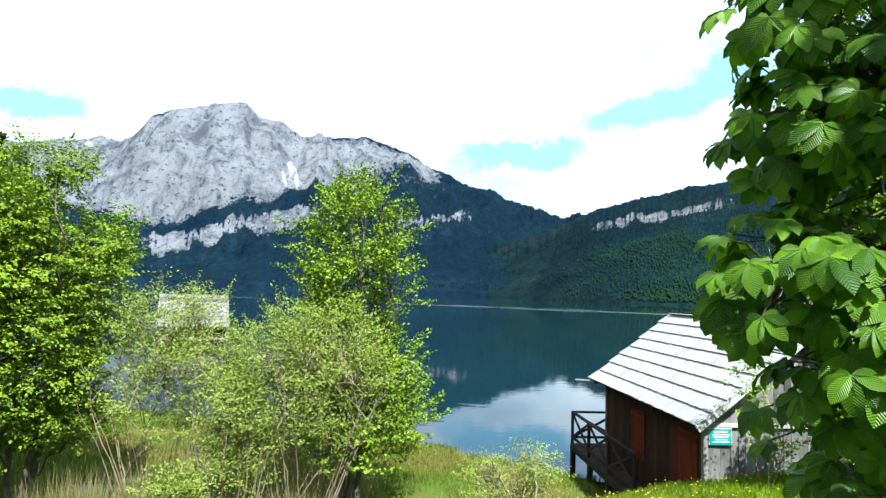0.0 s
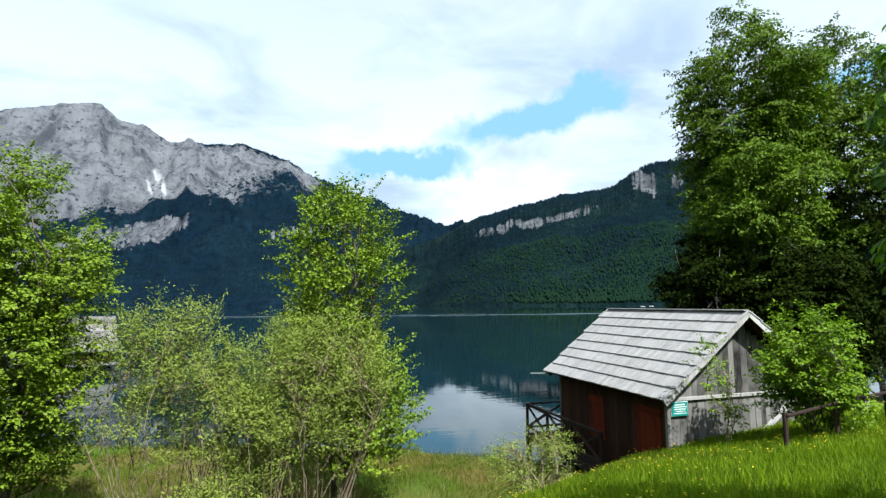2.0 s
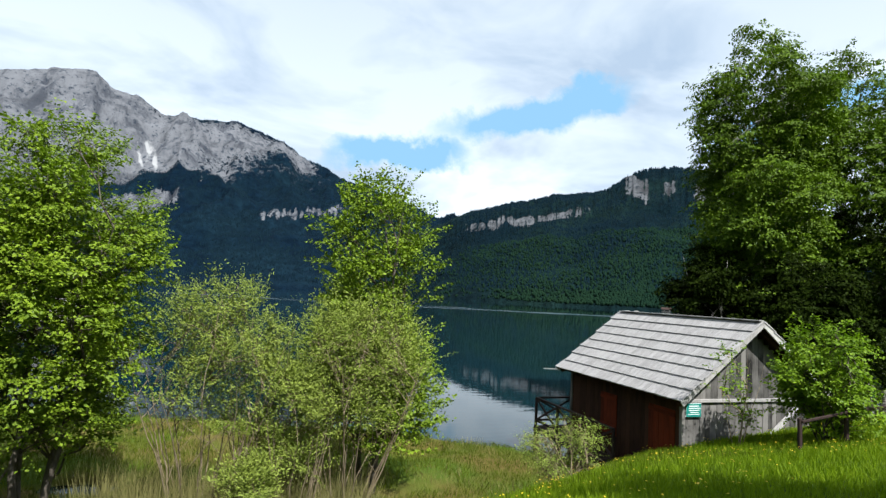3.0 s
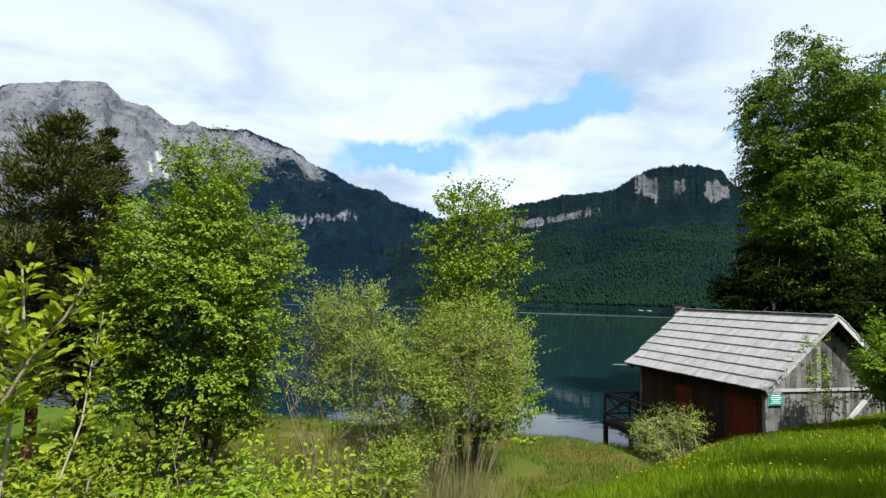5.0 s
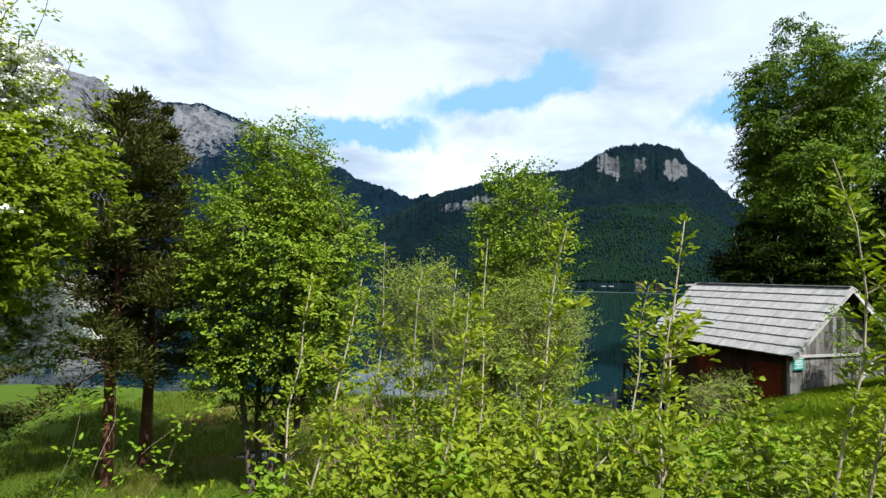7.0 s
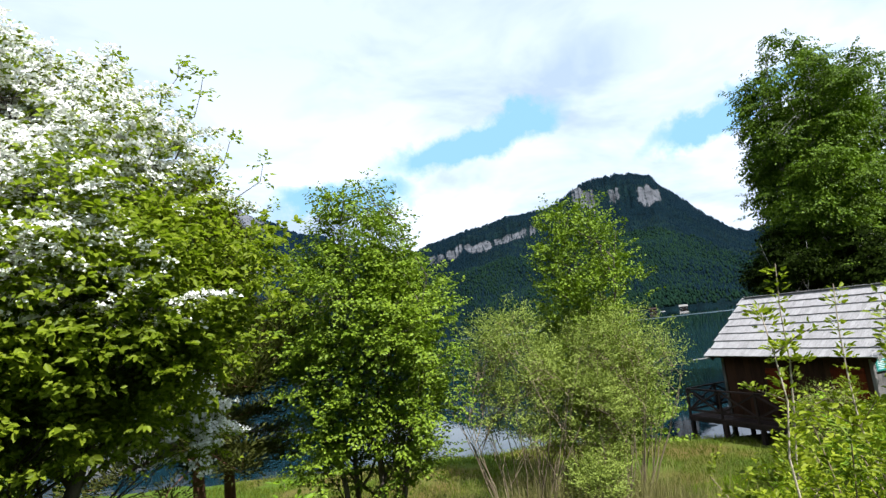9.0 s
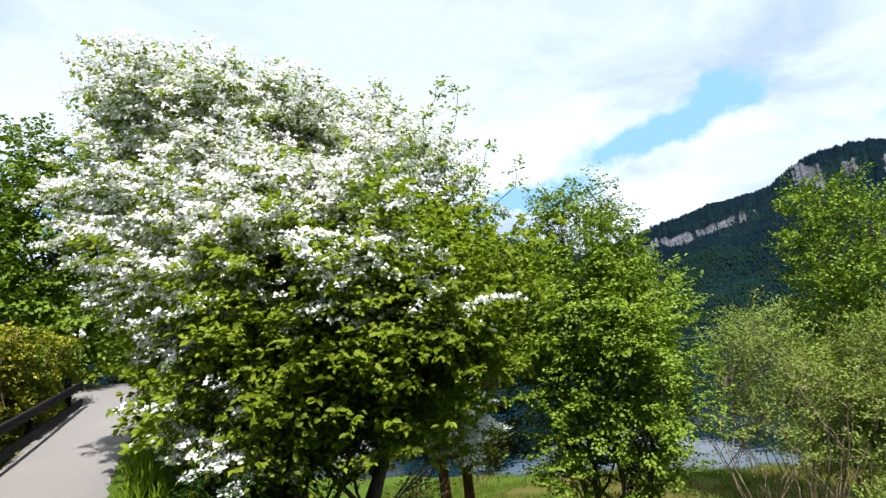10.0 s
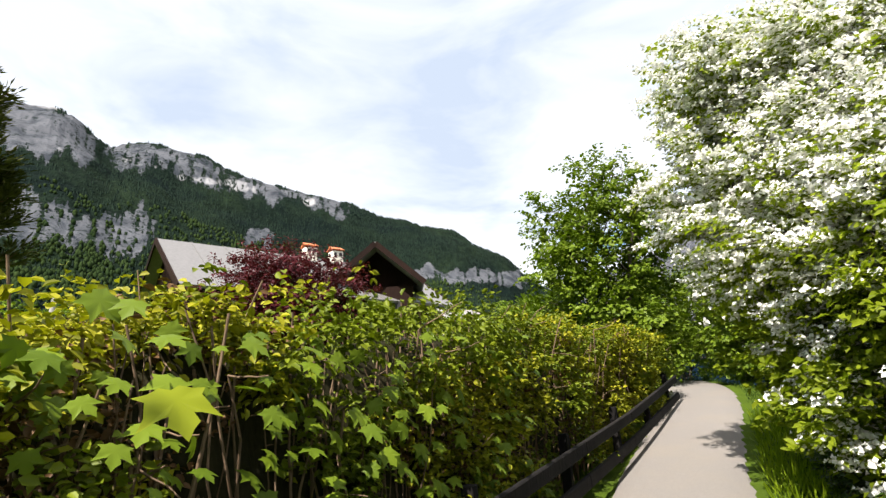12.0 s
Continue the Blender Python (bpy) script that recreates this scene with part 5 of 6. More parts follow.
    deep = vnoise(P[:, 0] * 4.1 + 9, P[:, 1] * 4.1 - P[:, 2] * 2, 29) > 0.58
    for name, m, mat in (("yellow_foliage", pick & ~deep, MAT["leaf_bush"]), ("green_foliage", ~pick & ~deep, MAT["leaf_hazel"]), ("dark_foliage", deep, MAT["leaf_hedge_green"])):
        mesh_ob(name, leaves(name, P[m], A[m], N[m], L[m], L[m] * 0.52, 1), mat, root)
    P, A, L = map(np.concatenate, (P2, A2, L2))
    mesh_ob("shoot_foliage", leaves("shoot_foliage", P, A, unit(rng.normal(0, 0.5, P.shape) + [0, -0.25, 1.0]), L, L * 0.48, 1), MAT["leaf_bush"], root)


thicket()


def young_shoot(x, y, h, seed, label, bare=3):
    rng = np.random.default_rng(seed)
    root = thing("elder_sapling", (x, y, gz(x, y)), label, "sapling")
    canes, P, A = [], [], []
    for i in range(5 + bare):
        d = unit(np.array([*rng.normal(0, 0.35, 2), 1.0]))
        p = curve_pts(rng, np.array([*rng.normal(0, 0.12, 2), -0.03]), d, h * rng.uniform(0.6, 1.1), 7, 0.05, 0.08)
        canes.append((p, np.linspace(0.007, 0.0025, 7)))
        if i >= bare:
            for q in p[3:]:
                n = 16
                o = unit(rng.normal(size=(n, 3)) * [1, 1, 0.3])
                P.append(q + o * rng.uniform(0.02, 0.20, (n, 1)))
                A.append(unit(o + [0, 0, 0.2]))
    P, A = np.concatenate(P), np.concatenate(A)
    n = len(P)
    mesh_ob("stem", tubes("stem", canes, 5), MAT["twig"], root)
    mesh_ob("foliage", leaves("foliage", P, A, unit(rng.normal(0, 0.4, (n, 3)) + [0, -0.2, 1]), rng.uniform(0.05, 0.10, n), np.full(n, 0.04), 1), MAT["leaf_hazel"], root)


young_shoot(-11.1, 5.6, 3.7 - gz(-11.1, 5.6), 83, "leafy elder sapling with bare pale twigs on the bank")
young_shoot(-11.6, 4.9, 2.9 - gz(-11.6, 4.9), 84, "smaller elder sapling beside a taller one", 2)


# ---- horse chestnut ----
def chestnut():
    rng = np.random.default_rng(91)
    base = (3.65, 2.15, gz(3.65, 2.15))
    root = thing("chestnut_tree", base, "horse chestnut with large hand-shaped green leaves overhanging the path", "tree")
    o = np.array(base)
    trunk = [(curve_pts(rng, np.array([0, 0, -0.1]), np.array([0.0, -0.06, 1.0]), 6.6, 10, 0, 0.03), np.linspace(0.20, 0.05, 10))]
    wood, P, A, N, L = [], [], [], [], []
    masses = (((1.95, 2.45, 6.95), (0.50, 0.45, 0.62), 95), ((1.85, 2.45, 6.35), (0.34, 0.4, 0.36), 60), ((1.74, 2.45, 5.66), (0.44, 0.42, 0.32), 70), ((2.05, 2.40, 5.20), (0.46, 0.45, 0.40), 70), ((2.45, 2.4, 7.6), (0.72, 0.6, 0.6), 80),
              ((2.55, 2.4, 6.2), (0.75, 0.6, 1.1), 220), ((2.15, 2.35, 4.72), (0.38, 0.45, 0.36), 75), ((2.35, 2.35, 4.25), (0.36, 0.45, 0.42), 75), ((3.2, 2.3, 7.8), (0.8, 0.7, 0.8), 60), ((2.7, 2.2, 5.2), (0.6, 0.5, 0.8), 130), ((3.6, 1.9, 6.5), (0.9, 0.8, 1.2), 60), ((4.2, 2.2, 5.4), (0.8, 0.8, 0.8), 30),
              ((2.3, 1.75, 5.75), (0.28, 0.25, 0.40), 26),
              # unseen upper crown, added on the sun's side to shade the leaves below
              ((2.9, 1.0, 8.9), (1.2, 0.9, 0.7), 150), ((3.7, 0.9, 8.6), (1.3, 1.0, 0.9), 170), ((3.2, 1.9, 9.4), (1.4, 1.2, 0.8), 150), ((3.6, 1.1, 7.2), (0.7, 0.7, 0.7), 70))
    for c, r, cnt in masses:
        c, r = np.array(c) - o, np.array(r)
        k = int(np.argmin(np.abs(trunk[0][0][:, 2] - (c[2] - 0.4))))
        limb = arc_to(rng, trunk[0][0][k], c, 6, 0.1, 0.3)
        wood.append((limb, np.linspace(0.035, 0.010, 6)))
        for i in range(cnt):
            d = unit(rng.normal(size=3) + np.array([-0.25, -0.35, 0.15]))
            q = c + d * r * rng.uniform(0.45, 1.05)
            wood.append((arc_to(rng, limb[rng.integers(3, 6)], q, 4, 0.06, 0.2), np.linspace(0.007, 0.003, 4)))
            face = unit(0.8 * d + np.array([-0.15, -0.45, 0.75]) + rng.normal(0, 0.3, 3))
            down = unit(np.array([d[0], d[1], -0.75]) + rng.normal(0, 0.3, 3))
            down = unit(down - face * np.dot(down, face))
            sd = np.cross(face, down)
            size = rng.uniform(0.10, 0.175)
            for a, s in ((-108, 0.55), (-68, 0.82), (-33, 0.96), (0, 1.0), (33, 0.96), (68, 0.82), (108, 0.55)):
                ax = down * math.cos(radians(a)) + sd * math.sin(radians(a)) - face * rng.uniform(0.15, 0.45)
                P.append(q), A.append(unit(ax)), N.append(unit(face + 0.12 * rng.normal(size=3))), L.append(size * s * rng.uniform(0.9, 1.1))
    mesh_ob("trunk", tubes("trunk", trunk, 10), MAT["bark"], root)
    mesh_ob("branchwork", tubes("branchwork", wood, 4), MAT["bark"], root)
    L = np.array(L)
    mesh_ob("foliage", leaves("foliage", P, A, N, L, L * 0.52, 2, 0.12), MAT["leaf_chestnut"], root)


chestnut()


# ---- hedge along the path ----
HEDGE_A, HEDGE_B = np.array([-13.9, -1.6]), np.array([-19.1, 9.65])


def hedge():
    rng = np.random.default_rng(101)
    mid = (HEDGE_A + HEDGE_B) / 2
    root = thing("hedge", (*mid, gz(*mid)), "clipped mixed hedge of maple and hornbeam with pale cut stems", "hedge")
    o = np.array([*mid, gz(*mid)])
    along = unit(HEDGE_B - HEDGE_A)
    out = np.array([along[1], -along[0]])      # towards the path
    if np.dot(out, np.array([-12.2, 0.2]) - HEDGE_A) < 0:
        out = -out
    length = np.linalg.norm(HEDGE_B - HEDGE_A)

    def place(s, depth, h):
        xy = HEDGE_A + along * s[:, None] - out * depth[:, None]
        return np.concatenate([xy, (np.interp(s, [0, 4, 8, length], [3.75, 4.03, 4.40, 4.95]) + h)[:, None]], 1) - o

    def top(s):
        return np.interp(s, [0, 1.2, 1.7, 2.1, 2.5, 2.9, 4, 5.4, 7, 9.7, length], [1.56, 1.58, 1.66, 1.80, 1.64, 1.82, 1.86, 1.78, 1.64, 1.46, 1.18]) + 0.10 * fbm(s * 1.7, s * 0, 3, 7)

    canes = []
    for i in range(1100):
        s, d = length * rng.uniform() ** 1.25, rng.uniform(0.10, 0.9)
        h = float(top(np.array([s]))[0]) * rng.uniform(0.7, 1.04)
        if i < 150:
            h *= rng.uniform(1.02, 1.16)
        b = place(np.array([s]), np.array([d]), np.array([-0.05]))[0]
        p = curve_pts(rng, b, unit(np.array([*rng.normal(0, 0.09, 2), 1.0])), h, 6, 0, 0.06)
        canes.append((p, np.linspace(0.010, 0.006, 6) * rng.uniform(0.5, 1.3)))
        if i % 2:
            q = curve_pts(rng, p[rng.integers(2, 6)], unit(np.array([out[0], out[1], 0.5]) + rng.normal(0, 0.7, 3)), rng.uniform(0.15, 0.45), 5, 0, 0.15)
            canes.append((q, np.linspace(0.006, 0.003, 5)))
    mesh_ob("cut_stem", tubes("cut_stem", canes, 5), MAT["hedge_stem"], root, "brown cut stems")
    # name, sprays, leaves a spray, spray and leaf length, aspect, material, band of the patch noise, share of face, how near
    for name, n, per, ln, size, aspect, mat, lo, hi, face_part, near in (
            ("hornbeam_foliage", 6200, 11, 0.18, 0.050, 0.62, MAT["leaf_hedge"], 0.42, 2.0, 0.72, 1.0), ("green_foliage", 4600, 11, 0.18, 0.052, 0.62, MAT["leaf_hedge_green"], -1.0, 0.44, 0.85, 1.2),
            ("yellow_foliage", 4200, 10, 0.18, 0.054, 0.66, MAT["leaf_yellow"], 0.40, 2.0, 0.25, 1.3), ("dry_foliage", 2600, 9, 0.18, 0.045, 0.6, MAT["leaf_dry"], 0.40, 2.0, 0.9, 1.0)):
        s = length * rng.uniform(0, 1, n) ** near
        tp = top(s)
        face = rng.uniform(size=n) < face_part
        depth = np.where(face, np.abs(rng.normal(0, 0.10, n)), rng.uniform(0, 1.0, n))
        h = np.where(face, tp * (0.02 + 0.98 * rng.uniform(0.0, 1.0, n) ** 0.8), tp + rng.normal(-0.03, 0.09, n))
        if name == "dry_foliage":
            depth = depth + 0.10
        patch = vnoise(s * 1.3 + 2.0, h * 1.2, 23)
        hole = vnoise(s * 3.1, h * 3.4, 15)
        ok = (patch > lo) & (patch < hi) & ((hole > 0.36) | ~face)
        if name in ("hornbeam_foliage", "yellow_foliage"):      # sun and shade by leaf colour: green at the near end, yellow on top only
            ok &= ~((s < 2.4) & (rng.uniform(size=n) < np.where(h < 0.85 * tp, 0.9, 0.45)))
        s, depth, h, n = s[ok], depth[ok], h[ok], int(ok.sum())
        lump = 0.34 * fbm(s * 1.7, h * 1.9, 4, 15)
        E = place(s, depth + lump, h)
        D = unit(rng.normal(0, 0.75, (n, 3)) + np.array([out[0] * 0.7, out[1] * 0.7, 0.15]))
        P, A, N = sprays(rng, E, D, per, ln, size, 0.4, 0.75, 0.25, 0.4)
        N = unit(N + np.array([out[0], out[1], 0]) * 0.45)
        L = size * rng.uniform(0.6, 1.35, len(P))
        mesh_ob(name, leaves(name, P, A, N, L, L * aspect, 1), mat, root)
    # solid dark core, added to stop light and stand for inner shade
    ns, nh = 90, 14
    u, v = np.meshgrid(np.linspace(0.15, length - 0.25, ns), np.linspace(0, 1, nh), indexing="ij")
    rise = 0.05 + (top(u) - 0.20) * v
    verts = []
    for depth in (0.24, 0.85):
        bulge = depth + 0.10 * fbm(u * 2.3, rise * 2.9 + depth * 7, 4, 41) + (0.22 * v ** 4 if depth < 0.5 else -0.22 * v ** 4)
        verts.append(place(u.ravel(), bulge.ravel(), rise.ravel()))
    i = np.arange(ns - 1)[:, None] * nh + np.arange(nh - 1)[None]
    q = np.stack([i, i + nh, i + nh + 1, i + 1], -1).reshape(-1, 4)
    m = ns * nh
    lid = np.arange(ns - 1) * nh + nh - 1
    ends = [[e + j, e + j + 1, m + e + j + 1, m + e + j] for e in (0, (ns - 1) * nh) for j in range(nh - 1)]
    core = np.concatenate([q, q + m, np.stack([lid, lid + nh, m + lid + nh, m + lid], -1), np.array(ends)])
    mesh_ob("twig_mass", from_arrays("twig_mass", np.concatenate(verts), [core], smooth=True), MAT["hedge_core"], root, "solid dark core standing for the shade inside the hedge")
    # large lobed maple leaves on the nearer stretch
    P, A, N, L = [], [], [], []
    for i in range(420):
        s, dep = 0.2 + 5.0 * rng.uniform() ** 1.3, rng.normal(-0.12, 0.09)
        h = 0.25 + 1.45 * rng.uniform() ** 0.9
        f = unit(np.array([out[0], out[1], 0.9]) + rng.normal(0, 0.4, 3))
        dn = unit(np.array([out[0] * 0.6, out[1] * 0.6, -1.0]) + rng.normal(0, 0.45, 3))
        P.append(place(np.array([s]), np.array([dep]), np.array([h]))[0]), A.append(unit(dn - f * np.dot(dn, f))), N.append(f), L.append(rng.uniform(0.04, 0.085))
    mesh_ob("maple_foliage", lobed_leaves("maple_foliage", P, A, N, L), MAT["leaf_maple"], root, "large lobed maple leaves")
    for q, size, turn in (((-13.98, 0.03, 5.29), 0.115, 0.15), ((-14.17, -0.08, 5.33), 0.05, -0.5), ((-14.18, -0.19, 5.28), 0.055, 0.7), ((-14.12, -0.08, 5.15), 0.055, -0.2), ((-14.23, -0.18, 5.60), 0.085, 0.9), ((-14.22, -0.06, 5.58), 0.06, -0.3), ((-14.16, 0.01, 5.46), 0.07, 0.5)):
        f = unit(np.array([0.75, 0.05, 0.75]) + 0.15 * rng.normal(size=3))
        dn = unit(np.array([0.1, turn, -1.0]))
        mesh_ob("maple_leaf", lobed_leaves("maple_leaf", [np.array(q) - o], [unit(dn - f * np.dot(dn, f))], [f], [size]), MAT["leaf_bush"] if size > 0.1 else MAT["leaf_maple"], root, "large yellow-green maple leaf" if size > 0.1 else "green maple leaf")
    # dark rail fence in front of it
    fence = thing("rail_fence", (*mid, gz(*mid)), "low dark timber rail fence along the hedge foot", "fence")
    edge = [place(np.array([s]), np.array([-0.12]), np.array([0.0]))[0] for s in np.arange(0.2, length + 0.1, 1.9)]
    for p in edge:
        bm = bmesh.new()
        box(bm, (p[0], p[1], p[2] + 0.22), (0.09, 0.09, 0.82), (0, 0, 28), 0.008)
        part("post", bm, MAT["fence"], fence)
    for a, b in zip(edge[:-1], edge[1:]):
        for h in (0.20, 0.50):
            bm = bmesh.new()
            beam(bm, Vector(a) + Vector((out[0] * 0.20, out[1] * 0.20, h)), Vector(b) + Vector((out[0] * 0.20, out[1] * 0.20, h)), 0.05, 0.12, 0.01)
            part("rail", bm, MAT["fence"], fence)


hedge()

# red-leaved maple and pines in the garden behind the hedge
rng = np.random.default_rng(111)
blob_tree("red_maple", (-25.9, 4.1, 5.5), stems(rng, 4, 2.8, 0.05, 0.45, 0.1),
          auto_blobs(rng, 1.0, 3.7, lambda u: 2.05 * bell(0.8, 0.4)(u) if u < 0.85 else 1.1, 26, 0.42, 0.6), 1300, 26, 0.10, 0.5, MAT["bark"], MAT["leaf_red"],
          "spreading dark red japanese maple in the garden", "tree", seed=112, cluster=0.06, gaps=0.2)
conifer("garden_pine", (-22.2, -2.1, 5.2), 5.7, 1.5, 113, "dark garden pine behind the hedge", 2.4)
for x, y, h, r, s in ((-30.0, 13.0, 3.4, 1.7, 115), (-27.5, 10.5, 2.6, 1.3, 116), (-30.0, -1.5, 3.0, 2.0, 117), (-29.0, 2.0, 2.4, 1.7, 118)):
    rng = np.random.default_rng(s)
    blob_tree("garden_shrub", (x, y, 5.3), stems(rng, 4, h * 0.8, 0.03, 0.35, 0.1), auto_blobs(rng, 0.4, h, lambda u: r * bell(0.8, 0.4)(u) if u < 0.8 else r * 0.5, 14, 0.45), 320, 22, 0.11, 0.7,
              MAT["bark"], MAT["leaf_poplar"], "green garden shrub in front of the chalet", "shrub", "garden shrubs", seed=s, cluster=0.13)


# ---- grass, reeds and flowers ----
def blades(name, n, x0, x1, y0, y1, h0, h1, width, mat, label, seed, want=None, lean=0.35):
    rng = np.random.default_rng(seed)
    x, y = rng.uniform(x0, x1, n), rng.uniform(y0, y1, n)
    z = ground_z(x, y)
    d, _ = path_frame(x, y)
    ok = (z > 0.03) & (np.abs(d) > PATH_HALF + 0.12)
    if want is not None:
        ok &= want(x, y, z, d)
    x, y, z = x[ok], y[ok], z[ok]
    n = len(x)
    h = rng.uniform(h0, h1, n) * (0.75 + 0.5 * vnoise(x * 0.9, y * 0.9, seed))
    A = unit(np.stack([rng.normal(0, lean, n), rng.normal(0, lean, n), np.ones(n)], 1))
    P = np.stack([x, y, z - 0.02], 1)
    me = leaves(name, P, A, rand_dirs(rng, n), h, np.full(n, width) * rng.uniform(0.7, 1.3, n), 0, 0.5)
    return tagged(mesh_ob(name, me, mat), label, "grass", kind="stuff")


blades("meadow_grass", 190000, -9.0, 14.0, 1.0, 13.0, 0.08, 0.22, 0.012, MAT["grass"], "lush green meadow grass on the bank", 201, lambda x, y, z, d: (d > 0.9) & (vnoise(x * 0.9, y * 0.9, 2) + 0.14 * (x + 5.5) > 0.2))
blades("bank_grass", 60000, -17.0, -4.0, 0.0, 10.0, 0.10, 0.28, 0.014, MAT["grass"], "shaded grass on the bank below the path", 202, lambda x, y, z, d: d > 0.8)
blades("marsh_grass", 70000, -16.0, 5.0, 8.0, 23.0, 0.09, 0.24, 0.014, MAT["sedge"], "tufted grass on the marshy shore", 203, lambda x, y, z, d: vnoise(x * 1.1, y * 1.1, 4) > 0.25)
blades("dry_reed", 7000, -9.5, 2.5, 9.0, 21.5, 0.15, 0.42, 0.011, MAT["reed"], "pale dry sedge and reed stalks on the shore", 204, lambda x, y, z, d: vnoise(x * 0.6, y * 0.6, 8) > 0.5)
blades("shore_tuft", 5000, -1.5, 4.2, 18.5, 21.2, 0.4, 0.8, 0.02, MAT["sedge"], "green sedge tufts at the water's edge", 205, lambda x, y, z, d: vnoise(x * 0.9 + 3, y * 0.9, 18) > 0.62, 0.2)
blades("tall_sedge", 16000, -8.6, -4.6, 9.6, 12.6, 0.35, 0.95, 0.014, MAT["sedge"], "rank green and brown sedge below the alder and willows", 208, lambda x, y, z, d: vnoise(x * 0.9, y * 0.9, 28) > 0.36, 0.28)
blades("dry_stalks", 8500, -7.8, -2.2, 9.0, 12.2, 0.5, 1.7, 0.012, MAT["reed"], "tall pale dry stalks below the willows", 206, None, 0.22)
blades("verge_grass", 34000, -22.0, -12.0, 1.0, 15.0, 0.05, 0.16, 0.008, MAT["leaf_nettle"], "short dark grass along the path verge", 207, lambda x, y, z, d: (d > 0.8) & (d < 2.6))


def buttercups():
    rng = np.random.default_rng(211)
    n = 900
    x, y = rng.uniform(-1.0, 13.0, n), rng.uniform(2.0, 12.4, n)
    ok = vnoise(x * 0.5, y * 0.5, 6) > 0.42
    x, y = x[ok], y[ok]
    n = len(x)
    P = np.stack([x, y, ground_z(x, y) + rng.uniform(0.12, 0.24, n)], 1)
    k = 5
    P = np.repeat(P, k, 0)
    a = np.tile(np.arange(k) * 2 * np.pi / k, n)
    A = np.stack([np.cos(a), np.sin(a), np.full(len(a), 0.35)], 1)
    me = leaves("buttercup", P, A, np.tile([[0, 0, 1.0]], (len(P), 1)), np.full(len(P), 0.017), np.full(len(P), 0.016))
    tagged(mesh_ob("buttercup", me, MAT["buttercup"]), "small yellow buttercups scattered in the grass", "flower", kind="stuff")


buttercups()


# ---- boathouse ----
HUT_AT, HUT_TURN = (5.35, 11.25, 0.0), 5.66     # local y runs along the eaves towards the lake, x across to the ridge
HUT_L, HALF, EAVE, RIDGE = 5.9, 2.58, 3.1, 5.12
HUT_SLOPE = math.atan2(RIDGE - EAVE, HALF)


def shared(name, mesh, mat, parent, m):
    ob = new(name, mesh)
    if not mesh.materials:
        mesh.materials.append(mat)
    ob.parent = parent
    ob.matrix_local = m
    return ob


def board_mesh(w, t, h, rng):
    """A rough board standing up along z, with a slightly uneven foot."""
    bm = bmesh.new()
    box(bm, (0, 0, h / 2), (w, t, h))
    for v in bm.verts:
        if v.co.z < 0.01:
            v.co.z += rng.uniform(-0.012, 0.012)
        v.co.x += rng.uniform(-0.004, 0.004)
    me = bpy.data.meshes.new("board")
    bm.to_mesh(me)
    bm.free()
    return me


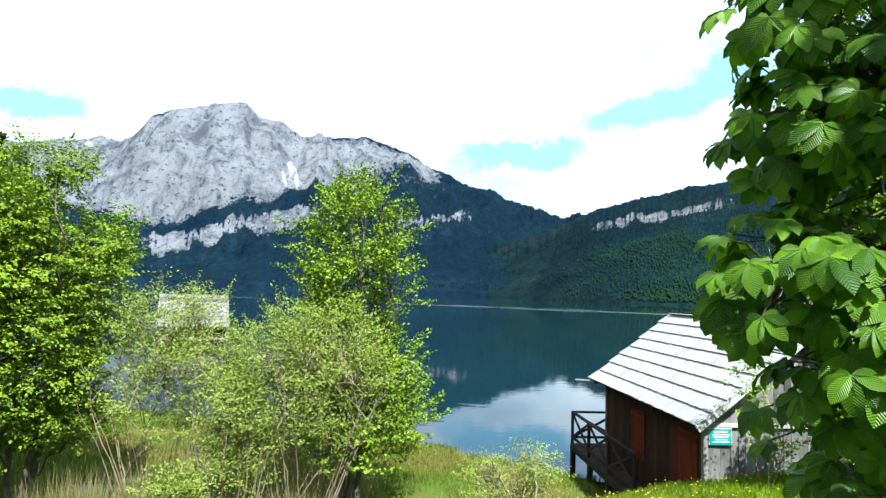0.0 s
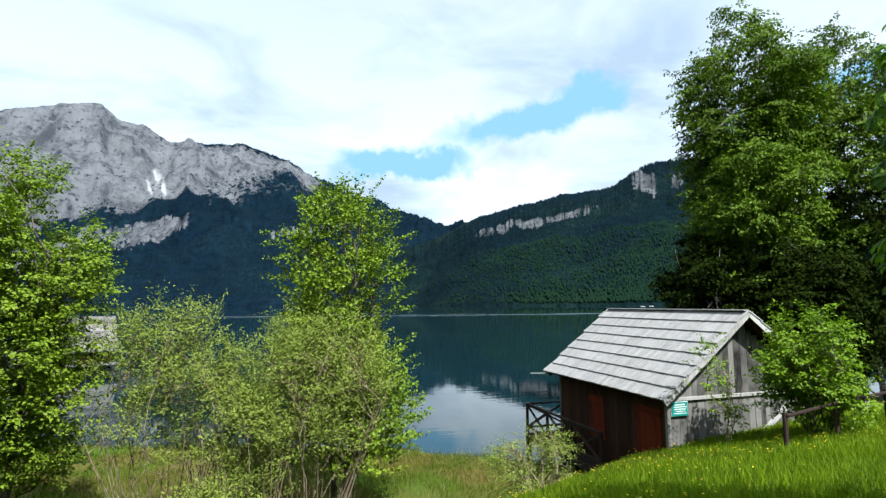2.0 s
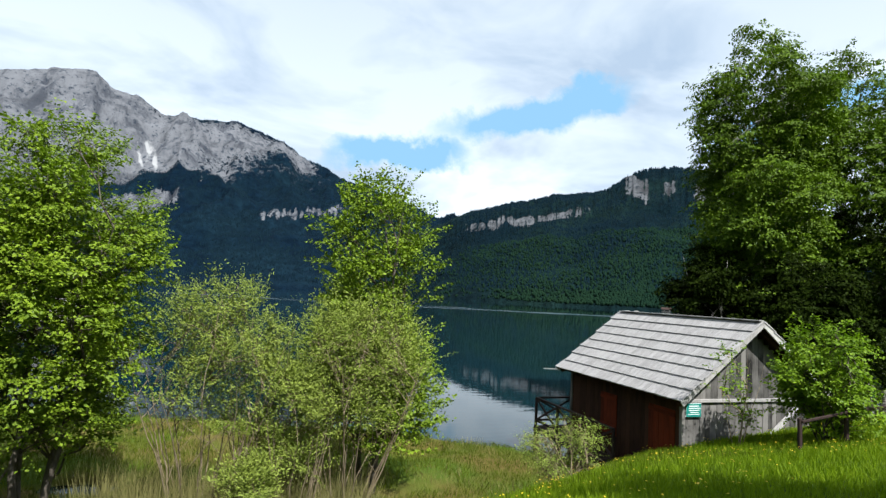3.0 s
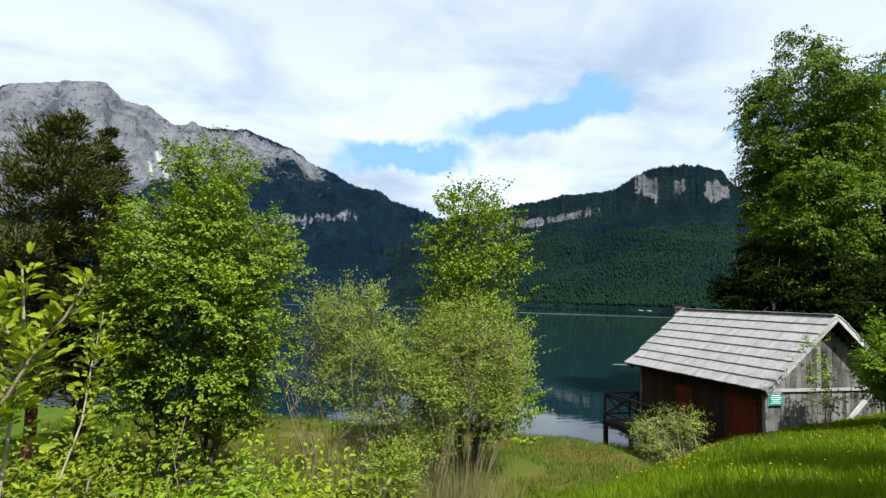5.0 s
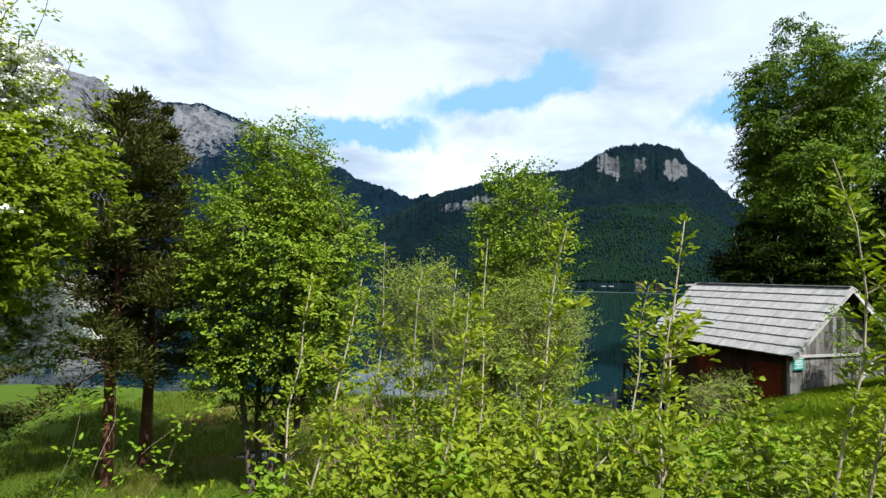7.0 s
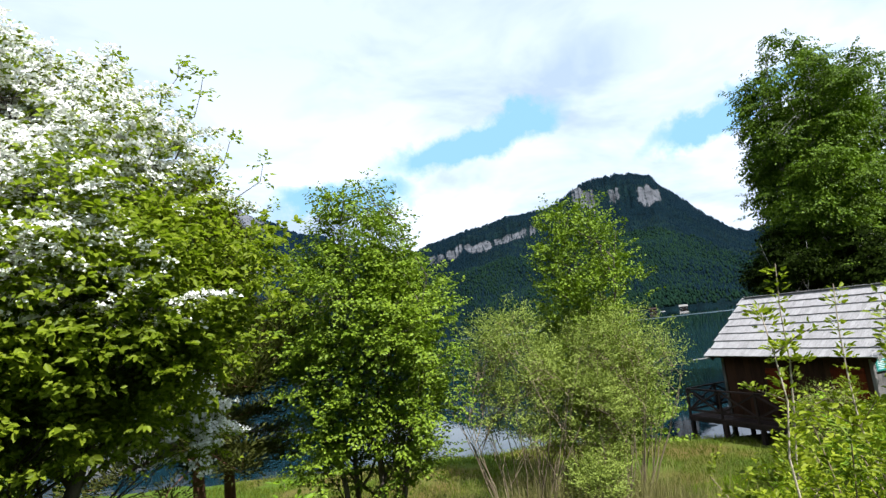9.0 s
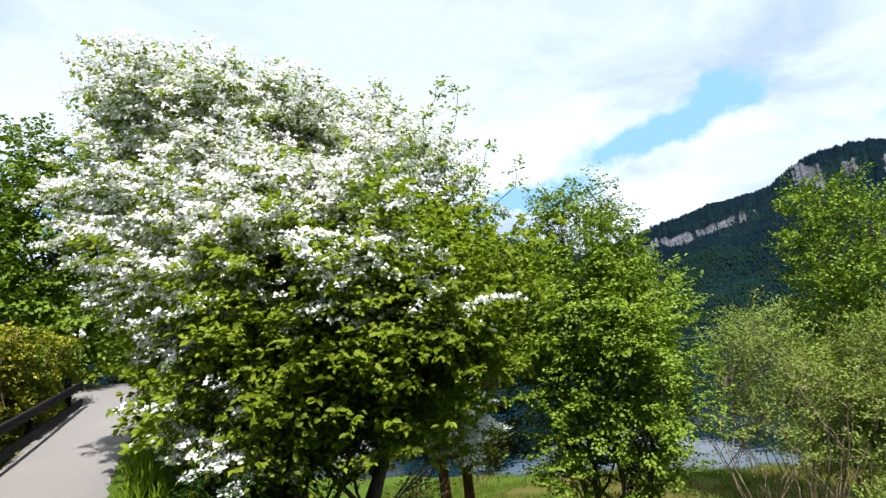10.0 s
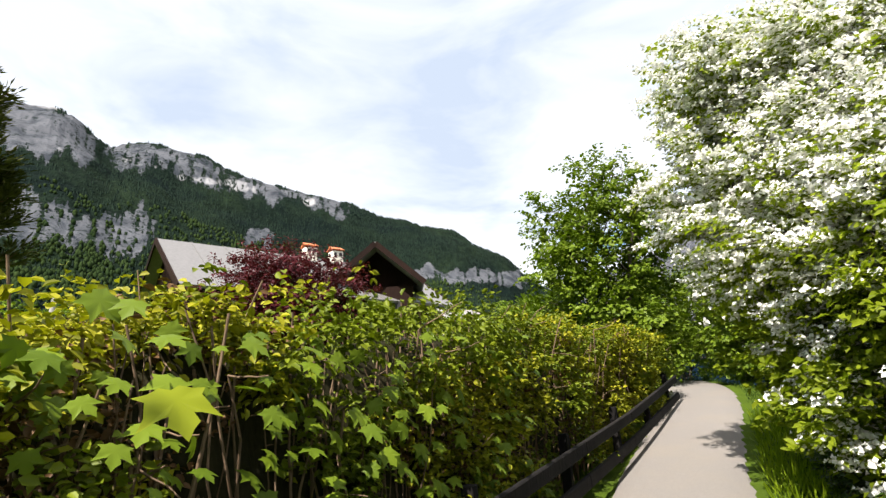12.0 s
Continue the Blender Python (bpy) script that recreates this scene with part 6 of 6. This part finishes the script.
def boathouse():
    rng = random.Random(5)
    root = thing("boathouse", HUT_AT, "weathered wooden boathouse with a silvery shingle roof", "boathouse", turn=HUT_TURN)
    w0, w1, g0, g1 = 0.36, 2 * HALF - 0.36, 0.42, HUT_L - 0.35

    def top(x):
        return EAVE + (RIDGE - EAVE) * (x if x <= HALF else 2 * HALF - x) / HALF - 0.12

    # frame behind the boards: sills, posts and the dark inner lining
    wall = part("wall_lining", box(bmesh.new(), ((w0 + w1) / 2, (g0 + g1) / 2, 1.72), (w1 - w0 - 0.06, g1 - g0 - 0.06, 2.5)), MAT["brown_board"], root, "dark board lining")
    # side wall towards the path: upright dark boards
    x = g0
    while x < g1 - 0.02:
        w = min(rng.uniform(0.17, 0.24), g1 - x)
        me = board_mesh(w - 0.008, 0.03, top(w0) - 0.55, rng)
        shared("wall_board", me, MAT["brown_board"], root, pose(w0 - rng.uniform(0, 0.008), x + w / 2, 0.55, 0, 0, 90))
        x += w
    # doors and shutter of red-brown boards
    for name, a, b, lo, hi in (("door", 0.62, 1.62, 0.75, 2.74), ("shutter", 3.05, 3.85, 1.45, 2.66)):
        n = 5
        leaf = part(name, beam(bmesh.new(), (w0 - 0.045, a, hi - 0.12), (w0 - 0.045, b, hi - 0.12), 0.03, 0.10), MAT["red_board"], root, "red-brown boarded " + name)
        for i in range(n):
            w = (b - a) / n
            me = board_mesh(w - 0.01, 0.022, hi - lo, rng)
            shared("plank", me, MAT["red_board"], leaf, pose(w0 - 0.034, a + w * (i + 0.5), lo, 0, 0, 90))
        part("crossbar", beam(bmesh.new(), (w0 - 0.052, a, lo + 0.25), (w0 - 0.052, b, lo + 0.25), 0.03, 0.09), MAT["red_board"], leaf)
    # gable walls: lower and upper rows of weathered boards, trim between
    for gy, sgn in ((g0, -1), (g1, 1)):
        x = w0
        while x < w1 - 0.02:
            w = min(rng.uniform(0.15, 0.23), w1 - x)
            c = x + w / 2
            shared("gable_board", board_mesh(w - 0.007, 0.028, 2.42, rng), MAT["grey_board"], root, pose(c, gy + sgn * rng.uniform(0.0, 0.010), 0.6))
            hh = top(c) - 3.04 - abs(w) * 0.35
            if hh > 0.06:
                shared("gable_board", board_mesh(w - 0.007, 0.028, hh, rng), MAT["grey_board"], root, pose(c, gy + sgn * (0.022 + rng.uniform(0.0, 0.008)), 3.04))
            x += w
        part("trim_board", beam(bmesh.new(), (w0 - 0.05, gy + sgn * 0.055, 3.03), (w1 + 0.05, gy + sgn * 0.055, 3.03), 0.05, 0.085, 0.006), MAT["pale_board"], root, "pale drip board across the gable")
    part("wall_batten", beam(bmesh.new(), (0.75, g0 - 0.05, 1.92), (2.3, g0 - 0.05, 2.03), 0.03, 0.05), MAT["grey_board"], root)
    # corner posts
    for x in (w0 - 0.01, w1 + 0.01):
        for y in (g0 - 0.02, g1 + 0.02):
            part("corner_post", beam(bmesh.new(), (x, y, 0.3), (x, y, top(w0)), 0.10, 0.10, 0.008), MAT["grey_board"], root)
    # roof decks, rafters, ridge and bargeboards
    for side in (0, 1):
        mid = Vector((HALF / 2 if side == 0 else 1.5 * HALF, HUT_L / 2, (EAVE + RIDGE) / 2 - 0.055))
        part("roof_deck", box(bmesh.new(), mid, (HALF / math.cos(HUT_SLOPE) - 0.02, HUT_L - 0.06, 0.035), (0, math.degrees(-HUT_SLOPE if side == 0 else HUT_SLOPE), 0)), MAT["brown_board"], root, "dark roof boarding")
        for i in range(7):
            y = 0.15 + i * (HUT_L - 0.3) / 6
            a = (0.02 if side == 0 else 2 * HALF - 0.02, y, EAVE - 0.12)
            part("rafter", beam(bmesh.new(), a, (HALF, y, RIDGE - 0.12), 0.07, 0.10), MAT["brown_board"], root)
    part("ridge_board", beam(bmesh.new(), (HALF - 0.06, -0.02, RIDGE + 0.045), (HALF - 0.06, HUT_L + 0.02, RIDGE + 0.045), 0.17, 0.03, 0.006), MAT["shingle"], root)
    for y in (-0.025, HUT_L + 0.025):
        for s in (0, 1):
            a = (-0.05 if s == 0 else 2 * HALF + 0.05, y, EAVE - 0.07)
            part("bargeboard", beam(bmesh.new(), a, (HALF, y, RIDGE - 0.03), 0.035, 0.16, 0.006), MAT["pale_board"], root, "pale weathered bargeboard")
    # gutter pipe stub at the lake end of the eaves
    part("gutter_spout", beam(bmesh.new(), (-0.06, HUT_L - 0.1, EAVE - 0.06), (-0.42, HUT_L + 0.35, EAVE - 0.10), 0.05, 0.035, 0.006), MAT["pale_board"], root)
    # sign
    sign = part("sign", box(bmesh.new(), (0.66, g0 - 0.075, 2.80), (0.47, 0.02, 0.33), (0, 0, 0), 0.004), MAT["sign_green"], root, "green notice board with white lines of writing")
    for i, (zz, w, h) in enumerate(((2.905, 0.30, 0.022), (2.85, 0.38, 0.016), (2.80, 0.34, 0.016), (2.75, 0.26, 0.014), (2.70, 0.36, 0.014))):
        part("writing_bar", box(bmesh.new(), (0.66 + 0.02 * (i % 2), g0 - 0.087, zz), (w, 0.004, h)), MAT["sign_white"], sign)
    part("sign_frame", box(bmesh.new(), (0.66, g0 - 0.068, 2.80), (0.485, 0.012, 0.345)), MAT["sign_white"], sign)
    # leaning pale plank against the gable
    part("brace_plank", beam(bmesh.new(), (1.80, g0 - 0.40, 1.36), (4.3, g0 - 0.07, 2.88), 0.05, 0.15, 0.006), MAT["pale_board"], root, "pale plank slanting down the gable")
    return root, (w0, w1, g0, g1)


def handrail():
    """A low pole rail on short posts across the top of the hollow by the gable."""
    line = [(6.25, 8.72, 3.20), (7.45, 8.74, 3.40), (8.75, 8.80, 3.54), (10.6, 8.95, 3.70)]
    root = thing("pole_rail", (*line[1][:2], gz(*line[1][:2])), "thin grey pole rail on short posts before the hazel bush", "fence")
    o = Vector(root.location)
    for i, (x, y, z) in enumerate(line):
        part("post", beam(bmesh.new(), Vector((x, y + 0.05, gz(x, y) - 0.15)) - o, Vector((x, y + 0.05, z + 0.06)) - o, 0.075, 0.075, 0.012), MAT["rail_wood"], root)
        if i:
            part("rail", beam(bmesh.new(), Vector(line[i - 1]) - o, Vector(line[i]) - o, 0.05, 0.06, 0.014), MAT["rail_wood"], root)


handrail()
HUT_ROOT, (W0, W1, G0, G1) = boathouse()


def balcony():
    """Deck on piles round the lake end and along the wall, with a cross-braced railing."""
    root = thing("balcony_deck", HUT_AT, "dark timber deck on piles with a cross-braced railing", "deck", turn=HUT_TURN)
    z, x0, y1, y0 = 0.82, -0.28, 7.05, 2.3
    xs = W1 - 0.2
    n = int((y1 - y0) / 0.155)
    for i in range(n):
        y = y0 + (i + 0.5) * (y1 - y0) / n
        x_end = W0 - 0.03 if y < HUT_L - 0.3 else xs
        part("deck_board", box(bmesh.new(), ((x0 + x_end) / 2, y, z), (x_end - x0, 0.145, 0.035)), MAT["rail_wood"], root)
    for a, b in (((x0 + 0.03, y0, z - 0.10), (x0 + 0.03, y1, z - 0.10)), ((x0, y1 - 0.06, z - 0.11), (xs, y1 - 0.06, z - 0.11))):
        part("edge_beam", beam(bmesh.new(), a, b, 0.10, 0.16, 0.008), MAT["rail_wood"], root)
    for x, y in ((x0 + 0.05, y1 - 0.1), (x0 + 0.05, 5.4), (x0 + 0.05, 3.9), (1.4, y1 - 0.1), (2.9, y1 - 0.1), (xs - 0.1, y1 - 0.1), (0.4, 5.6)):
        part("pile", beam(bmesh.new(), (x, y, -1.7), (x, y, z - 0.05), 0.15, 0.15, 0.02), MAT["rail_wood"], root)
    corners = [(x0 + 0.04, y0 + 0.1), (x0 + 0.04, y0 + 1.7), (x0 + 0.04, y0 + 3.2), (x0 + 0.04, y1 - 0.05), (1.25, y1 - 0.05), (2.75, y1 - 0.05), (xs - 0.05, y1 - 0.05)]
    for x, y in corners:
        part("rail_post", beam(bmesh.new(), (x, y, z), (x, y, z + 1.0), 0.08, 0.08, 0.006), MAT["rail_wood"], root)
    for (xa, ya), (xb, yb) in zip(corners[:-1], corners[1:]):
        part("top_rail", beam(bmesh.new(), (xa, ya, z + 1.02), (xb, yb, z + 1.02), 0.10, 0.06, 0.006), MAT["rail_wood"], root)
        part("bottom_rail", beam(bmesh.new(), (xa, ya, z + 0.22), (xb, yb, z + 0.22), 0.05, 0.07), MAT["rail_wood"], root)
        part("cross_brace", beam(bmesh.new(), (xa, ya, z + 0.22), (xb, yb, z + 0.99), 0.045, 0.065), MAT["rail_wood"], root)
        part("cross_brace", beam(bmesh.new(), (xa, ya, z + 0.99), (xb, yb, z + 0.22), 0.040, 0.060), MAT["rail_wood"], root)


balcony()


# ---- second boathouse across the bay ----
def small_boathouse(at, turn):
    root = thing("boathouse", at, "grey shingled boathouse on piles farther along the shore", "boathouse", turn=turn)
    L, Wd, e, r = 6.4, 6.6, 1.4, 4.4
    part("wall", box(bmesh.new(), (0, 0, 0.9), (L - 0.8, Wd - 0.9, 1.5)), MAT["brown_board"], root)
    for s in (-1, 1):
        ang = math.degrees(math.atan2(r - e, Wd / 2)) * s
        part("roof_slope", box(bmesh.new(), (0, -s * Wd / 4, (e + r) / 2), (L, math.hypot(Wd / 2, r - e), 0.08), (ang, 0, 0)), MAT["grey_board"], root)
        for i in range(9):
            f = (i + 0.5) / 9
            part("shingle_course", box(bmesh.new(), (0, -s * Wd / 2 * (1 - f), e + (r - e) * f + 0.06), (L + 0.02, math.hypot(Wd / 2, r - e) / 9 + 0.06, 0.04), (ang - 3 * s, 0, 0)), MAT["grey_board"], root)
        bm = bmesh.new()
        v = [bm.verts.new(p) for p in ((s * (L / 2 - 0.5), -Wd / 2 + 0.5, 1.6), (s * (L / 2 - 0.5), Wd / 2 - 0.5, 1.6), (s * (L / 2 - 0.5), 0, r - 0.15))]
        bm.faces.new(v)
        bmesh.ops.solidify(bm, geom=bm.faces[:], thickness=0.06)
        part("gable", bm, MAT["grey_board"], root)
    for x in (-2.4, -0.8, 0.8, 2.4):
        for y in (-2.6, 2.6):
            part("pile", beam(bmesh.new(), (x, y, -1.8), (x, y, 0.3), 0.2, 0.2), MAT["rail_wood"], root)
    # black panel on the wall in place of a shaded opening
    part("boat_door", box(bmesh.new(), (-1.2, -Wd / 2 + 0.42, 0.7), (2.6, 0.06, 1.0)), MAT["black"], root, "black panel standing for the shade inside the boat opening")
    part("gangway", box(bmesh.new(), (0, -Wd / 2 - 0.5, 0.35), (L, 1.6, 0.08)), MAT["grey_board"], root)


small_boathouse((-25.8, 55.0, 0.0), 27.0)


# ---- houses and boats on the far shore ----
def far_house(az, dist, w, h, wall_mat, roof_mat, label):
    x, y = dist * math.sin(radians(az)), dist * math.cos(radians(az))
    root = thing("lakeside_house", (x, y, 0.3), label, "house", "houses on the far shore", turn=-az)
    part("wall", box(bmesh.new(), (0, 0, h / 2), (w, w * 0.6, h)), wall_mat, root)
    for s in (-1, 1):
        part("roof", box(bmesh.new(), (0, s * w * 0.19, h + w * 0.13), (w * 1.12, w * 0.46, 0.3), (s * -35, 0, 0)), roof_mat, root)
    for i in range(4):
        win = part("window", box(bmesh.new(), (-w * 0.36 + i * w * 0.24, -w * 0.305, h * 0.55), (w * 0.10, 0.12, h * 0.35)), MAT["black"], root)
        part("sill", box(bmesh.new(), (-w * 0.36 + i * w * 0.24, -w * 0.315, h * 0.36), (w * 0.12, 0.2, 0.12)), MAT["sign_white"], win)


far_house(34.8, 622, 9, 2.6, MAT["grey_board"], MAT["rail_wood"], "grey lakeside boathouse with a pale roof")
far_house(36.6, 628, 7, 2.5, MAT["brown_board"], MAT["rail_wood"], "brown lakeside house among shore trees")
far_house(39.4, 626, 8, 2.2, MAT["brown_board"], MAT["grey_board"], "long grey lakeside building under dark woods")
for az, d in ((31.2, 560), (32.0, 575), (37.4, 570)):
    x, y = d * math.sin(radians(az)), d * math.cos(radians(az))
    boat = thing("rowing_boat", (x, y, 0.0), "small white boat moored near the far shore", "boat", "boats near the far shore", turn=-az)
    bm = bmesh.new()
    bmesh.ops.create_uvsphere(bm, u_segments=12, v_segments=6, radius=1.0, matrix=Matrix.Diagonal((2.4, 0.8, 0.7, 1)))
    bmesh.ops.delete(bm, geom=[v for v in bm.verts if v.co.z > 0.45], context="VERTS")
    part("hull", bm, MAT["pale_board"], boat)
    part("thwart", box(bmesh.new(), (0, 0, 0.3), (0.4, 1.4, 0.08)), MAT["brown_board"], boat)


# ---- chalet behind the hedge ----
def gable_roof(root, a, b, half, drop, over, mat, thick=0.12):
    """Two roof slopes along the ridge from a to b."""
    a, b = Vector(a), Vector(b)
    d = (b - a).normalized()
    side = Vector((d.y, -d.x, 0))
    a, b = a - d * over, b + d * over
    for s in (-1, 1):
        e = side * s * half - Vector((0, 0, drop))
        bm = bmesh.new()
        q = [a, b, b + e, a + e]
        v = [bm.verts.new(p) for p in q]
        f = bm.faces.new(v if s > 0 else v[::-1])
        bm.normal_update()
        up = f.normal if f.normal.z > 0 else -f.normal
        w = [bm.verts.new(p - up * thick) for p in q]
        bm.faces.new(w[::-1])
        for i in range(4):
            bm.faces.new((v[i], v[(i + 1) % 4], w[(i + 1) % 4], w[i]))
        bmesh.ops.recalc_face_normals(bm, faces=bm.faces[:])
        roof = part("roof", bm, mat, root, "grey metal sheet roof slope")
        for p in (a, b):
            part("bargeboard", beam(bmesh.new(), p + Vector((0, 0, -0.10)), p + e + Vector((0, 0, -0.10)), 0.06, 0.26), MAT["dark_timber_board"], roof)
        n = 9
        for i in range(1, n):
            p = a + (b - a) * (i / n)
            part("seam", beam(bmesh.new(), p + up * 0.02, p + e + up * 0.02, 0.03, 0.04), mat, roof)


def chalet():
    root = thing("chalet", (-38.0, 8.0, 5.2), "dark timber chalet with grey roofs and white chimneys", "house")
    o = Vector((-38.0, 8.0, 5.2))
    L = lambda x, y, z: Vector((x, y, z)) - o
    gable_roof(root, L(-38.4, 2.6, 12.95), L(-39.6, 15.0, 12.95), 4.6, 3.0, 0.5, MAT["grey_tin"])
    part("wall", box(bmesh.new(), L(-39.0, 8.8, 7.5), (7.4, 12.0, 5.2), (0, 0, 5.5)), MAT["dark_timber_board"], root, "dark timber wall")
    bm = bmesh.new()
    v = [bm.verts.new(L(*p)) for p in ((-34.9, 3.0, 10.0), (-42.0, 2.3, 10.0), (-38.45, 2.65, 12.8))]
    bm.faces.new(v)
    bmesh.ops.solidify(bm, geom=bm.faces[:], thickness=0.08)
    part("gable_wall", bm, MAT["dark_timber_board"], root)
    gable_roof(root, L(-35.5, 11.6, 12.75), L(-40.2, 14.2, 12.75), 2.3, 2.0, 1.1, MAT["grey_tin"])
    part("wing_wall", box(bmesh.new(), L(-37.2, 12.5, 7.8), (4.2, 3.6, 5.8), (0, 0, -29)), MAT["dark_timber_board"], root, "dark timber wing")
    bm = bmesh.new()
    c, s = math.cos(radians(-29)), math.sin(radians(-29))
    v = [bm.verts.new(L(-35.55 - s * k, 11.65 + c * k, zz)) for k, zz in ((-2.0, 10.75), (2.0, 10.75), (0.0, 12.55))]
    bm.faces.new(v)
    bmesh.ops.solidify(bm, geom=bm.faces[:], thickness=0.08)
    part("wing_gable", bm, MAT["dark_timber_board"], root)
    for i in (-0.7, 0.7):
        win = part("window", box(bmesh.new(), L(-35.25 - s * i, 11.5 + c * i, 9.4), (0.08, 0.8, 1.0), (0, 0, -29)), MAT["black"], root)
        part("frame", box(bmesh.new(), L(-35.22 - s * i, 11.48 + c * i, 8.88), (0.12, 0.95, 0.08), (0, 0, -29)), MAT["red_board"], win)
    for x, y in ((-38.9, 9.4), (-39.1, 10.95)):
        ch = part("chimney", box(bmesh.new(), L(x, y, 12.75), (0.6, 0.6, 1.3), (0, 0, 5), 0.015), MAT["plaster"], root, "white plastered chimney")
        for sx in (-1, 1):
            part("cap_tile", box(bmesh.new(), L(x + sx * 0.17, y, 13.55), (0.42, 0.74, 0.06), (0, sx * 28, 5)), MAT["tile_red"], ch, "red tile cap")
        # black patches stand for the shade inside the smoke holes
        for sy in (-0.2, 0.2):
            part("smoke_hole", box(bmesh.new(), L(x + 0.30, y + sy * 0.8, 13.2), (0.04, 0.18, 0.18)), MAT["black"], ch)
    # low annex with a pale roof
    part("annex_wall", box(bmesh.new(), L(-34.4, 15.3, 6.9), (2.5, 2.2, 3.8)), MAT["plaster"], root, "cream plastered annex")
    gable_roof(root, L(-34.4, 14.2, 9.6), L(-34.4, 16.4, 9.6), 1.5, 0.8, 0.3, MAT["shingle"])


chalet()


def parasol(x, y, z):
    root = thing("closed_parasol", (x, y, z), "folded pale grey garden parasol", "parasol")
    bm = bmesh.new()
    bmesh.ops.create_cone(bm, cap_ends=True, segments=12, radius1=0.16, radius2=0.03, depth=1.3, matrix=Matrix.Translation((0, 0, 1.75)))
    part("canopy", bm, MAT["concrete"], root)
    part("pole", beam(bmesh.new(), (0, 0, 0), (0, 0, 2.5), 0.04, 0.04, 0.008), MAT["concrete"], root)
    part("foot", box(bmesh.new(), (0, 0, 0.04), (0.5, 0.5, 0.08), (0, 0, 0), 0.02), MAT["concrete"], root)


parasol(-24.4, -0.7, 5.05)


# ---- shingles of the boathouse roof ----
def shingles():
    rng = random.Random(17)
    courses, run = 8, HALF / math.cos(HUT_SLOPE)
    step = run / courses
    kinds = []
    for w in (0.12, 0.145, 0.17, 0.19):
        for v in range(2):
            bm = bmesh.new()
            bmesh.ops.create_cube(bm, size=1.0, matrix=Matrix.Diagonal((step + 0.07, w - 0.006, 0.036, 1)))
            for q in bm.verts:
                if q.co.x < 0:
                    q.co.x += rng.uniform(-0.010, 0.010)
                    q.co.z += 0.006
                q.co.y += rng.uniform(-0.002, 0.002)
            me = bpy.data.meshes.new("shingle")
            bm.to_mesh(me)
            bm.free()
            me.materials.append(MAT["shingle"])
            kinds.append((w, me))
    tilt = math.degrees(HUT_SLOPE)
    far = []
    for i in range(courses):
        for side in (0, 1):
            y = -0.06
            while y < HUT_L + 0.02:
                w, me = kinds[rng.randrange(len(kinds))]
                u = (i + 0.5) * step - 0.035
                x = u * math.cos(HUT_SLOPE)
                z = EAVE + u * math.sin(HUT_SLOPE) + 0.012 + rng.uniform(0, 0.006)
                if side == 0:
                    m = pose(x - 0.02, y + w / 2, z + 0.02, 0, -tilt + 4.2 + rng.uniform(-0.4, 0.4), rng.uniform(-0.5, 0.5))
                    ob = new("shingle", me)
                    ob.parent = HUT_ROOT
                    ob.matrix_local = m
                else:
                    far.append((pose(2 * HALF - x + 0.02, y + w / 2, z + 0.02, 0, -tilt + 4.2, 180), me))
                y += w
    V, F, base = [], [], 0
    for m, me in far:
        co = [m @ q.co for q in me.vertices]
        V += [tuple(c) for c in co]
        F += [tuple(k + base for k in p.vertices) for p in me.polygons]
        base += len(co)
    me = from_arrays("shingle_rest", V, [np.array(F)])
    ob = mesh_ob("shingle_rest", me, MAT["shingle"], HUT_ROOT)
    tagged(ob, "weathered shingles of the far roof slope", kind="stuff")


shingles()
